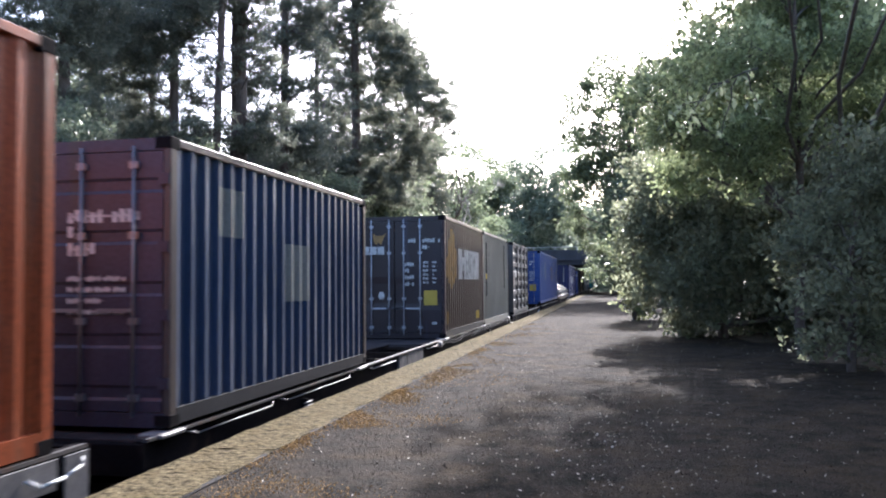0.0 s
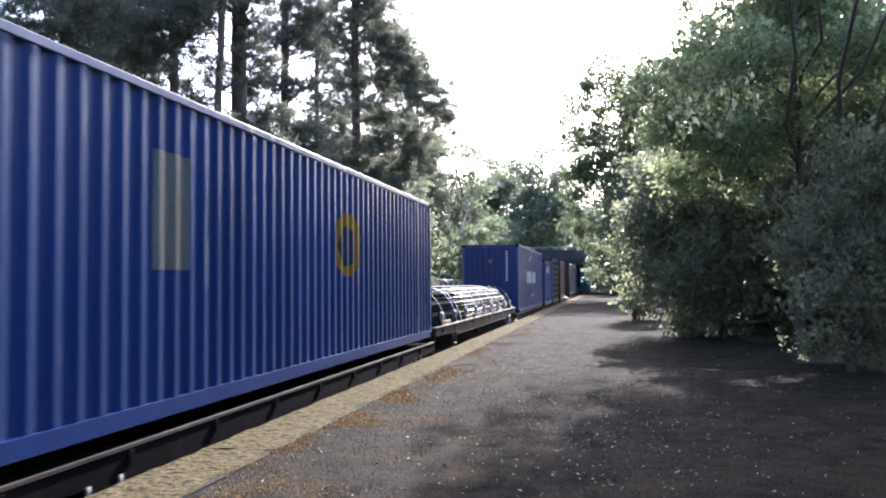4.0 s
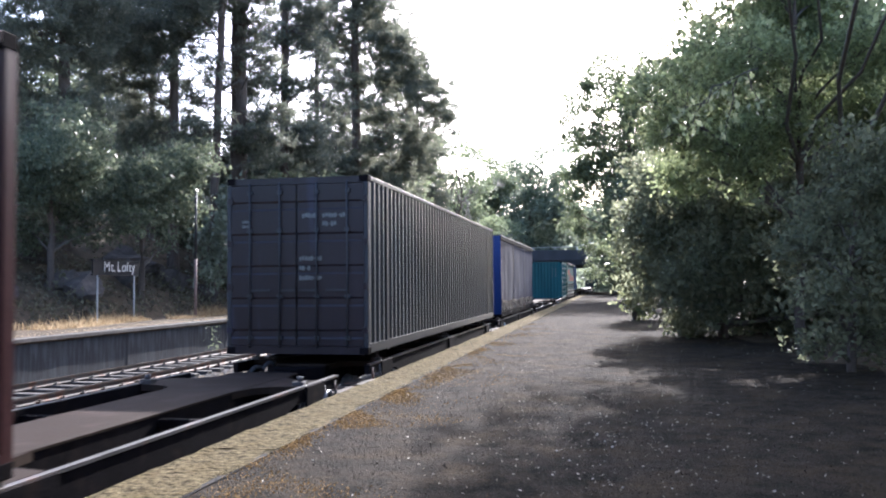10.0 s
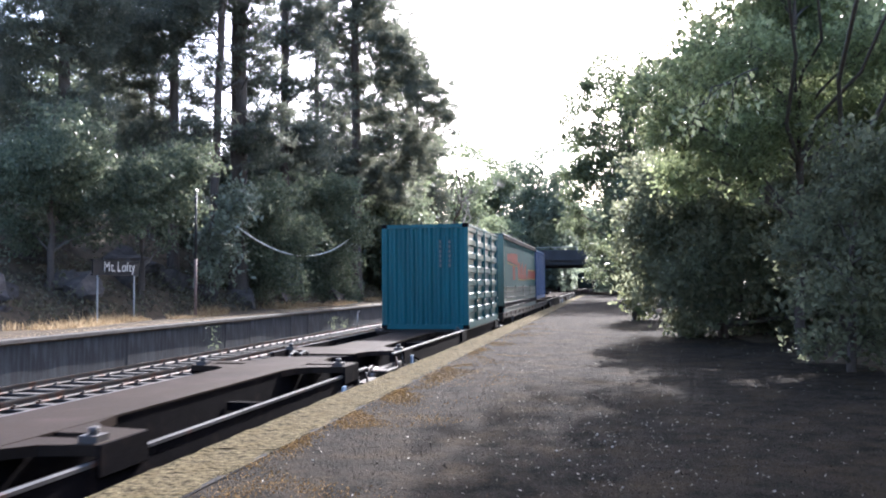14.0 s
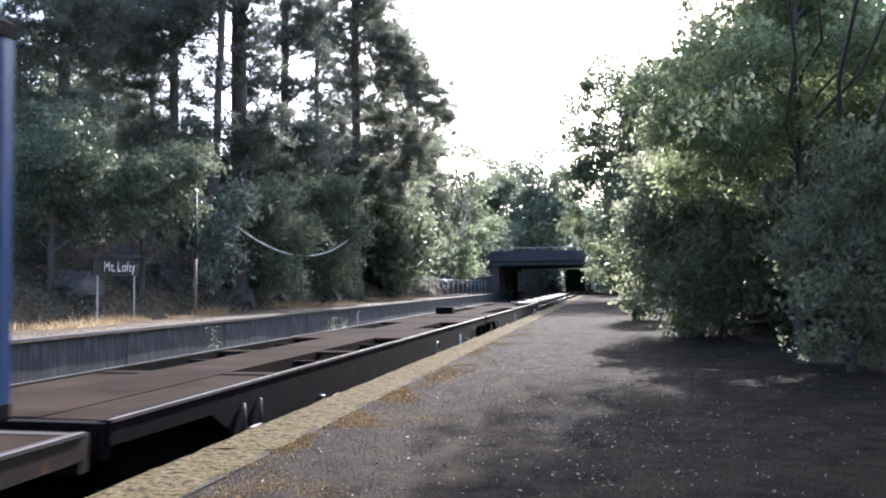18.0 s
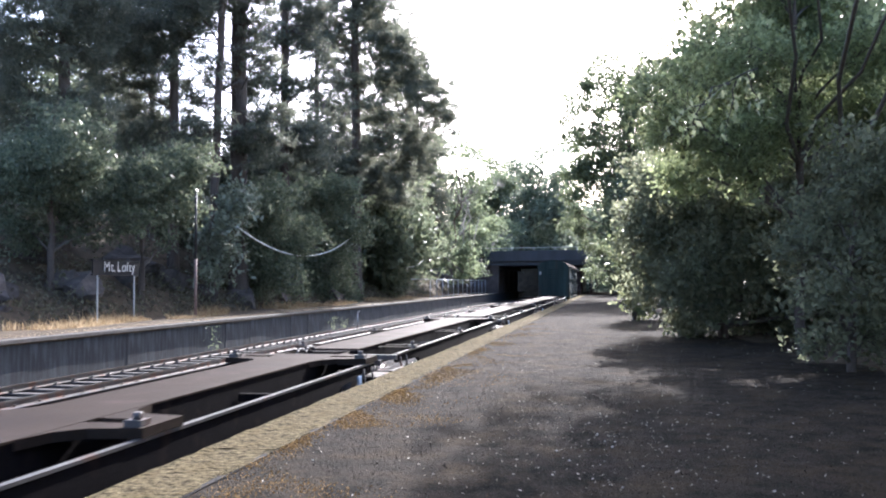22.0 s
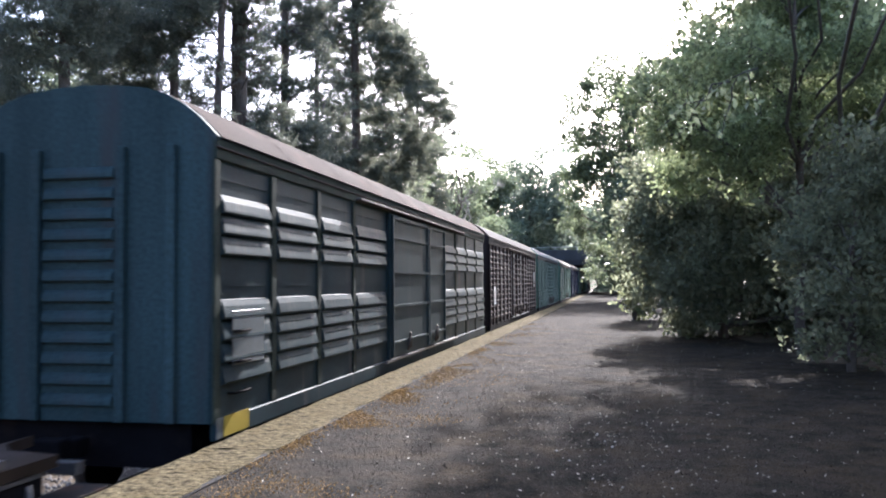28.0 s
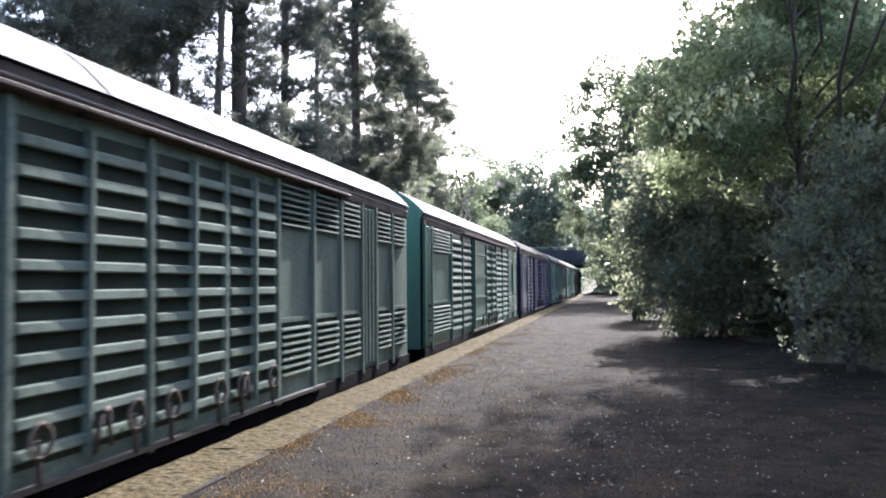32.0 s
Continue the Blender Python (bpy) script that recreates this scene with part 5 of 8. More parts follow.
tree("ivy_stump", "old stump at the path edge covered in ivy coloured as sunlit", (0.8, 31.8), (-0.0, -0.1, 3.7), 0.12,
     [(0.2, -0.3, 3.2, 0.54, 1), (0.0, -0.2, 2.0, 0.41, 1), (0.1, 0.1, 1.1, 0.31, 1.2), (0.2, 0.1, 0.6, 0.21, 1.4), (0.5, 0.1, 3.9, 0.5, 1), (-0.1, 0.2, 2.6, 0.38, 0.8), (-0.0, -0.2, 1.5, 0.27, 1)],
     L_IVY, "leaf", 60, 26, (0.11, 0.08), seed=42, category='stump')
# Last six lobes, out of view, are added to shade the foreground.
tree("overhanging_tree", "big green tree with branches hanging over the platform", (3.8, 18.1), (-0.1, -0.3, 8.9), 0.11,
     [(-3.0, -2.3, 5.0, 0.62, 0.9), (-1.9, 0.7, 6.2, 0.92, 1), (-1.3, -1.9, 5.8, 0.89, 1), (0.5, 1.0, 6.7, 1.28, 1), (1.1, -1.2, 6.1, 1.06, 1), (-1.8, 0.4, 7.1, 0.6, 0.6), (-0.2, 0.6, 7.4, 0.96, 0.9), (1.0, 1.2, 5.3, 1.22, 1), (-0.4, -0.1, 5.0, 0.98, 1.1), (-1.4, 0.7, 5.3, 0.85, 1.1), (-2.5, -1.5, 4.5, 0.59, 0.9), (1.8, 0.7, 5.0, 1.06, 1), (-1.3, -0.9, 4.1, 0.88, 1.2), (-2.2, 0.7, 4.1, 0.73, 1.2), (1.0, 0.8, 7.9, 1.31, 0.9), (-0.9, -0.5, 7.9, 1.02, 0.8), (-0.3, -6.0, 7.4, 1.3, 1), (1.5, -7.0, 7.2, 1.5, 1), (-1.5, -8.6, 7.6, 1.2, 0.8), (1.0, -10.5, 7.2, 1.5, 1), (2.6, -12.0, 6.8, 1.6, 1), (-0.8, -12.2, 7.4, 1.2, 0.7)],
     L_NEAR, "leaf", 40, 42, (0.074, 0.037), seed=43)
# Stands out of view; added to cast dappled shade on the platform.
tree("shade_tree", "tall green tree added out of view to shade the platform", (12.6, 33.1), (-1.1, -1.0, 19.5), 0.26,
     [(-10.9, -2.7, 13.9, 1.45, 0.7), (-9.2, -3.4, 13.3, 1.75, 0.9), (-7.1, -2.0, 14.5, 2.21, 0.9), (-10.9, -1.9, 16.7, 1.6, 0.7), (-9.3, -3.5, 16.4, 1.94, 0.9), (-6.4, -2.0, 17.7, 2.41, 0.9), (-4.1, -1.4, 15.9, 2.41, 0.9), (-11.0, 3.1, 15.3, 1.2, 0.5), (-10.2, -6.0, 16.2, 2.0, 0.7), (-9.5, -8.3, 11.4, 1.5, 1), (-7.4, -7.8, 11.6, 1.7, 1), (-10.6, -4.6, 13.4, 1.7, 0.9), (-8.0, -4.2, 13.4, 1.8, 1)],
     L_NEAR, "leaf", 8, 26, (0.17, 0.09), seed=53)
tree("dark_shrub", "dense thicket along the platform back, leaves toned for hazy shade", (2.7, 22.0), (0.2, -0.1, 4.0), 0.12,
     [(-1.1, -0.2, 3.7, 1.48, 1.2), (0.4, -1.4, 3.1, 1.51, 1.2), (-0.6, -1.5, 1.7, 1.18, 1.2), (1.4, 0.6, 1.8, 1.57, 1.2), (-1.4, -0.3, 1.6, 0.84, 1.2), (0.9, 1.3, 0.7, 0.89, 1.2), (-0.7, 0.2, 0.6, 0.64, 1.2), (2.1, -0.8, 4.2, 1.47, 1.2), (1.8, -0.0, 0.6, 0.69, 1.2), (3.9, 1.5, 2.7, 1.61, 1.2), (-1.5, -0.3, 2.7, 0.85, 1.2), (3.0, -0.9, 0.8, 0.79, 1.2)],
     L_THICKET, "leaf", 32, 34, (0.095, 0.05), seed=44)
tree("near_shrub", "dark green shrub at the platform back", (3.6, 14.0), (0.1, -0.0, 2.7), 0.08,
     [(0.1, 1.0, 2.5, 0.89, 1), (0.6, 1.1, 1.4, 0.84, 1), (-0.7, -1.4, 1.4, 0.47, 0.9), (0.3, 0.2, 0.7, 0.42, 1), (0.3, -0.4, 3.2, 0.85, 1), (-0.5, 0.8, 2.1, 0.46, 0.6), (-0.6, -0.7, 0.8, 0.28, 1), (0.7, -0.7, 2.2, 0.9, 1)],
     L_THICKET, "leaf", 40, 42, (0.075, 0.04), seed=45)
tree("woodland_tree", "dense green tree closing the view behind the thicket", (6.3, 31.9), (0.1, -0.3, 10.2), 0.2,
     [(-2.9, -0.9, 7.4, 2.21, 1.1), (0.7, 2.7, 9.0, 2.86, 1.1), (2.3, -2.3, 6.9, 2.4, 1.1), (-1.3, -2.7, 4.2, 2.41, 1.1), (2.6, 1.2, 3.4, 2.68, 1.1), (-2.7, 1.7, 3.5, 1.95, 1.1), (5.0, 0.9, 5.3, 2.62, 1.1), (-1.9, -1.1, 10.1, 1.79, 0.8), (1.5, 2.5, 0.9, 1.94, 1), (-3.8, 0.9, 1.8, 1.27, 1)],
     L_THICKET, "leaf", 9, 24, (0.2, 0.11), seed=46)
tree("woodland_tree", "dense dark tree closing the view on the bank", (-29.7, 45.1), (0.2, -0.5, 7.8), 0.25,
     [(0.7, -2.8, 4.0, 4.13, 1), (2.9, 2.7, 2.0, 3.86, 1), (-3.0, -2.7, 1.0, 4.2, 1), (8.5, 0.3, 0.6, 3.27, 1), (0.2, 2.0, -1.5, 3.49, 1), (7.5, 0.9, -2.3, 2.99, 1), (-5.0, 0.3, 8.3, 4.17, 0.8), (6.0, -1.0, -1.4, 2.9, 1)],
     L_DARK, "leaf", 5, 22, (0.3, 0.14), seed=47)
tree("woodland_tree", "dense dark tree closing the view on the bank", (-22.7, 62.8), (0.1, -0.3, 7.1), 0.25,
     [(-1.6, 1.7, 4.2, 4.12, 1), (4.1, -1.4, 3.4, 3.44, 1), (-2.6, -2.8, 2.6, 3.86, 1), (1.8, 0.2, 0.5, 3.1, 1), (6.4, 0.2, 1.3, 3.05, 1), (-0.1, 0.2, -0.8, 2.67, 1), (5.0, 3.4, -0.8, 2.29, 1)],
     L_DARK, "leaf", 5, 26, (0.34, 0.16), seed=48)
tree("hedge_tree", "dark trees along the platform towards the bridge", (1.5, 63.6), (-0.3, -0.3, 7.8), 0.15,
     [(0.2, 1.6, 4.1, 0.85, 1.2), (0.4, -4.0, 2.4, 0.58, 1.2), (0.5, -1.4, 1.9, 0.41, 1.2), (0.8, 0.4, 4.7, 1.67, 1.2), (1.8, 0.2, 2.0, 1.33, 1.2), (1.1, 1.7, 8.0, 2.56, 1.2), (-0.7, -0.5, 5.9, 1.41, 1.1), (2.3, -3.1, 3.9, 2.36, 1.2), (3.3, -1.7, 7.6, 2.41, 1.2), (0.9, 3.0, 1.4, 0.43, 1.2)],
     L_MID, "leaf", 9, 24, (0.26, 0.13), seed=51)
tree("hedge_tree", "dark trees along the platform towards the bridge", (1.6, 88.1), (-1.0, -0.4, 7.3), 0.16,
     [(-2.3, -1.4, 3.8, 0.91, 1.2), (-1.8, 1.2, 2.4, 0.59, 1.2), (0.2, 2.9, 4.5, 1.67, 1.2), (-2.1, 0.2, 5.7, 0.93, 1.1), (0.5, 1.2, 2.1, 1.75, 1.2)],
     L_MID, "leaf", 7, 24, (0.32, 0.16), seed=52)
build_rocks()
build_far_woods()
build_shade_thicket()
build_grass()
build_litter()
BOUGH = build_bough()


# ---- the train ----
W = 1.22  # half a container's width


def corr(y, y0, pitch=0.278, depth=0.044):
    """Depth of the pressed side sheet below its outer face at y."""
    k = ((y - y0) % pitch) / pitch
    if k < 0.27:
        return 0.0
    if k < 0.5:
        return depth * (k - 0.27) / 0.23
    if k < 0.77:
        return depth
    return depth * (1 - (k - 0.77) / 0.23)


def knots(y0, y1, pitch=0.278):
    out, k = [], 0
    while True:
        for s in (0.0, 0.27, 0.5, 0.77):
            y = y0 + (k + s) * pitch
            if y >= y1:
                return out + [y1]
            out.append(y)
        k += 1


def sheet(bm, ys, zs, side, x, depth_at):
    cols = [[bm.verts.new((side * (x - depth_at(y)), y, z)) for z in zs] for y in ys]
    for a, b in zip(cols, cols[1:]):
        for i in range(len(zs) - 1):
            q = (a[i], b[i], b[i + 1], a[i + 1])
            f = bm.faces.new(q if side > 0 else q[::-1])
            # Outer flats take slot 1, the pale glare colour where one is given.
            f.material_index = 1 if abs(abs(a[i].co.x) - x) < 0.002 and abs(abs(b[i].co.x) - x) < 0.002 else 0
    return bm


def decal(name, th, mtl, y0, y1, lo, hi, x=W - 0.012, c0=0.1, label="", flat=False, pitch=0.278):
    """Print on the pressed side, following its folds; lo and hi give its lower and upper edge."""
    ys = sorted({y0, y1, *[k for k in knots(c0, 20, pitch) if y0 < k < y1]})
    n = max(2, int((y1 - y0) / 0.12))
    ys = sorted(set(ys) | {y0 + (y1 - y0) * i / n for i in range(n + 1)})
    bm = bmesh.new()
    a = [(bm.verts.new((x + 0.004 - (0 if flat else corr(y, c0, pitch)), y, lo(y))), bm.verts.new((x + 0.004 - (0 if flat else corr(y, c0, pitch)), y, hi(y)))) for y in ys]
    for p, q in zip(a, a[1:]):
        bm.faces.new((p[0], q[0], q[1], p[1]))
    ob = part(name, bm, mtl, th, label)
    return ob


def block(th, mtl, y0, y1, z0, z1, **k):
    return decal("print", th, mtl, y0, y1, lambda y: z0, lambda y: z1, **k)


def plate(th, mtl, x0, x1, z0, z1, y=-0.004, label=""):
    """A small plate or print on the end that faces the platform's near end."""
    return part("placard", boxes((x0, x1, y - 0.004, y, z0, z1)), mtl, th, label)


CAST = None


def container(u, L, H, z, col, label, end="door", rods=M_ROD, side="corr", post40=False, edge=None, ridge=None, rail=None, front=None, handle_z=0.88, rod_x=None, bands=5):
    global CAST
    edge = edge or col
    front = front or col
    th = empty("shipping_container", pose(0, 0, 0), label, "container")
    on_train(th, u, z)
    p, t = 0.07, 0.06
    # corner posts, rails
    posts = [inset_y for inset_y in ((0.0, p + 0.05), (L - p - 0.05, L))]
    for y0, y1 in posts:
        for s in (-1, 1):
            part("corner_post", bevelled(boxes((s * W - (p if s > 0 else 0), s * W + (p if s < 0 else 0), y0, y1, 0.1, H - 0.1)), 0.008), edge, th)
    if post40:
        for y in ((L - 12.19) / 2, L - (L - 12.19) / 2):
            for s in (-1, 1):
                part("intermediate_post", boxes((s * W - (p if s > 0 else 0), s * W + (p if s < 0 else 0), y - 0.08, y + 0.08, 0.0, H)), col, th)
    for s in (-1, 1):
        part("top_rail", bevelled(boxes((s * W - 0.035 - 0.03 * (s > 0) + 0.035 * (s < 0), s * W + 0.03 * (s < 0) + 0.0, 0.12, L - 0.12, H - 0.08, H - 0.006)), 0.006), edge, th)
        part("bottom_rail", boxes((s * W - (0.055 if s > 0 else 0), s * W + (0.055 if s < 0 else 0), 0.12, L - 0.12, 0.02, 0.165)), rail or col, th)
    if CAST is None:
        CAST = mesh_of("corner_casting", bevelled(boxes((-0.081, 0.081, -0.089, 0.089, -0.059, 0.059)), 0.012), M_FRAME)
    for x in (-1, 1):
        for y in (0.083, L - 0.083):
            for zz in (0.059, H - 0.055):
                piece("corner_casting", CAST, th, pose(x * (W - 0.078), y, zz))
    # sides
    for s in (-1, 1):
        if side == "corr":
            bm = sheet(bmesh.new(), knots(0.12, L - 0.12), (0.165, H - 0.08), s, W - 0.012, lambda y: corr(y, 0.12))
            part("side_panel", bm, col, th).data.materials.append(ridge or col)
        elif side == "flat":
            part("side_panel", boxes((s * W - 0.03, s * W + 0.0, 0.12, L - 0.12, 0.165, H - 0.08)) if s > 0 else boxes((-W, -W + 0.03, 0.12, L - 0.12, 0.165, H - 0.08)), col, th)
        else:
            if s < 0:
                part("side_panel", boxes((-W, -W + 0.05, 0.12, L - 0.12, 0.165, H - 0.08)), col, th)
            else:
                side_doors(th, L, H, col)
    # roof, floor
    bm = bmesh.new()
    ys = knots(0.12, L - 0.12, 0.209)
    rows = [[bm.verts.new((x, y, H - 0.02 - 0.5 * corr(y, 0.12, 0.209))) for x in (-W + 0.05, W - 0.05)] for y in ys]
    for a, b in zip(rows, rows[1:]):
        bm.faces.new((a[0], a[1], b[1], b[0]))
    part("roof_panel", bm, col, th)
    part("underframe", boxes((-W + 0.06, W - 0.06, 0.1, L - 0.1, 0.05, 0.16)), M_FRAME, th, "dark floor frame")
    # far end, pressed
    part("end_panel", boxes((-W + 0.07, W - 0.07, L - 0.05, L - 0.02, 0.1, H - 0.08)), col, th)
    part("header", boxes((-W + 0.07, W - 0.07, 0.0, 0.09, H - 0.12, H - 0.01)), front, th)
    part("door_sill", boxes((-W + 0.07, W - 0.07, 0.0, 0.09, 0.0, 0.13)), front, th)
    z0, z1 = 0.14, H - 0.13
    if end == "door":
        for s in (-1, 1):
            x0, x1 = (0.012, W - 0.075) if s > 0 else (-W + 0.075, -0.012)
            d = part("door", bmesh_panel(x0, x1, z0, z1, bands), front, th)
            part("gasket", boxes((x0 - 0.006, x1 + 0.006, 0.025, 0.035, z0 - 0.006, z1 + 0.006)), M_SEALSHADE, d, "black rubber door seal")
            for x in [v for v in rod_x if v * s > 0] if rod_x else [x0 + (x1 - x0) * fx for fx in (0.30, 0.76)]:
                bm = rod(bmesh.new(), (x, -0.03, z0 - 0.05), (x, -0.03, z1 + 0.05), 0.014, 8)
                for zz in (z0 + 0.12, z0 + 0.8, z1 - 0.75, z1 - 0.12):
                    box(bm, x - 0.045, x + 0.045, -0.04, 0.012, zz - 0.03, zz + 0.03)
                part("locking_rod", bm, rods, d, "pale steel locking rod")
                part("handle", boxes((min(x, x - s * 0.36), max(x, x - s * 0.36), -0.045, -0.03, z0 + handle_z, z0 + handle_z + 0.035)), rods, d)
            for k in range(4):
                zz = z0 + 0.25 + k * (z1 - z0 - 0.5) / 3
                xe = s * (W - 0.06)
                part("hinge", boxes((xe - 0.05, xe + 0.05, -0.025, 0.0, zz - 0.05, zz + 0.05)), front, d)
    else:
        bm = bmesh.new()
        xs = knots(-W + 0.07, W - 0.07, 0.25)
        cols = [[bm.verts.new((x, 0.015 + corr(x, -W + 0.07, 0.25, 0.045), zz)) for zz in (z0 - 0.02, z1 + 0.02)] for x in xs]
        for a, b in zip(cols, cols[1:]):
            bm.faces.new((a[0], b[0], b[1], a[1]))
        part("end_panel", bm, col, th)
    return th


def bmesh_panel(x0, x1, z0, z1, n):
    """A door leaf with pressed horizontal bands."""
    prof = [(0.0, z0)]
    h = (z1 - z0) / n
    for i in range(n):
        a = z0 + i * h
        prof += [(0.0, a + 0.2 * h), (0.016, a + 0.26 * h), (0.016, a + 0.44 * h), (0.0, a + 0.5 * h)]
    prof.append((0.0, z1))
    bm = bmesh.new()
    cols = [[bm.verts.new((x, y, z)) for y, z in prof] for x in (x0, x1)]
    for i in range(len(prof) - 1):
        bm.faces.new((cols[0][i], cols[1][i], cols[1][i + 1], cols[0][i + 1]))
    for x in (x0, x1):
        a = [bm.verts.new(p) for p in ((x, 0, z0), (x, 0.05, z0), (x, 0.05, z1), (x, 0, z1))]
        bm.faces.new(a)
    return bm


def side_doors(th, L, H, col):
    """A side of four folding doors with deep sunk panels, rods and hinges."""
    n = 4
    w = (L - 0.24) / n
    z0, z1 = 0.17, H - 0.09
    for i in range(n):
        y0, y1 = 0.12 + i * w + 0.012, 0.12 + (i + 1) * w - 0.012
        bm = bmesh.new()
        rows = 7
        h = (z1 - z0) / rows
        zs = []
        for k in range(rows):
            a = z0 + k * h
            zs += [(a, 0.0), (a + 0.10 * h, 0.0), (a + 0.18 * h, 0.05), (a + 0.62 * h, 0.05), (a + 0.70 * h, 0.0)]
        zs.append((z1, 0.0))
        ys = [(y0, 0), (y0 + 0.13, 0), (y0 + 0.17, 1), (y1 - 0.17, 1), (y1 - 0.13, 0), (y1, 0)]
        g = [[bm.verts.new((W - 0.01 - d * m, y, z)) for z, d in zs] for y, m in ys]
        for a, b in zip(g, g[1:]):
            for k in range(len(zs) - 1):
                bm.faces.new((a[k], b[k], b[k + 1], a[k + 1]))
        d = part("side_door", bm, col, th)
        bm = rod(bmesh.new(), (W + 0.012, y1 - 0.07, z0), (W + 0.012, y1 - 0.07, z1), 0.018, 8)
        for zz in (z0 + 0.1, z0 + 0.9, z1 - 0.9, z1 - 0.1):
            box(bm, W - 0.01, W + 0.028, y1 - 0.11, y1 - 0.03, zz - 0.03, zz + 0.03)
        part("locking_rod", bm, col, d)
        part("handle", boxes((W + 0.012, W + 0.04, y1 - 0.30, y1 - 0.05, 0.72, 0.76)), M_ROD, d, "bright door handle")
        part("joint", boxes((W - 0.05, W - 0.012, y1, y1 + 0.024, z0, z1)), M_SEALSHADE, d)


def curtain_body(u, L, H, z, fabric, endcol, label, folds, kind):
    """A curtain-sided box: rigid ends and roof, a hanging fabric side with folds, buckles and rave rails."""
    th = empty("curtain_sided_container", pose(0, 0, 0), label, "container")
    on_train(th, u, z)
    part("roof", bevelled(boxes((-W, W, 0, L, H - 0.05, H)), 0.015), M_LEAD, th, "grey sheet roof")
    for s in (-1, 1):
        part("cant_rail", bevelled(boxes((s * W - 0.03, s * W + 0.008, 0, L, H - 0.2, H - 0.045)), 0.008), M_FRAME, th, "dull metal curtain rail")
    part("end_wall", bevelled(boxes((-W, W, 0.0, 0.07, 0.1, H - 0.05)), 0.01), endcol, th)
    bars = bmesh.new()
    for i in range(6):
        x = -1.0 + i * 0.4
        box(bars, x - 0.02, x + 0.02, -0.018, 0.0, 0.15, H - 0.15)
    part("stiffener", bars, endcol, th)
    part("end_wall", bevelled(boxes((-W, W - 0.04, L - 0.07, L, 0.1, H - 0.05)), 0.01), M_FRAME, th, "dark rear frame")
    part("floor_frame", boxes((-W, W - 0.05, 0.03, L - 0.03, -0.14 if kind == "toll" else 0.0, 0.16)), M_FRAME, th)
    rng = random.Random(int(u))
    low = 0.15 if kind != "toll" else 0.72
    def wave(y, zz):
        k = (H - 0.2 - zz) / (H - 0.6)
        a = (0.004 if kind == "toll" else 0.009) * math.sin(y * folds + 1.3 * math.sin(y * 0.9)) + (0.002 if kind == "toll" else 0.004) * math.sin(y * folds * 2.3 + 0.7) + (0 if kind == "toll" else 0.016 * math.exp(-min((y % (L / 3)), L / 3 - y % (L / 3)) / 0.25) * math.sin(y * 17 + zz * 2.5))
        b = (0.01 if kind == "toll" else 0.03) * noise.noise((y * 0.55, zz * 0.8, u))
        c = 0.05 * noise.noise((y * 3.1, zz * 7.0, 2.0)) * max(0, 1 - zz / 0.75) if kind != "toll" else 0
        return -0.02 + a * (0.35 + 0.65 * k) + b + c
    bm = bmesh.new()
    ny, nz = int(L / 0.06), 26
    g = [[bm.verts.new((W + wave(0.04 + (L - 0.08) * i / ny, low + (H - 0.15 - low) * j / nz), 0.04 + (L - 0.08) * i / ny, low + (H - 0.15 - low) * j / nz)) for j in range(nz + 1)] for i in range(ny + 1)]
    for i in range(ny):
        for j in range(nz):
            f = bm.faces.new((g[i][j], g[i + 1][j], g[i + 1][j + 1], g[i][j + 1]))
            f.smooth = True
    cur = part("curtain", bm, fabric, th)
    part("far_curtain", boxes((-W, -W + 0.02, 0.05, L - 0.05, 0.2, H - 0.1)), fabric, th)
    if kind != "toll":
        bm = bmesh.new()
        g = [[bm.verts.new((W + wave(y, zz) + 0.008 + 0.02 * noise.noise((y * 4.0, zz * 9.0, 7.0)), y, zz)) for zz in (0.12, 0.20, 0.28, 0.36, 0.44, 0.50, 0.56 + 0.03 * math.sin(y * 2.0))] for y in [0.05 + (L - 0.1) * i / 220 for i in range(221)]]
        for a, b in zip(g, g[1:]):
            for j in range(6):
                bm.faces.new((a[j], b[j], b[j + 1], a[j + 1])).smooth = True
        part("skirt", bm, M_SKIRT, th, "dark crumpled lower edge of the curtain")
        for k in (1, 2):
            y = L * k / 3
            g = [(bm2y, [W + wave(bm2y, zz) + 0.014 for zz in (0.3, 1.0, 1.7, 2.4, H - 0.16)]) for bm2y in (y - 0.05, y, y + 0.05)]
            bm = bmesh.new()
            cols = [[bm.verts.new((x, yy, zz)) for x, zz in zip(xs, (0.3, 1.0, 1.7, 2.4, H - 0.16))] for yy, xs in g]
            for a, b in zip(cols, cols[1:]):
                for j in range(4):
                    bm.faces.new((a[j], b[j], b[j + 1], a[j + 1]))
            part("section_edge", bm, M_SLATE, th, "dark overlapping edge between curtain sections")
    if kind == "toll":
        for zz in (-0.06, 0.13, 0.31, 0.50, 0.69):
            part("side_gate", bevelled(boxes((W - 0.05, W - 0.01, 0.05, L - 0.05, zz - 0.105, zz + 0.085)), 0.012), M_GATE, th, "scuffed glossy green side gate")
            part("gate_rail", boxes((W - 0.012, W + 0.018, 0.05, L - 0.05, zz + 0.055, zz + 0.085)), M_SLATE, th, "dull scuffed gate rail")
    n = int(L / 0.62)
    for i in range(n) if kind != "toll" else range(0, n, 5):
        y = 0.35 + i * (L - 0.6) / (n - 1)
        b = bmesh.new()
        box(b, W + 0.02, W + 0.034, y - 0.02, y + 0.02, 0.05 if kind != "toll" else low - 0.35, low + (0.3 if kind != "toll" else 0.06))
        box(b, W + 0.03, W + 0.05, y - 0.03, y + 0.03, low + 0.02, low + 0.12)
        part("strap_buckle", b, M_SEALSHADE if i % 4 or kind == "toll" else M_SILL, th, "curtain strap with buckle")
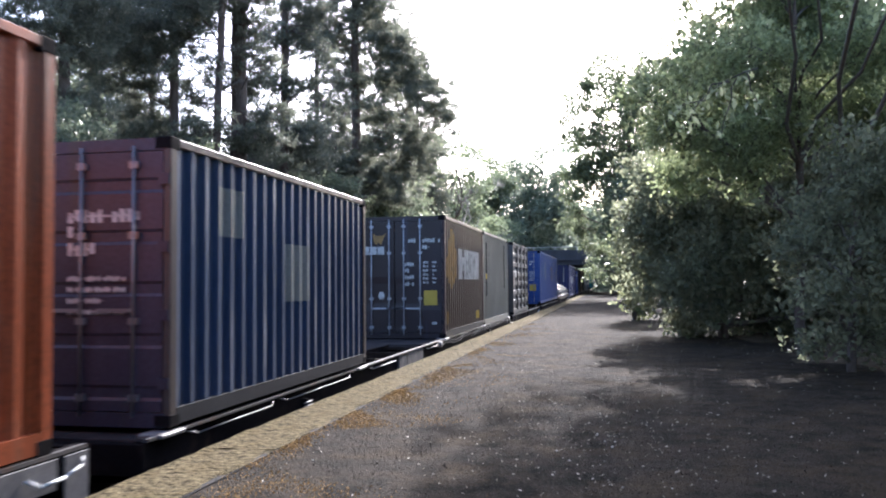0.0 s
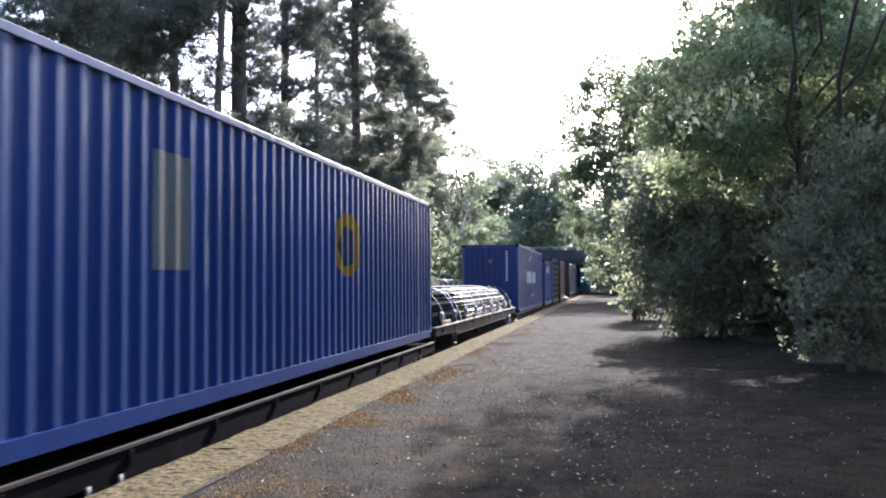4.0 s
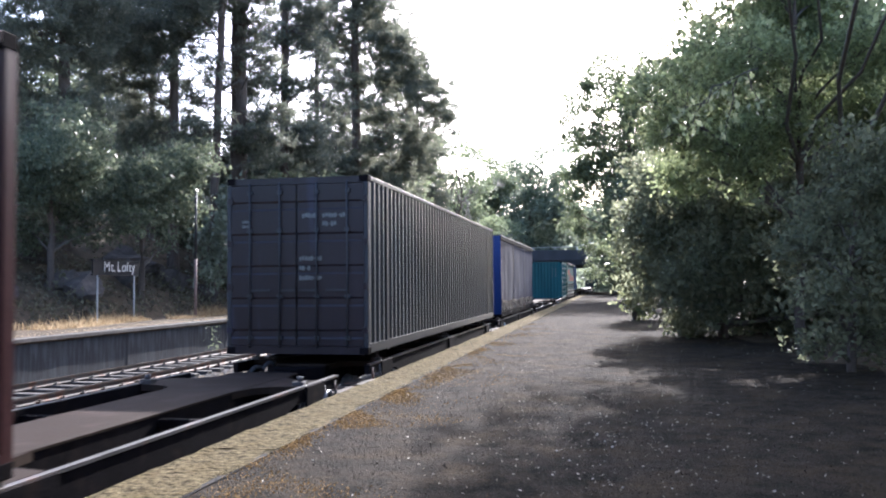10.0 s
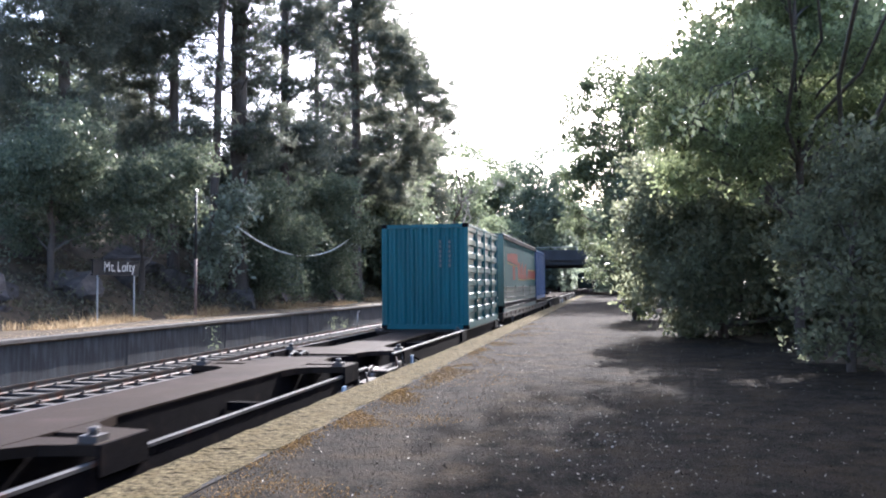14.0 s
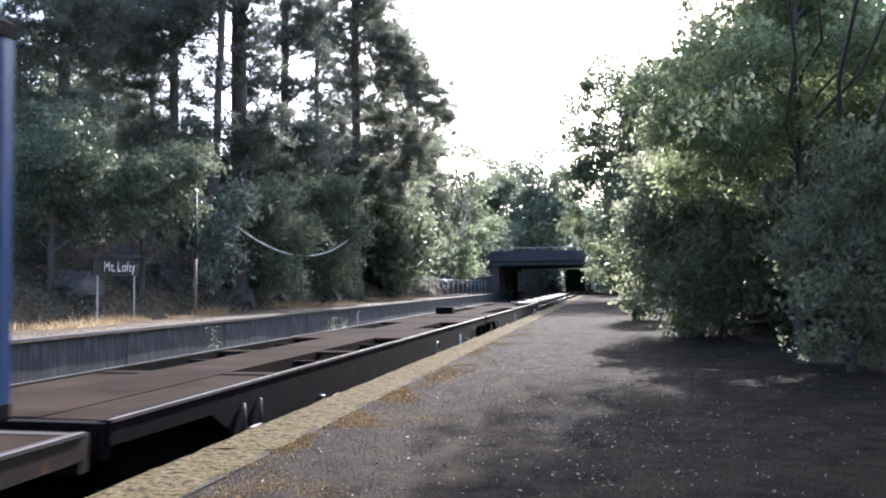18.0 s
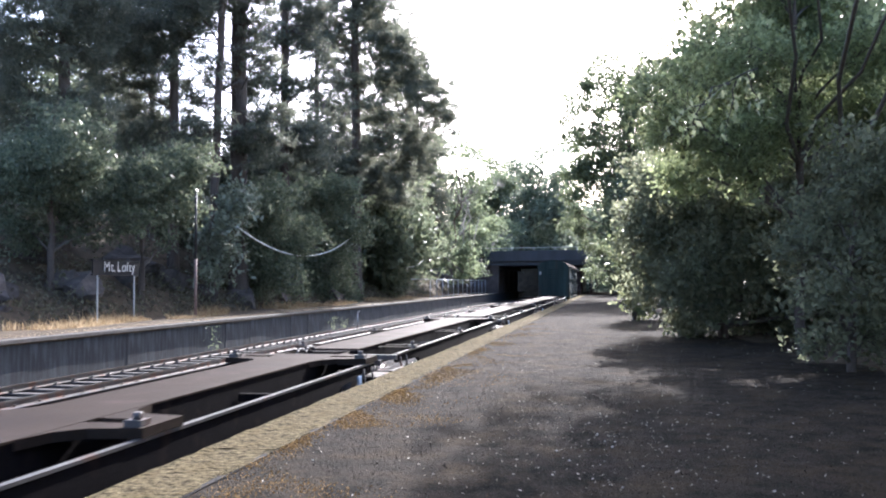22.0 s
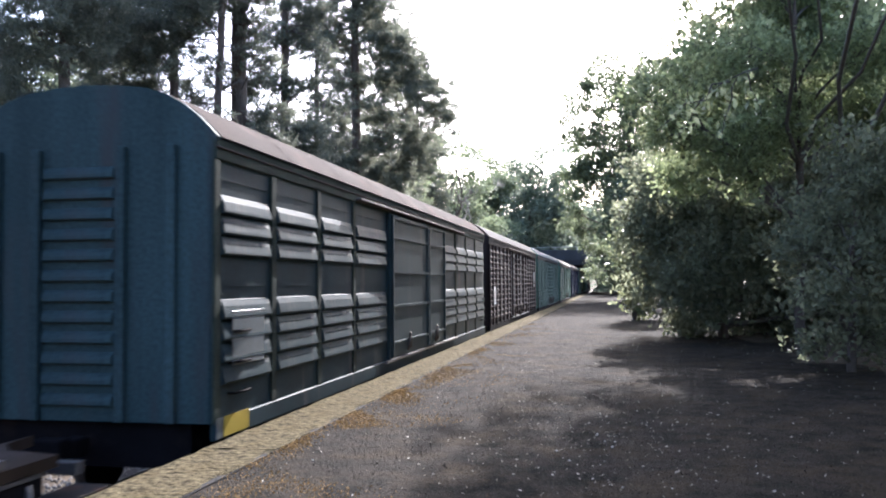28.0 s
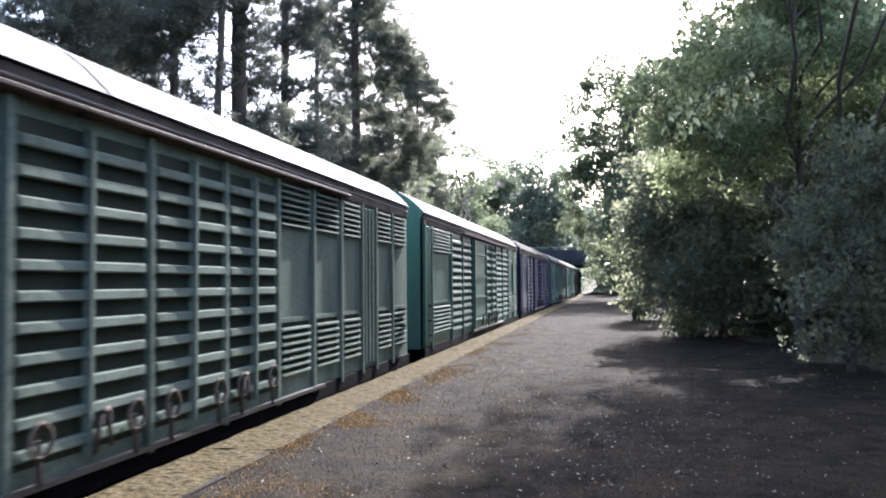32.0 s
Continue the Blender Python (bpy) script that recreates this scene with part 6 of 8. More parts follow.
    part("rave", boxes((W - 0.04, W + 0.005, 0.02, L - 0.02, 0.02, 0.2)), M_FRAME, th)
    return th, wave, low


def fabric_print(th, mtl, wave, y0, y1, lo, hi):
    bm = bmesh.new()
    n = max(2, int((y1 - y0) / 0.06))
    prev = None
    for i in range(n + 1):
        y = y0 + (y1 - y0) * i / n
        a, b = lo(y), hi(y)
        col = [bm.verts.new((W + wave(y, a + (b - a) * k / 4) + 0.006, y, a + (b - a) * k / 4)) for k in range(5)]
        if prev:
            for k in range(4):
                bm.faces.new((prev[k], col[k], col[k + 1], prev[k + 1]))
        prev = col
    return part("print", bm, mtl, th)


# ---- wagons ----
WHEEL_R = 0.42
_bogie_meshes = {}


def bogie(wagon, y):
    """A two-axle bogie below a wagon: bolster, two side frames with springs, turning wheelsets."""
    if not _bogie_meshes:
        bm = bmesh.new()
        prism(bm, [(-1.25, 0.32), (-0.95, 0.30), (-0.55, 0.12), (0.55, 0.12), (0.95, 0.30), (1.25, 0.32), (1.25, 0.52), (0.9, 0.56), (0.5, 0.68), (-0.5, 0.68), (-0.9, 0.56), (-1.25, 0.52)], "x", 0.92, 1.08)
        for yy in (-0.9, 0.9):
            box(bm, 0.98, 1.14, yy - 0.14, yy + 0.14, 0.28, 0.56)
        for yy in (-0.2, 0.0, 0.2):
            rod(bm, (1.0, yy, 0.14), (1.0, yy, 0.42), 0.075, 8)
        _bogie_meshes["frame"] = mesh_of("side_frame", bm, M_FRAME)
        bm = bmesh.new()
        box(bm, -0.95, 0.95, -0.18, 0.18, 0.38, 0.72)
        _bogie_meshes["bolster"] = mesh_of("bogie", bm, M_FRAME)
        bm = bmesh.new()
        rod(bm, (-0.95, 0, 0), (0.95, 0, 0), 0.07, 10)
        for s in (-1, 1):
            rod(bm, (s * 0.74, 0, 0), (s * 0.87, 0, 0), WHEEL_R, 28)
            rod(bm, (s * 0.71, 0, 0), (s * 0.74, 0, 0), WHEEL_R + 0.028, 28)
            rod(bm, (s * 0.87, 0, 0), (s * 0.90, 0, 0), 0.16, 14)
            for k in range(6):
                a = k * math.pi / 3
                box(bm, s * 0.885 - 0.012, s * 0.885 + 0.012, 0.26 * math.cos(a) - 0.03, 0.26 * math.cos(a) + 0.03, 0.26 * math.sin(a) - 0.03, 0.26 * math.sin(a) + 0.03)
        _bogie_meshes["wheels"] = mesh_of("wheelset", bm, M_WHEEL)
    b = piece("bogie", _bogie_meshes["bolster"], wagon, pose(0, y, RAIL_Z))
    for r in (0, 180):
        piece("side_frame", _bogie_meshes["frame"], b, pose(0, 0, 0, 0, 0, r))
    for d in (-0.9, 0.9):
        w = piece("wheelset", _bogie_meshes["wheels"], b, pose(0, d, WHEEL_R))
        WHEELSETS.append((w, d, y))
    return b


def coupler(wagon, y, s, z=-0.08):
    b = bmesh.new()
    box(b, -0.09, 0.09, min(y, y + s * 0.45), max(y, y + s * 0.45), z - 0.12, z + 0.06)
    box(b, -0.15, 0.15, min(y + s * 0.35, y + s * 0.55), max(y + s * 0.35, y + s * 0.55), z - 0.17, z + 0.11)
    part("coupler", bevelled(b, 0.015), M_FRAME, wagon, "heavy dark knuckle coupler")


def hand_wheel(wagon, x, y, z):
    b = ring(bmesh.new(), (x, y, z), (1, 0, 0), 0.21, 0.017)
    for k in range(4):
        a = k * math.pi / 2 + 0.4
        rod(b, (x, y, z), (x, y + 0.2 * math.cos(a), z + 0.2 * math.sin(a)), 0.012, 6)
    rod(b, (x - 0.2, y, z), (x + 0.03, y, z), 0.025, 8)
    part("brake_wheel", b, M_ROD, wagon, "pale spoked hand brake wheel")


def tag_plate(wagon, x, y, z):
    part("tag", boxes((x + 0.06, x + 0.085, y - 0.075, y + 0.075, z, z + 0.22)), M_TAG, wagon, "pale blue identification tag")


def bolster_half(bm, s, y, t, slot):
    """One side of a cross bolster: filleted out of the spine, with an oval slot in it."""
    a = [(0.5, y - 1.0), (0.56, y - 0.62), (0.74, y - 0.42), (1.2, y - 0.34), (1.2, y + 0.34), (0.74, y + 0.42), (0.56, y + 0.62), (0.5, y + 1.0)]
    if not slot:
        prism(bm, [(s * p[0], p[1]) for p in a], "z", t - 0.09, t - 0.004)
        return
    prism(bm, [(s * p[0], p[1]) for p in a[:4]] + [(s * 1.2, y - 0.12), (s * 1.0, y - 0.10), (s * 0.62, y - 0.10), (s * 0.5, y - 0.12)], "z", t - 0.09, t - 0.004)
    prism(bm, [(s * 0.5, y + 0.12), (s * 0.62, y + 0.10), (s * 1.0, y + 0.10), (s * 1.2, y + 0.12)] + [(s * p[0], p[1]) for p in a[4:]], "z", t - 0.09, t - 0.004)
    box(bm, min(s * 1.0, s * 1.2), max(s * 1.0, s * 1.2), y - 0.12, y + 0.12, t - 0.09, t - 0.004)


def skeletal(u0, u1, top, label, tags=(), wheel=None, drop=0.0, stand_at=None, slim=(), name="skeletal_wagon"):
    """An open container wagon: broad middle spine, thin side sills, filleted cross bolsters, bogies at both ends."""
    L = u1 - u0
    w = empty(name, pose(0, 0, 0), label, "wagon", "skeletal container wagons")
    on_train(w, u0, 0.0)
    t = top
    # Spine sides are black for the shade between spine and sill.
    part("spine", boxes((-0.49, 0.49, 0.56, L - 0.56, t - 0.40, t - 0.022)), M_FRAME, w, "box spine blackened for shade")
    part("top_plate", boxes((-0.5, 0.5, 0.55, L - 0.55, t - 0.022, t)), M_SPINE, w, "dusty pale spine plate")
    for y, d in ((0.55, -1), (L - 0.55, 1)):
        part("draw_arm", prism(bmesh.new(), [(-0.5, y), (0.5, y), (0.2, y + d * 0.42), (-0.2, y + d * 0.42)], "z", t - 0.30, t - 0.03), M_FRAME, w)
    ts = t - drop
    for s in (-1, 1):
        deep = 0.52 if slim else 0.36
        prof = [(0.75, ts - 0.16), (0.75, ts), (L - 0.75, ts), (L - 0.75, ts - 0.16), (L - 2.4, ts - 0.20), (L - 3.2, ts - deep), (3.2, ts - deep), (2.4, ts - 0.20)]
        x0, x1 = (1.10, 1.18) if s > 0 else (-1.18, -1.10)
        part("side_sill", prism(bmesh.new(), prof, "x", x0, x1), M_FRAME, w, "thin dark side sill")
        part("sill_edge", boxes(((x0 + 0.03 if s > 0 else x0 - 0.012), (x1 + 0.012 if s > 0 else x1 - 0.03), 0.75, L - 0.75, ts - 0.025, ts + 0.004)), M_SILL, w, "worn bright top flange")
    for k, y in enumerate((2.05, L / 2 - 0.05, L - 0.95) if slim else (1.75, L / 2, L - 1.75)):
        for s in (-1, 1):
            bm = bmesh.new()
            if slim and slim[k]:
                # two thin straps between spine and sill
                for d, q in ((-0.33, 0.13), (0.33, -0.02)):
                    prism(bm, [(s * 0.48, y + d + q), (s * 1.19, y + d), (s * 1.19, y + d + 0.10), (s * 0.48, y + d + q + 0.10)], "z", t - 0.085, t - 0.006 - 0.5 * drop)
                part("bolster", bm, M_SPINE, w, "pair of thin dusty cross straps")
                lock = boxes((s * 1.15 - 0.07, s * 1.15 + 0.07, y - 0.08, y + 0.08, ts, t - 0.03))
                rod(lock, (s * 1.15, y, t - 0.03), (s * 1.15, y, t + 0.04), 0.035, 8)
                part("twist_lock", lock, M_SILL, w)
                continue
            bolster_half(bm, s, y, t, k == 1 or drop > 0)
            part("bolster", bm, M_SPINE, w, "dusty filleted cross bolster")
            if not slim:
                part("bolster_end", bevelled(boxes((s * 1.2 - 0.02, s * 1.2 + 0.02, y - 0.34, y + 0.34, t - 0.26, t - 0.006)), 0.006), M_FRAME, w)
            b = boxes((s * 1.08 - 0.08, s * 1.08 + 0.08, y - 0.30, y - 0.14, t - 0.006, t + 0.05))
            rod(b, (s * 1.08, y - 0.22, t + 0.05), (s * 1.08, y - 0.22, t + 0.11), 0.04, 8)
            part("twist_lock", b, M_SILL, w)
    if slim:
        for s in (-1, 1):
            for y in (0.62, L - 0.35):
                part("end_strap", boxes((min(s * 0.3, s * 1.19), max(s * 0.3, s * 1.19), y - 0.05, y + 0.05, ts - 0.10, ts - 0.01)), M_SILL, w, "thin worn end strap")
            part("side_step", bevelled(boxes((s * 1.24 - 0.10, s * 1.24 + 0.06, L - 1.7, L - 1.1, ts - 0.36, ts - 0.33)), 0.006), M_SILL, w, "pale worn step plate")
    for y in (4.0, L - 4.4) if slim else (4.4, L - 4.4):
        for s in (-1, 1):
            part("cross_member", boxes((min(s * 0.5, s * 1.12), max(s * 0.5, s * 1.12), y - 0.05, y + 0.05, ts - 0.16, ts - 0.06)), M_FRAME, w)
    for k, (y, d) in enumerate(((0.1, 1), (L - 0.1, -1))):
        st = bmesh.new()
        bend(st, [(1.18, y + d * 0.8, ts - 0.06), (1.22, y + d * 0.8, ts - 0.36), (1.22, y + d * 1.25, ts - 0.36), (1.18, y + d * 1.25, ts - 0.06)], 0.018)
        part("step", st, M_SILL, w, "bent bar step")
        sp = bevelled(boxes((0.95, 1.25, min(y - d * 0.05, y + d * 0.75), max(y - d * 0.05, y + d * 0.75), ts - 0.28, ts - 0.24)), 0.008)
        part("foot_plate", sp, M_SILLBROWN, w, "worn brown foot plate")
        h = bmesh.new()
        pts = [(-0.35 + 0.09 * k, y + d * 0.2 + 0.3 * math.cos(a) * -d, t - 0.16 + 0.22 * math.sin(a)) for a in [math.pi * i / 8 for i in range(9)]]
        bend(h, pts, 0.028, 6)
        part("air_hose", h, M_SEALSHADE, w, "looped black air hose")
        if k == 0 or u1 in LAST_UNITS:
            bogie(w, y + d * (0.0 if u0 not in FIRST_UNITS and k == 0 else 1.7))
    b = rod(bmesh.new(), (0.3, 4.8, t - 0.45), (0.3, L - 4.8, t - 0.45), 0.03, 6)
    part("brake_pipe", b, M_SILL, w)
    b = rod(bmesh.new(), (0.52, 5.0, ts - 0.12), (1.1, 6.2, ts - 0.12), 0.02, 6)
    part("stay", b, M_SILL, w)
    tank = rod(bmesh.new(), (0.78, L * 0.58, t - 0.42), (0.78, L * 0.58 + 0.8, t - 0.42), 0.16, 12)
    part("air_tank", tank, M_FRAME, w)
    coupler(w, 0.1, -1, t - 0.2)
    for y in tags:
        tag_plate(w, 1.20, y, ts - 0.34)
    if stand_at is not None:
        b = bevelled(boxes((-0.70, -0.38, stand_at - 0.12, stand_at + 0.14, t + 0.34, t + 0.76)), 0.03)
        st = part("brake_stand", b, M_FRAME, w, "dark rusty upright brake stand")
        part("stem", boxes((-0.62, -0.46, stand_at - 0.06, stand_at + 0.06, t - 0.02, t + 0.36)), M_FRAME, st)
        part("brake_wheel", ring(bmesh.new(), (-0.54, stand_at - 0.16, t + 0.56), (0, 1, 0), 0.20, 0.02), M_FRAME, st)
    if wheel:
        hand_wheel(w, 1.30, wheel, ts - 0.34)
    return w


FIRST_UNITS = (32.6, 77.4, 152.8, 168.4, 244.3)
LAST_UNITS = (47.0, 152.7, 168.3, 184.4, 318.7)


def flat(u0, u1, top, label, sill=M_FRAME, deep=0.60, holes=True, box_at=None, wheel=None, tags=(), name="flat_wagon"):
    """A flat container wagon: deck plates with openings between, deep side sills, brackets, brake gear."""
    L = u1 - u0
    w = empty(name, pose(0, 0, 0), label, "wagon", "flat container wagons")
    on_train(w, u0, 0.0)
    t = top
    part("spine", boxes((-0.52, 0.52, 0.1, L - 0.1, t - 0.36, t - 0.004)), M_DECK, w, "dusty worn deck spine")
    n = max(5, int(L / (2.9 if deep > 0.7 else 2.0)))
    step = (L - 0.2) / n
    for i in range(n):
        y0 = 0.1 + i * step
        solid = step * (0.97 if i in (0, n - 1, n // 2) else 0.08) if holes else step * 0.98
        for s in (-1, 1):
            b = boxes((min(s * 0.52, s * 1.12), max(s * 0.52, s * 1.12), y0, y0 + solid, t - 0.06, t - 0.012 + 0.004 * (i % 2)))
            part("deck_plate", b, M_DECK, w)
            if holes and solid < step * 0.6:
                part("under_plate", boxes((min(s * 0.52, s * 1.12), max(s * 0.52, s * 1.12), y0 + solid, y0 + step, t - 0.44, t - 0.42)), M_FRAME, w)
                part("cross_bar", boxes((min(s * 0.52, s * 1.12), max(s * 0.52, s * 1.12), y0 + step * 0.7, y0 + step * 0.7 + 0.07, t - 0.16, t - 0.06)), M_FRAME, w)
    for s in (-1, 1):
        x0, x1 = (1.12, 1.22) if s > 0 else (-1.22, -1.12)
        prof = [(0.0, t - 0.2), (0.0, t), (L, t), (L, t - 0.2), (L - 1.7, t - 0.22), (L - 2.6, t - deep), (2.6, t - deep), (1.7, t - 0.22)]
        part("side_sill", prism(bmesh.new(), prof, "x", x0, x1), sill, w)
        part("sill_edge", boxes(((x1 - 0.03 if s > 0 else x0 - 0.01), (x1 + 0.01 if s > 0 else x0 + 0.03), 0.02, L - 0.02, t - 0.022, t + 0.006)), M_SILL, w, "worn bright top edge")
        part("bottom_flange", boxes((x0 - 0.03, x1 + 0.03, 2.6, L - 2.6, t - deep - 0.02, t - deep)), M_FRAME, w)
        for i in range(int(L / 1.5) if deep < 0.7 else 0):
            y = 0.8 + i * 1.5
            b = boxes((s * 1.225 - 0.016, s * 1.225 + 0.016, y - 0.03, y + 0.03, t - 0.14, t - 0.04))
            part("stake_bracket", b, sill, w)
    for y in (0.0, L):
        part("end_sill", boxes((-1.2, 1.2, y - 0.06, y + 0.06, t - 0.3, t - 0.015)), sill, w)
    for y in (1.9, L - 1.9):
        bogie(w, y)
    tank = rod(bmesh.new(), (0.8, L * 0.45, t - 0.45), (0.8, L * 0.45 + 1.1, t - 0.45), 0.18, 12)
    part("air_tank", tank, M_FRAME, w)
    for y in (L * 0.12, L * 0.87):
        b = bmesh.new()
        bend(b, [(1.24, y, t - 0.2), (1.26, y, t - 0.48), (1.26, y + 0.42, t - 0.48), (1.24, y + 0.42, t - 0.2)], 0.018)
        part("step", b, M_SILL, w, "bent bar step")
    for y, s in ((-0.02, -1), (L + 0.02, 1)):
        coupler(w, y, s)
    # Plain black box added to stand for the shade below the deck.
    part("underframe", boxes((-0.95, 0.95, 0.6, L - 0.6, -0.55, t - 0.2)), M_FRAME, w, "black box put in for the shade below the deck")
    if box_at is not None:
        b = bevelled(boxes((-0.95, -0.35, box_at - 0.1, box_at + 0.35, t - 0.01, t + 0.22)), 0.02)
        part("tool_box", b, M_FRAME, w, "dark steel box on the deck")
    if wheel is not None:
        hand_wheel(w, 1.3, wheel, t - 0.44)
    if deep > 0.7:
        # brake rigging hung below the sill
        for y in (L * 0.2, L * 0.78):
            b = rod(bmesh.new(), (1.25, y, t - 0.62), (1.25, y + 1.5, t - 0.50), 0.022, 6)
            part("brake_rod", b, M_SILL, w, "worn pale brake rod")
            part("rod_hanger", bevelled(boxes((1.2, 1.29, y + 0.75, y + 0.85, t - 0.66, t - 0.42)), 0.012), M_SILL, w)
            grid = bmesh.new()
            for k in range(5):
                rod(grid, (1.2, y - 1.4 + 0.1 * k, t - 0.62), (1.3, y - 1.4 + 0.1 * k, t - 0.62), 0.008, 5)
            for x in (1.2, 1.3):
                rod(grid, (x, y - 1.45, t - 0.62), (x, y - 0.95, t - 0.62), 0.010, 5)
            part("grid_step", grid, M_SILL, w, "open grid step")
    for y in tags:
        tag_plate(w, 1.25, y, t - 0.46)
    return w


def open_flat(u0, u1, top, bay, label):
    """A long container wagon whose empty bay is open on both sides of a narrow spine."""
    L, t = u1 - u0, top
    a, b = bay[0] - u0, bay[1] - u0
    w = empty("flat_wagon", pose(0, 0, 0), label, "wagon", "flat container wagons")
    on_train(w, u0, 0.0)
    # Sides below the plate are blackened as the open bay's shade.
    part("spine", boxes((-0.71, 0.23, 0.1, L - 0.1, t - 0.40, t - 0.05)), M_FRAME, w, "box spine blackened for shade")
    part("top_plate", boxes((-0.72, 0.24, 0.1, L - 0.1, t - 0.05, t - 0.03)), M_DUSTDECK, w, "dusty worn spine plate")
    for s in (-1, 1):
        def across(x0, x1, y0, y1, z0, z1):
            return boxes((min(s * x0, s * x1), max(s * x0, s * x1), y0, y1, z0, z1))
        edges = [0.1, 1.9, a, b, b + 2.0, b + 5.0, b + 8.0, b + 11.0, L - 0.1]
        for y0, y1 in zip(edges, edges[1:]):
            if y0 != a:
                part("deck_plate", across(0.24 if s > 0 else 0.72, 1.10, y0 + 0.01, y1 - 0.01, t - 0.09, t - 0.035), M_DUSTDECK, w)
        for k in range(4):
            y = a + (b - a) * (k + 0.72) / 4
            part("cross_bar", across(0.24 if s > 0 else 0.72, 1.10, y - 0.03, y + 0.03, t - 0.12, t - 0.06), M_SPINE, w, "dusty cross bar")
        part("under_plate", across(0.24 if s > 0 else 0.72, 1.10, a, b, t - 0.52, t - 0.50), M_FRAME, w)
        part("side_sill", across(1.10, 1.166, 0.0, L, t - 0.55, t - 0.025), M_FRAME, w, "black sill web")
        part("sill_edge", across(1.165, 1.225, 0.0, L, t - 0.025, t), M_SILL, w, "worn bright top flange")
        for y0, y1 in ((8.56, 9.15), (9.17, 10.56)):
            part("web_panel", bevelled(across(1.166, 1.215, y0, y1, t - 0.30, t - 0.03), 0.01), M_DUSTWEB, w, "dusty grey web panel")
        # pads that the containers stand on, pale with dust
        for y in (0.35, 6.1, 12.95, 18.9, 25.0):
            part("corner_pad", bevelled(across(1.02, 1.27, y - 0.2, y + 0.2, t - 0.03, t + 0.008), 0.008), M_PADDUST, w, "dusty pale corner pad")
        for y0, y1 in ((0.7, 2.7), (2.9, 5.6), (6.6, 8.3), (10.8, 12.0)):
            bm = bend(bmesh.new(), [(s * 1.2, y0, t - 0.05), (s * 1.25, y0 + 0.12, t - 0.085), (s * 1.25, y1 - 0.12, t - 0.085), (s * 1.2, y1, t - 0.05)], 0.008, 5)
            part("air_pipe", bm, M_SILL, w, "thin pale pipe below the flange")
        part("pipe_fitting", bevelled(across(1.2, 1.3, 12.0, 12.22, t - 0.14, t - 0.02), 0.02), M_PADDUST, w)
        for dz, r in ((0.0, 0.008), (-0.06, 0.005)):
            pts = [(s * 1.27, 12.2 + i * (L - 12.8) / 60, t - 0.06 + dz + (0.03 if i < 30 else 0.008) * math.tanh(3 * math.sin(i * 0.52))) for i in range(61)]
            part("air_hose", hose(bmesh.new(), pts, r), M_DUSTWEB, w, "sagging pale hose along the sill")
        for y in (3.7, 20.0):
            for k in range(3):
                part("step_bar", rod(bmesh.new(), (s * 1.26, y - 0.14, t - 0.2 - 0.045 * k), (s * 1.26, y + 0.14, t - 0.2 - 0.045 * k), 0.013, 6), M_SILL, w)
            part("step_bracket", across(1.14, 1.26, y - 0.02, y + 0.02, t - 0.32, t - 0.16), M_FRAME, w)
    for y in (0.0, L):
        part("end_sill", boxes((-1.2, 1.2, y - 0.06, y + 0.06, t - 0.3, t - 0.04)), M_FRAME, w)
    for y in (1.9, L - 1.9):
        bogie(w, y)
    for y, d in ((-0.02, -1), (L + 0.02, 1)):
        coupler(w, y, d)
    # Plain black box again fills in the shade under this wagon.
    part("underframe", boxes((-0.95, 0.95, 0.6, L - 0.6, -0.85, t - 0.53)), M_FRAME, w, "black box put in for the shade below the deck")
    return w


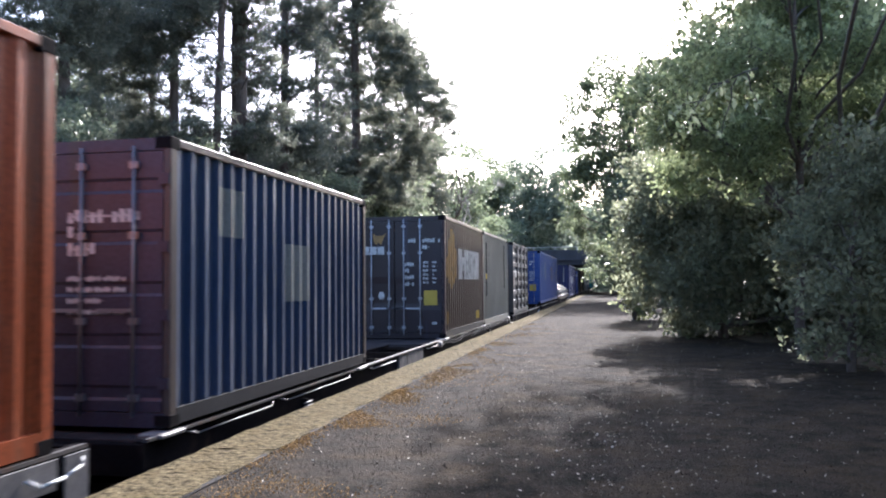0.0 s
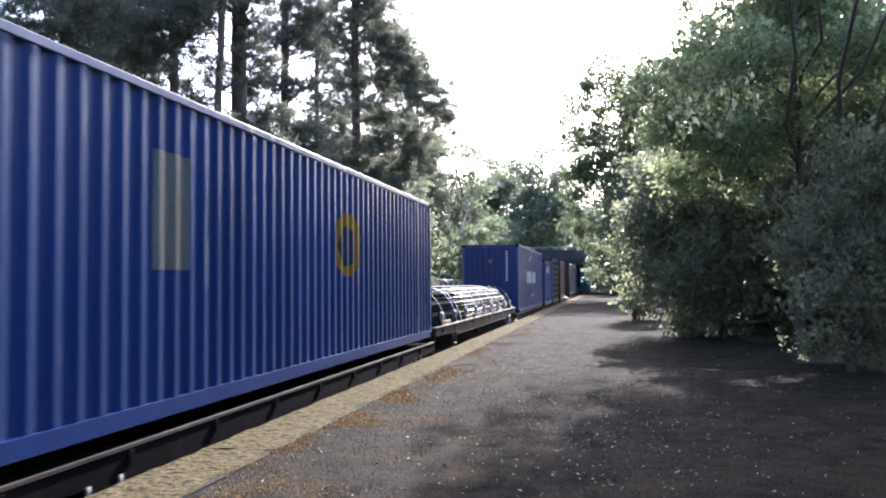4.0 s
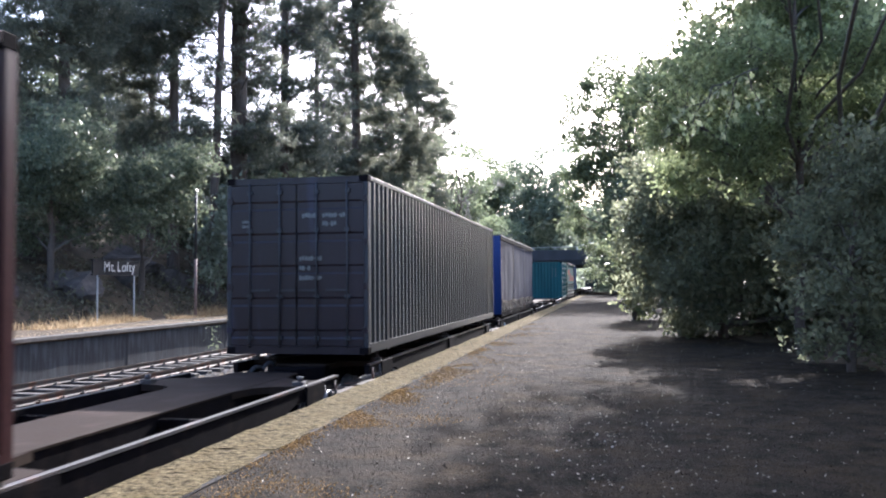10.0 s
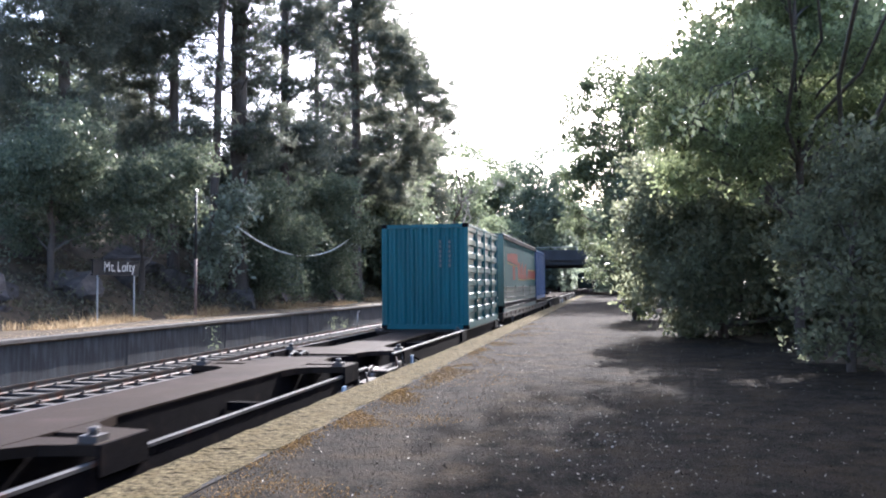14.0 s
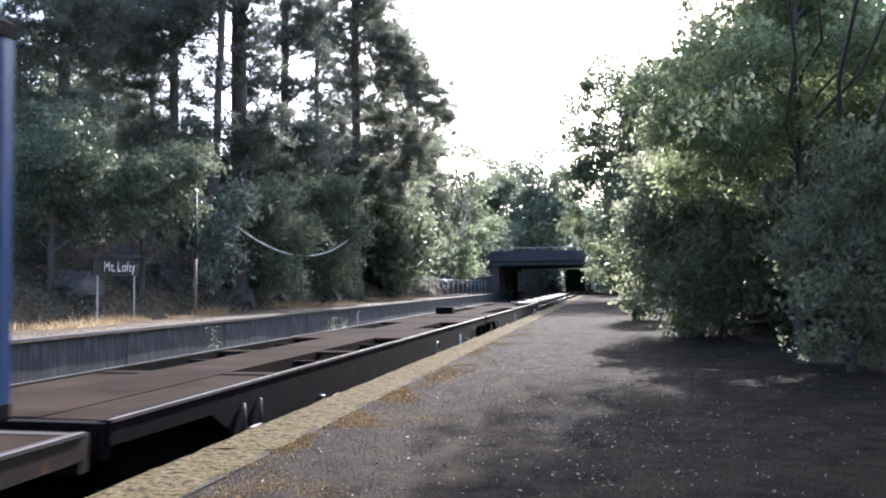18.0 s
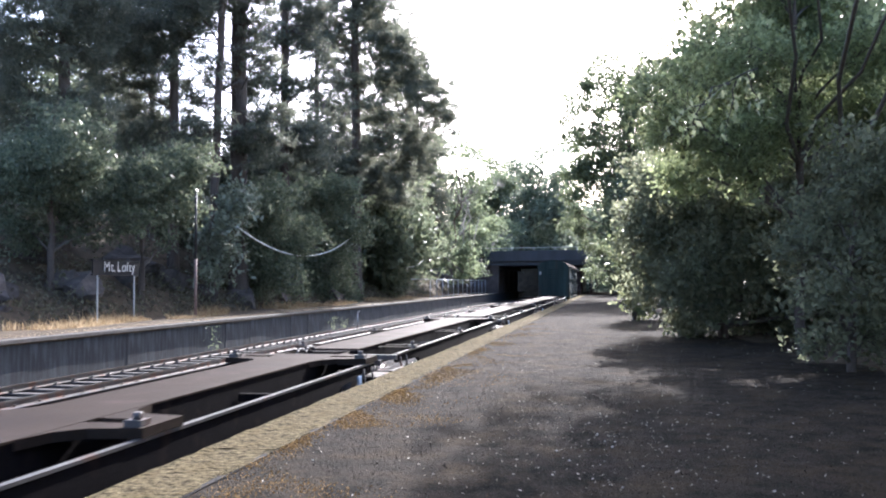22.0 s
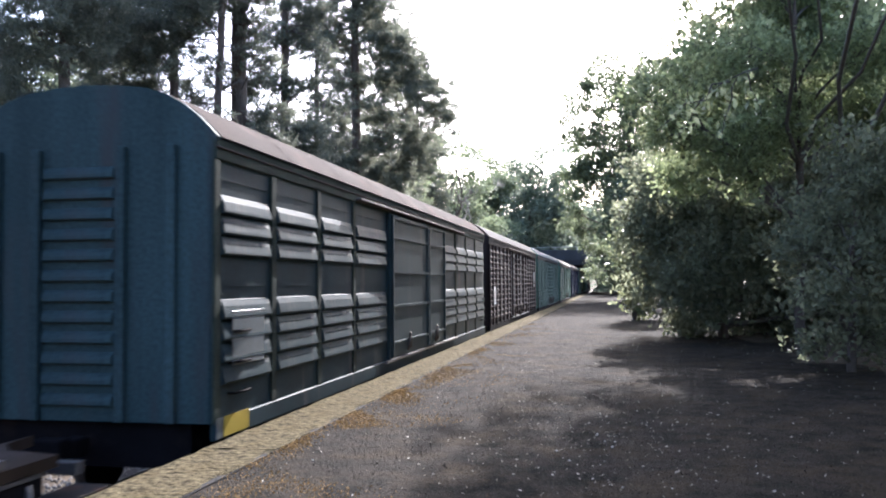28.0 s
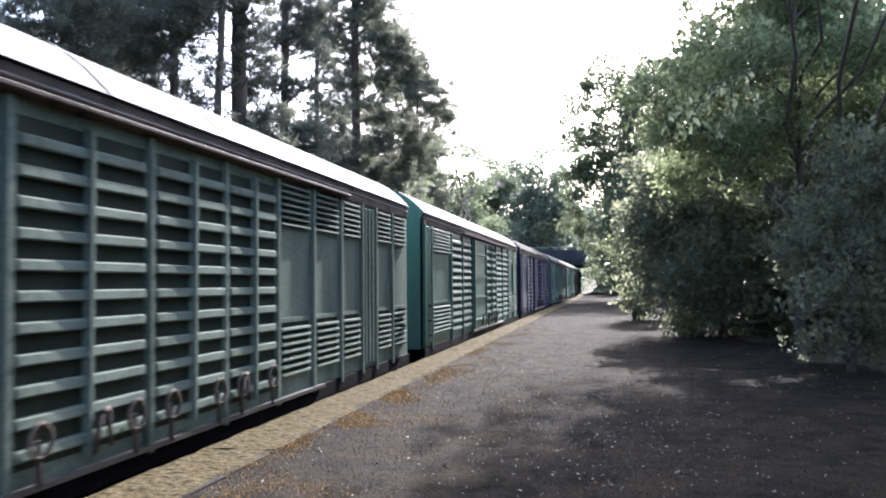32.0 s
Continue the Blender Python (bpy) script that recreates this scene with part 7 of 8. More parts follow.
def pipe_load(u, L, z):
    """Bundles of long black pipes, lashed down with webbing."""
    rng = random.Random(6)
    th = empty("pipe_bundle", pose(0, 0, 0), "long black pipes stacked and lashed with pale and blue straps", "pipes")
    on_train(th, u, z)
    tiers = (((1.06, 0.06), (1.05, 0.165)), ((0.96, 0.33), (0.94, 0.43)), ((0.80, 0.56), (0.76, 0.66)), ((0.52, 0.77),))
    for n, tier in enumerate(tiers):
        short = (0.0, 0.4, 1.2, 2.3)[n]
        for half, zz in tier:
            k = int(half * 2 / 0.125)
            for i in range(k + 1):
                x = -half + i * 2 * half / k
                a, b = rng.uniform(0, 0.35), rng.uniform(0, 0.3) + short
                part("pipe", rod(bmesh.new(), (x, a, zz + rng.uniform(-0.012, 0.012)), (x, L - b, zz + rng.uniform(-0.012, 0.012)), 0.05, 8), M_PIPE, th)
        half, zz = tier[0]
        # Added dark core blocks see-through and stands for shade between pipes.
        part("gap_core", boxes((-half + 0.12, half - 0.12, 0.5, L - short - 0.5, zz - 0.05, tier[-1][1] + 0.12)), M_SEALSHADE, th, "dark core painted as shade between the pipes")
    for i in range(9):
        y = 0.7 + i * (L - 1.4) / 8
        for j in range(2 if i % 2 else 1):
            yy = y + j * 0.32
            lean = (0.35, 0.12, 0.5)[(i + j) % 3]
            pts = [(1.17, yy + lean, -0.05), (1.13, yy + 0.8 * lean, 0.2), (1.03, yy + 0.5 * lean, 0.47), (0.86, yy + 0.2 * lean, 0.71), (0.56, yy, 0.84), (0, yy, 0.86), (-0.56, yy, 0.84), (-1.03, yy, 0.47), (-1.15, yy, 0.0)]
            b = bmesh.new()
            ring_rows = [[b.verts.new((p[0] * k2, p[1] + s, p[2] + dz)) for s, dz, k2 in ((-0.024, 0, 1), (0.024, 0, 1), (0.024, 0.008, 1.01), (-0.024, 0.008, 1.01))] for p in pts]
            for a, c in zip(ring_rows, ring_rows[1:]):
                for q in range(4):
                    b.faces.new((a[q], a[(q + 1) % 4], c[(q + 1) % 4], c[q]))
            part("strap", b, M_STRAPB if (i * 2 + j) % 5 == 2 else M_STRAP, th, "blue lashing strap" if (i * 2 + j) % 5 == 2 else "pale lashing strap")
        part("ratchet", bevelled(boxes((1.14, 1.22, y - 0.32, y - 0.14, 0.12, 0.30)), 0.015), M_ROD, th, "steel strap ratchet")
        part("bolster", boxes((-1.1, 1.1, y - 0.5, y - 0.4, -0.02, 0.03)), M_FRAME, th)
        if i % 3 != 1:
            part("side_board", bevelled(boxes((1.10, 1.15, y + 0.05, y + 1.05, -0.06, 0.09)), 0.01), M_TIMBER, th, "faded ochre timber packing board")
    for y in (0.5, L - 0.6):
        for x in (-1.13, 1.13):
            part("stanchion", boxes((x - 0.04, x + 0.04, y - 0.05, y + 0.05, -0.1, 0.3)), M_FRAME, th)
    return th


# ---- covered vans ----
VW = 1.37
_louvre = {}


def louvre_mesh(kind, w, h, m):
    key = (kind, round(w, 2), round(h, 3), m.name)
    if key not in _louvre:
        bm = bmesh.new()
        if kind == "bulge":
            prof = [(0.0, 0.0), (0.05, 0.02 * h), (0.06, 0.10 * h), (0.056, 0.22 * h), (0.038, 0.6 * h), (0.012, 0.9 * h), (0.0, 0.93 * h)]
        elif kind == "slat":
            prof = [(0.0, 0.0), (0.05, 0.0), (0.055, 0.06 * h), (0.05, 0.33 * h), (0.042, 0.40 * h), (0.0, 0.40 * h)]
        else:
            prof = [(0.0, 0.0), (0.040, 0.0), (0.050, 0.06 * h), (0.048, 0.22 * h), (0.034, 0.40 * h), (0.010, 0.56 * h), (0.0, 0.58 * h)]
        e = 0.03
        a = [bm.verts.new((0 if x == 0 else x, e if x else 0.0, z)) for x, z in prof]
        b = [bm.verts.new((0 if x == 0 else x, w - (e if x else 0.0), z)) for x, z in prof]
        for i in range(len(prof) - 1):
            f = bm.faces.new((a[i], b[i], b[i + 1], a[i + 1]))
            f.smooth = False
        bm.faces.new(a)
        bm.faces.new(b[::-1])
        bmesh.ops.recalc_face_normals(bm, faces=bm.faces[:])
        _louvre[key] = mesh_of("louvre", bm, m)
    return _louvre[key]


def louvres(parent, kind, y0, y1, z0, z1, n, m):
    h = (z1 - z0) / n
    me = louvre_mesh(kind, y1 - y0, h, m)
    for i in range(n):
        piece("louvre", me, parent, pose(VW, y0, z0 + i * h))


def van(u, L, body, roof, label, bays, gap=M_SEALSHADE, end_ribs=True, end=None):
    """A long covered van: curved roof, posts, louvred bays, sliding doors, ladders, yellow-marked sill. bays: y0, y1, kind."""
    th = empty("covered_van", pose(0, 0, 0), label, "van", "covered vans")
    on_train(th, u, 0.0)
    zb, ze = 0.10, 2.72
    part("side_wall", boxes((VW - 0.05, VW, 0.0, L, zb, ze)), body, th)
    part("side_wall", boxes((-VW, -VW + 0.05, 0.0, L, zb, ze)), body, th)
    # arched roof with overhang
    half = [(1.43, 2.815), (1.38, 2.87), (1.22, 3.03), (1.06, 3.15), (0.88, 3.25), (0.66, 3.32), (0.34, 3.36)]
    arc = [(-x, z) for x, z in half] + [(0.0, 3.375)] + half[::-1]
    n = len(arc) - 1
    for y0, y1 in ((0.07, L - 0.07),):
        bm = bmesh.new()
        ys = [y0 + (y1 - y0) * i / 18 for i in range(19)]
        cols = [[bm.verts.new((x, y, z)) for x, z in arc] for y in ys]
        for a, b in zip(cols, cols[1:]):
            for i in range(n):
                f = bm.faces.new((a[i], a[i + 1], b[i + 1], b[i]))
                f.smooth = True
        rf = part("roof", bm, roof, th)
    for i in range(1, 9):
        y = L * i / 9
        b = bmesh.new()
        prev = None
        for x, z in arc:
            c = [b.verts.new((x * 1.004, y - 0.03, z + 0.012)), b.verts.new((x * 1.004, y + 0.03, z + 0.012))]
            if prev:
                b.faces.new((prev[0], c[0], c[1], prev[1]))
            prev = c
        part("roof_seam", b, roof, rf)
    for y0, y1 in ((0.0, 0.07), (L - 0.07, L)):
        out = [(-VW, zb), (VW, zb), (VW, ze)] + [(-x * 0.99, z) for x, z in arc] + [(-VW, ze)]
        part("end_wall", prism(bmesh.new(), out, "y", y0, y1), end or body, th)
    if end_ribs:
        for x in (-0.95, -0.5, 0.42, 0.95):
            part("end_post", bevelled(boxes((x - 0.05, x + 0.05, -0.06, 0.0, zb, 2.75)), 0.01), end or body, th)
        me = louvre_mesh("fine", 0.82, 0.2, end or body)
        for i in range(12):
            piece("end_rib", me, th, Matrix.Translation((-0.45, 0, 0.25 + i * 0.2)) @ Matrix.Rotation(radians(-90), 4, "Z") @ Matrix.Translation((0, 0, 0)))
    # cant rail and gutter
    part("cant_rail", bevelled(boxes((VW - 0.02, VW + 0.03, 0.0, L, ze - 0.12, ze + 0.09)), 0.012), M_FASCIA if roof is not M_ROOFDIRTY else M_SHADEGREEN, th, "grimy fascia below the roof edge")
    part("gutter", bevelled(boxes((VW + 0.0, VW + 0.045, 0.0, L, ze - 0.015, ze + 0.01)), 0.008), roof, th, "thin gutter lip")
    part("door_hood", bevelled(boxes((VW + 0.02, VW + 0.12, L * 0.26, L * 0.78, ze - 0.10, ze - 0.06)), 0.01), M_FASCIA, th, "narrow hood over the sliding doors")
    part("sill", bevelled(boxes((VW - 0.03, VW + 0.035, 0.0, L, -0.06, 0.13)), 0.01), M_FRAME if body is not M_VAN1 else body, th)
    for y0, y1, kind in bays:
        if kind == "bulge":
            # Post coloured dark to read as the shaded gap between panels.
            part("post", bevelled(boxes((VW, VW + 0.03, y0 - 0.08, y0 + 0.05, zb, ze - 0.12)), 0.008), M_SHADEGREEN, th, "post painted dark as a shaded gap")
        else:
            part("post", bevelled(boxes((VW, VW + 0.055, y0 - 0.06, y0 + 0.02, zb - 0.04, ze - 0.12)), 0.008), body, th)
        a, b = y0 + 0.05, y1 - 0.09
        if kind == "bulge":
            louvres(th, "bulge", a, b, 1.69, 2.29, 3, body)
            louvres(th, "bulge", a, b, 0.45, 1.28, 4, body)
            part("strip", boxes((VW, VW + 0.012, a, b, 1.39, 1.42)), body, th)
            part("strip", boxes((VW, VW + 0.010, a, b, 2.42, 2.45)), body, th)
        elif kind == "fine":
            # A dark sheet on the wall paints the shade between louvres.
            part("shade_sheet", boxes((VW, VW + 0.004, a, b, 0.28, 2.48)), gap, th, "dark sheet painted as shade between the louvres")
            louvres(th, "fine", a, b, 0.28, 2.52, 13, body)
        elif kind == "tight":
            part("shade_sheet", boxes((VW, VW + 0.004, a, b, 0.28, 2.48)), gap, th, "dark sheet painted as shade between the louvres")
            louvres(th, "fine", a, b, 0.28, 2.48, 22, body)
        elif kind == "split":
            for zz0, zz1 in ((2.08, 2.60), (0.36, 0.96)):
                # Dark sheets paint the shade behind both louvre groups.
                part("shade_sheet", boxes((VW, VW + 0.004, a, b, zz0, zz1)), gap, th, "dark sheet painted as shade between the louvres")
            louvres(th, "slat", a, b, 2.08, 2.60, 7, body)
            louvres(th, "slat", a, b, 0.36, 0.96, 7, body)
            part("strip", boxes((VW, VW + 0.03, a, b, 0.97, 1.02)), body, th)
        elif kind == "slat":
            # A dark sheet on the wall paints the shade behind the slats.
            part("shade_sheet", boxes((VW, VW + 0.006, a - 0.03, b + 0.06, 0.24, 2.50)), gap, th, "dark sheet painted as shade behind the slats")
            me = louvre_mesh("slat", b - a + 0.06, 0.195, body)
            for i in range(11):
                piece("slat", me, th, pose(VW + 0.008, a - 0.03, 0.30 + i * 0.2))
            part("door_post", boxes((VW + 0.01, VW + 0.085, (a + b) / 2 - 0.02, (a + b) / 2 + 0.02, 0.22, 2.52)), body, th)
            for yy in (a + 0.15, b - 0.2):
                bb = bmesh.new()
                ring(bb, (VW + 0.11, yy, 0.42), (1, 0, 0), 0.11, 0.016)
                rod(bb, (VW + 0.09, yy, 0.42), (VW + 0.09, yy + 0.02, 0.12), 0.02)
                part("latch", bb, M_FASCIA, th, "ring-shaped door latch")
        elif kind == "door":
            d = part("door", bevelled(boxes((VW + 0.02, VW + 0.07, y0 + 0.02, y1 - 0.06, 0.16, 2.58)), 0.012), body, th)
            for zz in (0.38, 1.0, 1.58, 2.17, 2.50):
                part("door_rail", boxes((VW + 0.07, VW + 0.10, y0 + 0.04, y1 - 0.08, zz, zz + 0.045)), body, d)
            for yy in (y0 + 0.05, y1 - 0.1):
                part("door_stile", boxes((VW + 0.07, VW + 0.105, yy - 0.03, yy + 0.03, 0.18, 2.56)), body, d)
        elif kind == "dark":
            # No recess is cut; a dark sheet paints its shadow.
            part("shade_sheet", boxes((VW, VW + 0.006, y0 + 0.03, y1, 0.2, 2.58)), M_SEALSHADE, th, "flat dark sheet painted as a shadowed door recess")
        elif kind == "ribs":
            for k in range(3):
                yy = a + (b - a) * (k + 0.5) / 3
                part("rib", bevelled(boxes((VW, VW + 0.05, yy - 0.04, yy + 0.04, 0.2, 2.55)), 0.012), body, th)
    # lever gear on the lower door rail
    for y in (L * 0.43, L * 0.57):
        b = bend(bmesh.new(), [(VW + 0.10, y, 0.22), (VW + 0.13, y + 0.03, 0.50), (VW + 0.10, y + 0.16, 0.52), (VW + 0.10, y + 0.2, 0.25)], 0.022)
        part("door_lever", b, M_FASCIA, th, "worn upright door lever")
    # underframe and running gear
    part("underframe", boxes((-1.1, 1.1, 0.1, L - 0.1, -0.35, 0.1)), M_FRAME, th)
    part("door_track", boxes((VW + 0.03, VW + 0.09, L * 0.35, L * 0.72, 0.10, 0.14)), M_SILL, th, "bright worn door track")
    for y in (0.5, L - 0.5):
        for zz in (0.35, 0.65, 0.95):
            part("grab_rung", bend(bmesh.new(), [(VW, y - 0.18, zz), (VW + 0.07, y - 0.18, zz), (VW + 0.07, y + 0.18, zz), (VW, y + 0.18, zz)], 0.014), M_FRAME, th)
        part("step", bend(bmesh.new(), [(VW, y - 0.2, 0.0), (VW + 0.03, y - 0.2, -0.4), (VW + 0.03, y + 0.2, -0.4), (VW, y + 0.2, 0.0)], 0.018), M_SILL, th)
    for y in (2.4, L - 2.4):
        bogie(th, y)
    for y, s in ((0.0, -1), (L, 1)):
        coupler(th, y, s, -0.1)
    return th


def van_card(th, y0, y1, z0, z1, m, label):
    return part("placard", bevelled(boxes((VW + 0.05, VW + 0.056, y0, y1, z0, z1)), 0.002), m, th, label)


# ---- the consist, from the leading end ----
def bars(th, mtl, x0, z1, rows, h=0.06, gap=0.05, y=-0.004):
    """Unreadable print on a door: one notched bar a row. rows: width of each."""
    for i, w in enumerate(rows):
        z = z1 - i * (h + gap)
        step = 0.62 * h
        top, low = [], []
        for k in range(max(1, int(w / step))):
            a, b = x0 + k * step, x0 + (k + 0.72) * step
            full = (k * 7 + i * 3) % 6 != 5
            up = z - h * ((0.0 if (k + i) % 3 else 0.2) if full else 0.42)
            dn = z - h * ((0.85 if (k + i) % 4 == 1 else 1.0) if full else 0.58)
            top += [(a, up), (b, up), (b, z - 0.42 * h), (a + step, z - 0.42 * h)]
            low += [(a, dn), (b, dn), (b, z - 0.58 * h), (a + step, z - 0.58 * h)]
        part("print", prism(bmesh.new(), top[:-2] + low[:-2][::-1], "y", y - 0.003, y), mtl, th, "pale lettering in a notched bar")



w = flat(-9.9, 5.66, 0.235, "dark flat container wagon with a worn pale end", holes=False)
for y0, y1, z0 in ((15.28, 15.56, -0.16), (14.4, 15.2, -0.02)):
    part("end_plate", bevelled(boxes((1.222, 1.236, y0, y1, z0, 0.2)), 0.006), M_DUSTWEB, w, "dusty grey end plate")
part("grab_handle", bend(bmesh.new(), [(1.25, 14.85, 0.12), (1.29, 14.95, 0.06), (1.29, 15.2, 0.07), (1.29, 15.4, 0.115), (1.25, 15.46, 0.16)], 0.014), M_WHITE, w, "white painted grab handle")
c = container(-0.80, 6.06, 2.9, 0.24, M_ORANGE, "rusty orange corrugated shipping container on a flat wagon", "plain")
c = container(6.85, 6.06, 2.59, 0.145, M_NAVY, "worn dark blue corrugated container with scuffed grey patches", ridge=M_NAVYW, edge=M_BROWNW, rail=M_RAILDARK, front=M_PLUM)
block(c, M_GREY, 0.95, 1.55, 1.75, 2.25, c0=0.12, label="grey painted-out patch")
block(c, M_GREY, 2.75, 3.55, 1.05, 1.75, c0=0.12, label="pale grey data panel")
bars(c, M_WHITE, 0.2, 1.95, (0.75, 0.1, 0.3), 0.12, 0.03)
bars(c, M_WHITE, -0.95, 1.95, (0.4,), 0.12)
bars(c, M_WHITE, 0.2, 1.35, (0.6, 0.6, 0.4, 0.6), 0.05, 0.05)

open_flat(6.5, 32.2, 0.115, (12.3, 17.9), "long dark container wagon with an empty slotted bay")
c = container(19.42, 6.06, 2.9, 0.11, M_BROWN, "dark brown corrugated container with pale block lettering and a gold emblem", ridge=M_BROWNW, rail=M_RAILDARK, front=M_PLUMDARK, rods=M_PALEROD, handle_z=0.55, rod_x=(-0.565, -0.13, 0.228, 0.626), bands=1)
for y0, y1 in ((1.93, 2.42), (2.83, 3.5), (3.63, 4.38), (4.53, 5.25)):
    block(c, M_WHITE, y0, y1, 1.40, 2.19, c0=0.12, label="pale painted block of a company name")
block(c, M_WHITE, 2.42, 2.78, 1.62, 1.98, c0=0.12)
decal("emblem", c, M_GOLD, 0.25, 1.6, lambda y: 1.15 + 0.5 * abs(y - 0.95), lambda y: 2.15 + 0.5 * math.sin(3.2 * (1.5 - y)), c0=0.12, label="gold animal-like emblem as a plain shape")
block(c, M_GOLD, 0.28, 0.62, 0.32, 0.62, c0=0.12, label="faded gold sticker")
block(c, M_YELLOW, 4.72, 5.22, 0.28, 0.5, c0=0.12, label="yellow warning sticker")
for k in range(4):
    plate(c, M_WHITE, -0.97 + 0.185 * k, -0.81 + 0.185 * k, 1.99, 2.18, label="pale block of a company name")
part("placard", prism(bmesh.new(), [(-0.54, 2.5), (-0.50, 2.27), (-0.44, 2.22), (-0.40, 2.29), (-0.33, 2.21), (-0.30, 2.3), (-0.20, 2.5), (-0.31, 2.44), (-0.43, 2.44)], "y", -0.008, -0.004), M_GOLD, c, "gold emblem shape")
plate(c, M_YELLOW, 0.71, 1.03, 0.78, 1.13, label="yellow warning plate")
plate(c, M_GREY, -0.91, -0.72, 0.83, 1.08)
part("placard", prism(bmesh.new(), [(-0.40, 0.98), (-0.40, 1.04), (-0.365, 1.10), (-0.285, 1.10), (-0.25, 1.04), (-0.25, 0.98), (-0.285, 0.92), (-0.365, 0.92)], "y", -0.008, -0.004), M_WHITE, c, "white oval plate")
plate(c, M_WHITE, 0.90, 1.02, 0.33, 0.39)
bars(c, M_WHITE, 0.34, 2.36, (0.2,), 0.10)
bars(c, M_WHITE, 0.68, 2.36, (0.34, 0.22), 0.10, 0.06)
bars(c, M_WHITE, 1.06, 2.36, (0.06,), 0.10)
bars(c, M_WHITE, 0.25, 1.80, (0.29, 0.13, 0.26, 0.24), 0.095, 0.06)
bars(c, M_WHITE, 0.69, 1.82, (0.17, 0.17, 0.17, 0.14, 0.17, 0.17), 0.055, 0.04)
bars(c, M_WHITE, 0.92, 1.82, (0.11, 0.11, 0.11, 0.0, 0.11, 0.11), 0.055, 0.04)
c = container(25.56, 6.06, 2.9, 0.11, M_GREY, "pale grey corrugated container with faded dark marks", "plain")
for k in range(7):
    block(c, M_RAILDARK, 0.55, 0.85, 0.88 + k * 0.245, 1.10 + k * 0.245, c0=0.12, label="dark upright lettering block")
    block(c, M_RAILDARK, 5.05, 5.2, 1.08 + k * 0.23, 1.28 + k * 0.23, c0=0.12, label="dark upright lettering block")
block(c, M_YELLOW, 0.58, 0.74, 1.42, 1.58, c0=0.12, x=W - 0.006, label="yellow mark among the lettering")

skeletal(32.6, 47.0, 0.10, "dark skeletal wagon with one container and an empty bay", tags=(11.8,))
c = container(33.4, 6.06, 2.9, 0.13, M_SLATE, "dark grey side-door container with sunk panels and bright edges", "plain", side="doors")
block(c, M_BROWNW, 0.15, 0.55, 1.15, 1.5, flat=True, x=W - 0.004, label="faded brownish patch")
block(c, M_WHITE, 0.72, 1.12, 1.5, 1.8, flat=True, x=W - 0.004, label="pale label")
block(c, M_GREY, 5.15, 5.33, 0.46, 0.68, flat=True, x=W - 0.004, label="pale oval label")
block(c, M_YELLOWP, 5.50, 5.70, 0.46, 0.72, flat=True, x=W - 0.004, label="yellow warning plate")
plate(c, M_GREY, 0.25, 0.36, 1.85, 2.45)

flat(47.2, 61.4, 0.12, "dark container wagon below a long blue container", holes=True, name="flat_wagon")
c = container(46.49, 14.63, 2.9, 0.24, M_BLUE, "long bright blue corrugated container with a yellow and white emblem", post40=True, edge=M_BLUEW, ridge=M_BLUEW)
decal("emblem", c, M_YELLOWP, 8.2, 9.5, lambda y: 1.75 - 0.48 * math.sqrt(max(0.0, 1 - ((y - 8.85) / 0.65) ** 2)), lambda y: 1.75 + 0.48 * math.sqrt(max(0.0, 1 - ((y - 8.85) / 0.65) ** 2)), c0=0.12, label="faded yellow round emblem")
decal("emblem", c, M_NAVY, 8.4, 9.2, lambda y: 1.72 - 0.30 * math.sqrt(max(0.0, 1 - ((y - 8.8) / 0.4) ** 2)), lambda y: 1.72 + 0.30 * math.sqrt(max(0.0, 1 - ((y - 8.8) / 0.4) ** 2)), x=W - 0.009, c0=0.12, label="dark middle of the emblem")
block(c, M_GREY, 3.4, 4.0, 1.3, 2.35, c0=0.12, label="pale faded emblem")
plate(c, M_YELLOWP, -0.98, -0.72, 1.95, 2.2, label="yellow emblem shape")
plate(c, M_WHITE, -0.45, -0.3, 2.08, 2.28, label="white round emblem")
plate(c, M_YELLOW, 0.62, 0.98, 0.72, 1.08, label="yellow warning plate")
bars(c, M_WHITE, 0.28, 2.36, (0.22,), 0.09)
bars(c, M_WHITE, 0.62, 2.36, (0.34, 0.22), 0.09, 0.06)
bars(c, M_WHITE, 0.16, 1.75, (0.36, 0.2, 0.34, 0.26), 0.08, 0.06)
bars(c, M_WHITE, 0.62, 1.78, (0.32, 0.32, 0.3, 0.32, 0.26), 0.06, 0.05)

flat(61.6, 77.2, 0.42, "dark maroon wagon loaded with lashed pipes", holes=False, wheel=13.0, sill=M_RUSTSILL, deep=0.28)
pipe_load(62.0, 14.6, 0.43)

skeletal(77.4, 92.3, 0.10, "dark skeletal wagon under an indigo container")
c = container(78.83, 12.19, 2.9, 0.14, M_INDIGO, "long indigo corrugated container with pale block lettering and arcs", "plain", edge=M_WORNGLARE, ridge=M_WORNGLARE)
for y0, y1 in ((3.44, 3.99), (4.23, 4.92), (5.09, 5.89), (6.03, 6.5), (6.62, 7.11), (7.3, 8.01)):
    block(c, M_WHITE, y0, y1, 1.25, 1.80, c0=0.12, label="pale painted block of a company name")
decal("arc", c, M_WHITE, 4.6, 5.85, lambda y: 2.05 + 0.36 * math.sqrt(max(0, 1 - ((5.85 - y) / 1.35) ** 2)), lambda y: 2.13 + 0.36 * math.sqrt(max(0, 1 - ((5.85 - y) / 1.35) ** 2)), c0=0.12, label="pale arc of an emblem")
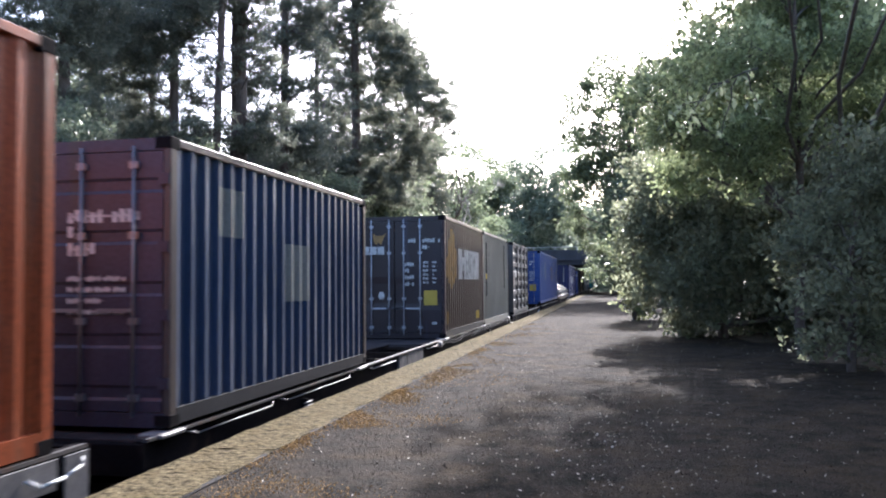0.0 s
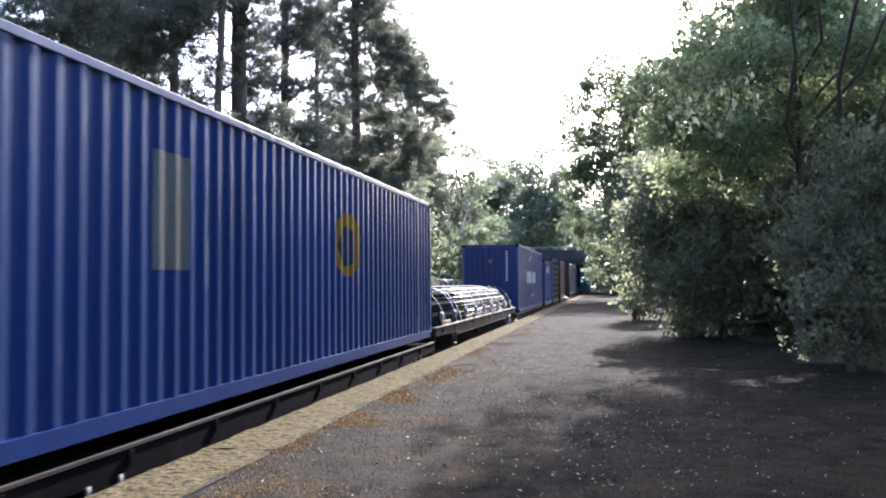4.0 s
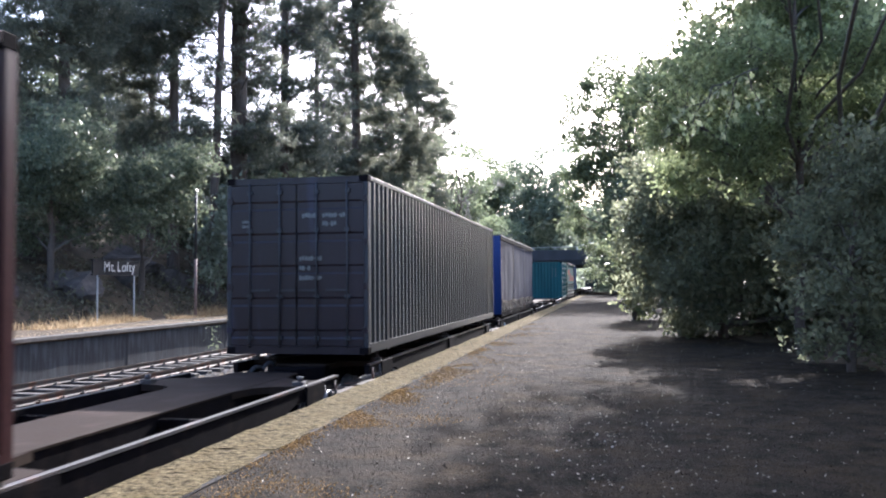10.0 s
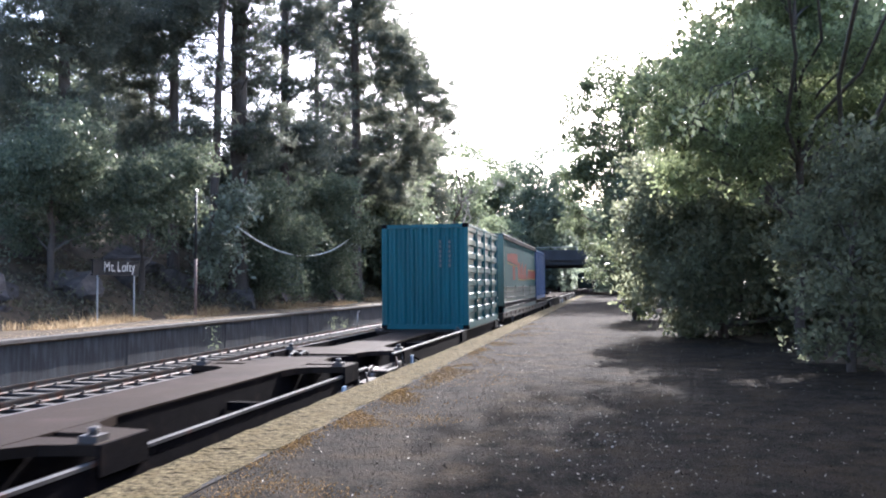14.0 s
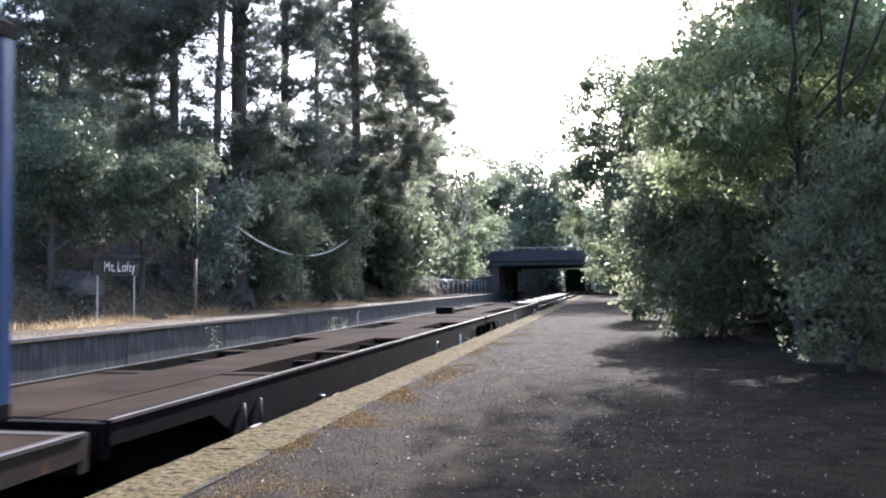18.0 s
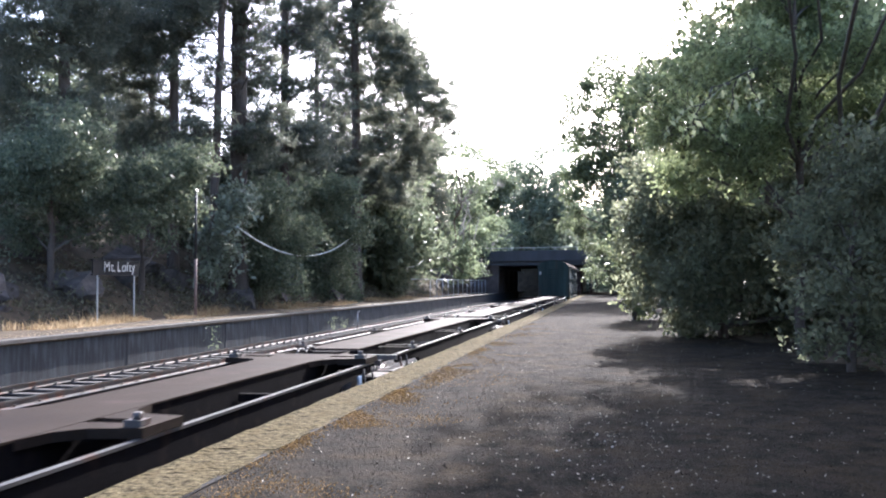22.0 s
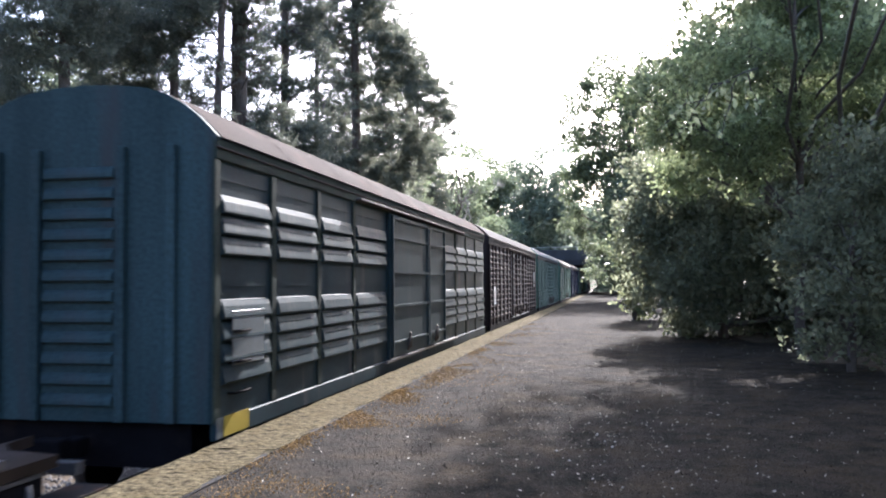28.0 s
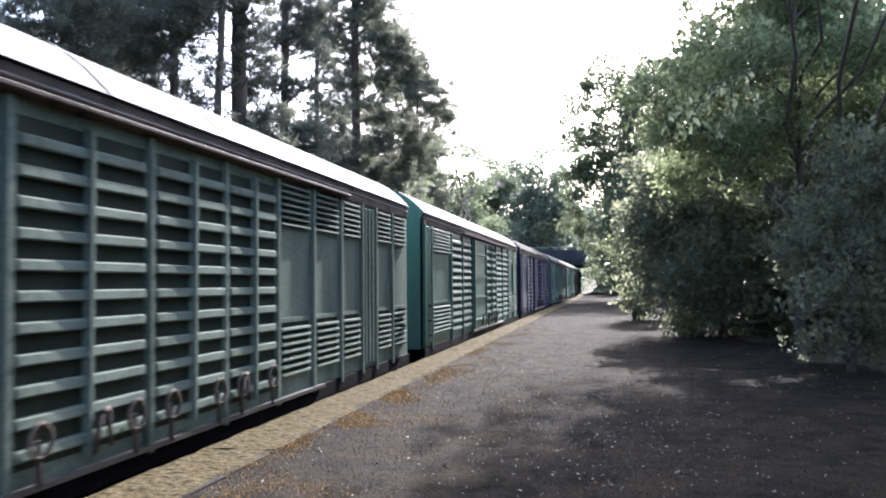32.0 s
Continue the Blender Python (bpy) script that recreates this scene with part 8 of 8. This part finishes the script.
decal("arc", c, M_WHITE, 6.0, 7.2, lambda y: 0.95 - 0.38 * math.sqrt(max(0, 1 - ((y - 6.0) / 1.3) ** 2)), lambda y: 1.03 - 0.38 * math.sqrt(max(0, 1 - ((y - 6.0) / 1.3) ** 2)), c0=0.12, label="pale arc of an emblem")
plate(c, M_YELLOW, -0.07, 0.19, 0.62, 0.98, label="yellow warning plate")
plate(c, M_YELLOWP, -0.06, 0.08, 2.12, 2.26, label="small yellow triangle sign")
for k in range(11):
    part("print", boxes((0.66, 0.75, -0.008, -0.004, 1.35 + k * 0.12, 1.43 + k * 0.12)), M_WHITE, c)

skeletal(92.4, 107.1, 0.10, "dark skeletal wagon under two short containers")
c = container(92.96, 6.06, 2.59, 0.11, M_ROYAL, "royal blue corrugated container with a red square and pale block lettering", "plain", edge=M_LEAD, ridge=M_BLUEW)
block(c, M_RED, 0.3, 1.12, 1.95, 2.36, c0=0.12, label="red emblem square")
for y0, y1 in ((1.31, 1.66), (1.74, 2.1), (2.2, 2.66), (2.74, 3.06), (3.14, 3.5)):
    block(c, M_WHITE, y0, y1, 1.9, 2.24, c0=0.12, label="pale painted block of a company name")
c = container(99.45, 6.06, 2.9, 0.12, M_LEAD, "weathered grey side-door container with sunk panels", "plain", side="doors")
for k in range(6):
    block(c, M_GREY, 0.62, 0.92, 1.15 + k * 0.22, 1.32 + k * 0.22, flat=True, x=W - 0.004)

skeletal(107.2, 121.9, 0.10, "dark skeletal wagon with one maroon container and an empty bay", tags=(), wheel=13.2)
c = container(108.35, 6.06, 2.9, 0.16, M_MAROON, "weathered maroon corrugated container with faded blue upright marks", ridge=M_MAROONW)
for k in range(6):
    block(c, M_STEELBLUE, 0.74, 1.08, 0.68 + k * 0.28, 0.86 + k * 0.28, c0=0.12, x=W - 0.009, label="pale upright letters as bars")
block(c, M_WHITE, 0.72, 1.1, 2.36, 2.62, c0=0.12)
block(c, M_STEELBLUE, 1.75, 1.9, 1.3, 2.1, c0=0.12)
bars(c, M_WHITE, 0.2, 2.52, (0.8,), 0.09)
bars(c, M_WHITE, 0.6, 2.4, (0.3,), 0.09)
bars(c, M_GREY, 0.12, 1.75, (0.3, 0.22, 0.3, 0.26), 0.09, 0.07)
bars(c, M_GREY, 0.62, 1.75, (0.3, 0.3, 0.26, 0.3), 0.07, 0.06)
plate(c, M_RED, 0.66, 0.98, 1.85, 2.1, label="red sticker")
plate(c, M_GREY, 0.2, 0.46, 1.95, 2.1)

skeletal(122.0, 137.6, 0.10, "dark skeletal wagon under a long dark grey container")
# Grey ridge colour paints the glare on the outer folds.
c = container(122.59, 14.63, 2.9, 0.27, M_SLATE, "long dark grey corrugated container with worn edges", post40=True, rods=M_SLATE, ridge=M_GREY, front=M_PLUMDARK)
bars(c, M_GREY, -0.95, 2.2, (0.18, 0.18), 0.05, 0.03)
bars(c, M_GREY, 0.1, 2.3, (0.26,), 0.08)
bars(c, M_GREY, 0.45, 2.3, (0.4, 0.26), 0.08, 0.06)
bars(c, M_GREY, 0.05, 1.6, (0.4, 0.2, 0.4), 0.08, 0.08)

skeletal(137.7, 152.7, 0.10, "dark skeletal wagon under a curtain-sided container", tags=(2.0,))
th, wave, low = curtain_body(139.18, 12.4, 2.93, 0.19, M_CURTAIN, M_BLUE, "grey-blue curtain-sided container with a dark blue end", 4.6, "plain")
plate(th, M_YELLOWP, -0.9, -0.05, 2.62, 2.72, y=-0.02, label="faded yellow print line")

skeletal(152.8, 168.3, 0.20, "empty dusty skeletal wagon with filleted bolsters", tags=(13.2,), drop=0.14)

skeletal(168.4, 184.4, 0.15, "skeletal wagon with an empty bay and a teal container", tags=(1.8,))
c = container(177.08, 6.06, 2.9, 0.15, M_TEAL, "bright teal side-door container with sunk panels", "flush", side="doors")
for x in (0.42, 0.68):
    for k in range(6):
        part("print", boxes((x, x + 0.05, -0.006, -0.002, 1.7 + k * 0.13, 1.79 + k * 0.13)), M_GREY, c)

flat(184.6, 205.2, 0.32, "flat wagon with shallow tan side sills", sill=M_SILLBROWN, deep=0.23, holes=False)
th, wave, low = curtain_body(184.86, 13.02, 2.74, 0.47, M_TOLLGREEN, M_VAN3, "green curtain-sided container with a faded red and yellow emblem", 2.2, "toll")
# a slanting emblem of plain shapes in red with a thin yellow line
fabric_print(th, M_RED, wave, 1.2, 4.76, lambda y: 1.66 + 0.03 * (4.76 - y), lambda y: 2.02 + 0.10 * math.sin((y - 1.2) * 0.5))
fabric_print(th, M_YELLOWP, wave, 1.2, 4.7, lambda y: 1.57 + 0.03 * (4.76 - y), lambda y: 1.60 + 0.03 * (4.76 - y))
fabric_print(th, M_RED, wave, 2.9, 3.75, lambda y: 1.05, lambda y: 1.56 + 0.03 * (4.76 - y))
for y0, y1, z1 in ((4.8, 5.7, 1.78), (5.9, 6.75, 1.88), (7.05, 8.3, 1.82)):
    fabric_print(th, M_RED, wave, y0, y1, lambda y: 1.12, lambda y, y0=y0, y1=y1, z1=z1: z1 - 0.32 * (y1 - y) / (y1 - y0) if z1 > 1.8 else z1)
fabric_print(th, M_RED, wave, 5.7, 8.45, lambda y: 1.08, lambda y: 1.32)
fabric_print(th, M_RED, wave, 8.7, 12.95, lambda y: 1.12, lambda y: min(1.52, 1.13 + (y - 8.7) * 0.87))
fabric_print(th, M_YELLOWP, wave, 8.66, 12.95, lambda y: 1.09, lambda y: 1.12)
fabric_print(th, M_YELLOWP, wave, 9.15, 12.95, lambda y: 1.52, lambda y: 1.545)
fabric_print(th, M_YELLOWP, wave, 4.8, 8.45, lambda y: 1.04, lambda y: 1.075)
c = container(198.33, 6.06, 2.59, 0.54, M_STEELBLUE, "worn steel blue corrugated container", "plain")

flat(205.5, 225.3, 0.36, "empty flat wagon with a dusty brown deck and openings", wheel=12.2, tags=(14.85,), deep=0.72)
flat(225.6, 244.1, 0.36, "empty flat wagon with a brown deck and a steel box", box_at=2.7, wheel=7.2, tags=(15.4,), deep=0.72)
UNITS = (244.3, 259.2, 274.1, 289.95, 304.3, 318.8)
UNIT_TAGS = ((12.95,), (), (2.1,), (2.0,), (12.2, 13.0))
for i in range(5):
    skeletal(UNITS[i], round(UNITS[i + 1] - 0.1, 2), 0.22, "empty dusty skeletal wagon with a broad spine and thin cross straps", tags=UNIT_TAGS[i], stand_at=1.85 if i == 0 else None, drop=0.10, slim=(1, 0 if i == 0 else 1, 0))

v = van(320.1, 17.1, M_VAN1, M_ROOFDIRTY, "dark green louvred van with bulging side panels and a dusty roof",
        [(0.05, 1.38, "bulge"), (1.42, 2.86, "bulge"), (2.9, 4.34, "bulge"), (4.4, 6.2, "bulge"), (6.3, 9.2, "door"), (9.2, 10.9, "door"), (10.98, 12.48, "bulge"), (12.54, 13.95, "bulge"), (14.0, 15.45, "bulge"), (15.5, 16.98, "bulge")], end=M_TEALEND)
van_card(v, 0.3, 1.06, 0.62, 1.15, M_GREY, "pale grey notice plate")
plate(v, M_WHITE, -1.22, -1.05, 2.12, 2.38, y=-0.06, label="small white plate on the van end")
part("sill_mark", boxes((VW + 0.036, VW + 0.04, 0.15, 0.72, -0.04, 0.15)), M_YELLOW, v, "yellow painted sill end")
part("sill_mark", boxes((VW + 0.036, VW + 0.04, 0.0, 0.12, -0.04, 0.15)), M_GREY, v, "pale painted sill corner")
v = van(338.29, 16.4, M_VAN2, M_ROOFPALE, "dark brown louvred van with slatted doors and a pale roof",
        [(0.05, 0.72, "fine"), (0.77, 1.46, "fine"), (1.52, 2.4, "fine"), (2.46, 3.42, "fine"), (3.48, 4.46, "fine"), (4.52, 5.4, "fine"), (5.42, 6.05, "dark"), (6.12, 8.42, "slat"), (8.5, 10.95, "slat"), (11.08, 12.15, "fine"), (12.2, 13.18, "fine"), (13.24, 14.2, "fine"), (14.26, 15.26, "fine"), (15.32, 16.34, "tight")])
van_card(v, 0.72, 1.28, 0.72, 1.28, M_WHITE, "white hazard notice board")
van_card(v, 0.92, 1.1, 0.92, 1.12, M_RED, "red diamond mark")
van_card(v, 14.42, 15.15, 1.21, 1.9, M_GREY, "pale grey notice plate")
van_card(v, 14.46, 15.1, 1.30, 1.46, M_FASCIA, "faded brown band on the notice plate")
G = [(0.1, 1.05, "split"), (1.1, 2.0, "split"), (2.05, 3.15, "ribs"), (3.2, 4.15, "split"), (4.2, 5.2, "split"), (5.25, 6.4, "split"), (6.5, 8.1, "slat"), (8.15, 9.5, "slat"), (9.5, 10.75, "slat"), (10.8, 11.9, "split"), (11.95, 13.0, "split"), (13.05, 14.0, "split"), (14.05, 14.75, "ribs"), (14.8, 15.75, "split"), (15.8, 16.8, "split")]
v = van(355.74, 16.95, M_VAN3, M_ROOFGLARE, "pale green louvred van with slatted doors and a pale roof", G, gap=M_SHADEGREEN, end=M_VANEND)
part("placard", prism(bmesh.new(), [(0.45, 1.30), (0.58, 1.15), (0.71, 1.30), (0.58, 1.47)], "x", VW + 0.002, VW + 0.012), M_RED, v, "faded red diamond mark")
G4 = [(0.1, 0.7, "ribs"), (0.75, 2.9, "split"), (2.95, 4.4, "fine"), (4.45, 5.9, "fine"), (5.95, 8.2, "door"), (8.25, 10.6, "slat"), (10.65, 12.2, "fine"), (12.25, 13.8, "fine"), (13.85, 15.3, "split"), (15.35, 16.6, "split")]
van(374.01, 16.8, M_VAN4, M_ROOFGLARE, "mid green louvred van with weathered panels and a pale roof", G4, gap=M_SHADEGREEN)
van(392.0, 16.6, M_VAN5, M_ROOFPALE, "dark blue louvred van with a pale roof", G4)
van(409.9, 16.8, M_VAN3, M_ROOFGLARE, "pale green louvred van with slatted doors and a pale roof", G, gap=M_SHADEGREEN, end=M_VANEND)
van(428.0, 16.8, M_VAN4, M_ROOFGLARE, "mid green louvred van with weathered panels and a pale roof", G4, gap=M_SHADEGREEN)
van(446.2, 16.6, M_VAN2, M_ROOFPALE, "dark brown louvred van with a pale roof", G4)

CARS = [(build_car("passing_car", "white car crossing the road bridge", M_CARW), -1.9, 10.0, -8.3, 3.6), (build_car("passing_car", "silver car crossing the road bridge", M_CARG), -6.8, 31.0, 6.9, 9.6)]


def motions():
    """The train runs past, its wheels turn, two cars cross the bridge, a spray of leaves nods."""
    keys = [2.0 * i for i in range(17)]
    for ob, u, z in MOVERS:
        walk(ob, [(t, pose(TRACK_X, u - run(t), z)) for t in keys])
    place = {ob: u for ob, u, z in MOVERS}
    for w, d, y in WHEELSETS:
        u = place[w.parent.parent] + y + d
        t, rows, last = 0.0, [(0.0, pose(0, d, WHEEL_R))], None
        while t <= 32.0:
            yy = u - run(t)
            if -6 < yy < 55:
                ang = math.degrees(run(t) / WHEEL_R)
                rows.append((t, pose(0, d, WHEEL_R, ang, 0, 0)))
            t += 1 / 20
        rows = [r for i, r in enumerate(rows) if i == 0 or r[0] > 0]
        if len(rows) > 1:
            rows[0] = (0.0, rows[1][1]) if rows[1][0] > 0 else rows[0]
            rows.append((32.0, rows[-1][1])) if rows[-1][0] < 31.99 else None
            walk(w, rows)
    bough, root = BOUGH
    walk(bough, [(0.8 * i, pose(*root, 2.5 * math.sin(1.9 * i), 2.0 * math.sin(1.3 * i + 1), 3.0 * math.sin(1.1 * i))) for i in range(41)])
    for car, x, t0, v, lane in CARS:
        turn = 0 if v > 0 else 180
        walk(car, [(t, pose(x + v * (t - t0), 98 + lane, 4.75, 0, 0, turn)) for t in (0.0, t0 - 4, t0, min(32.0, t0 + 4), 32.0) if t == 0.0 or t <= 32.0] if t0 + 4 < 32 else [(t, pose(x + v * (t - t0), 98 + lane, 4.75, 0, 0, turn)) for t in (0.0, t0 - 4, t0, 32.0)])


motions()
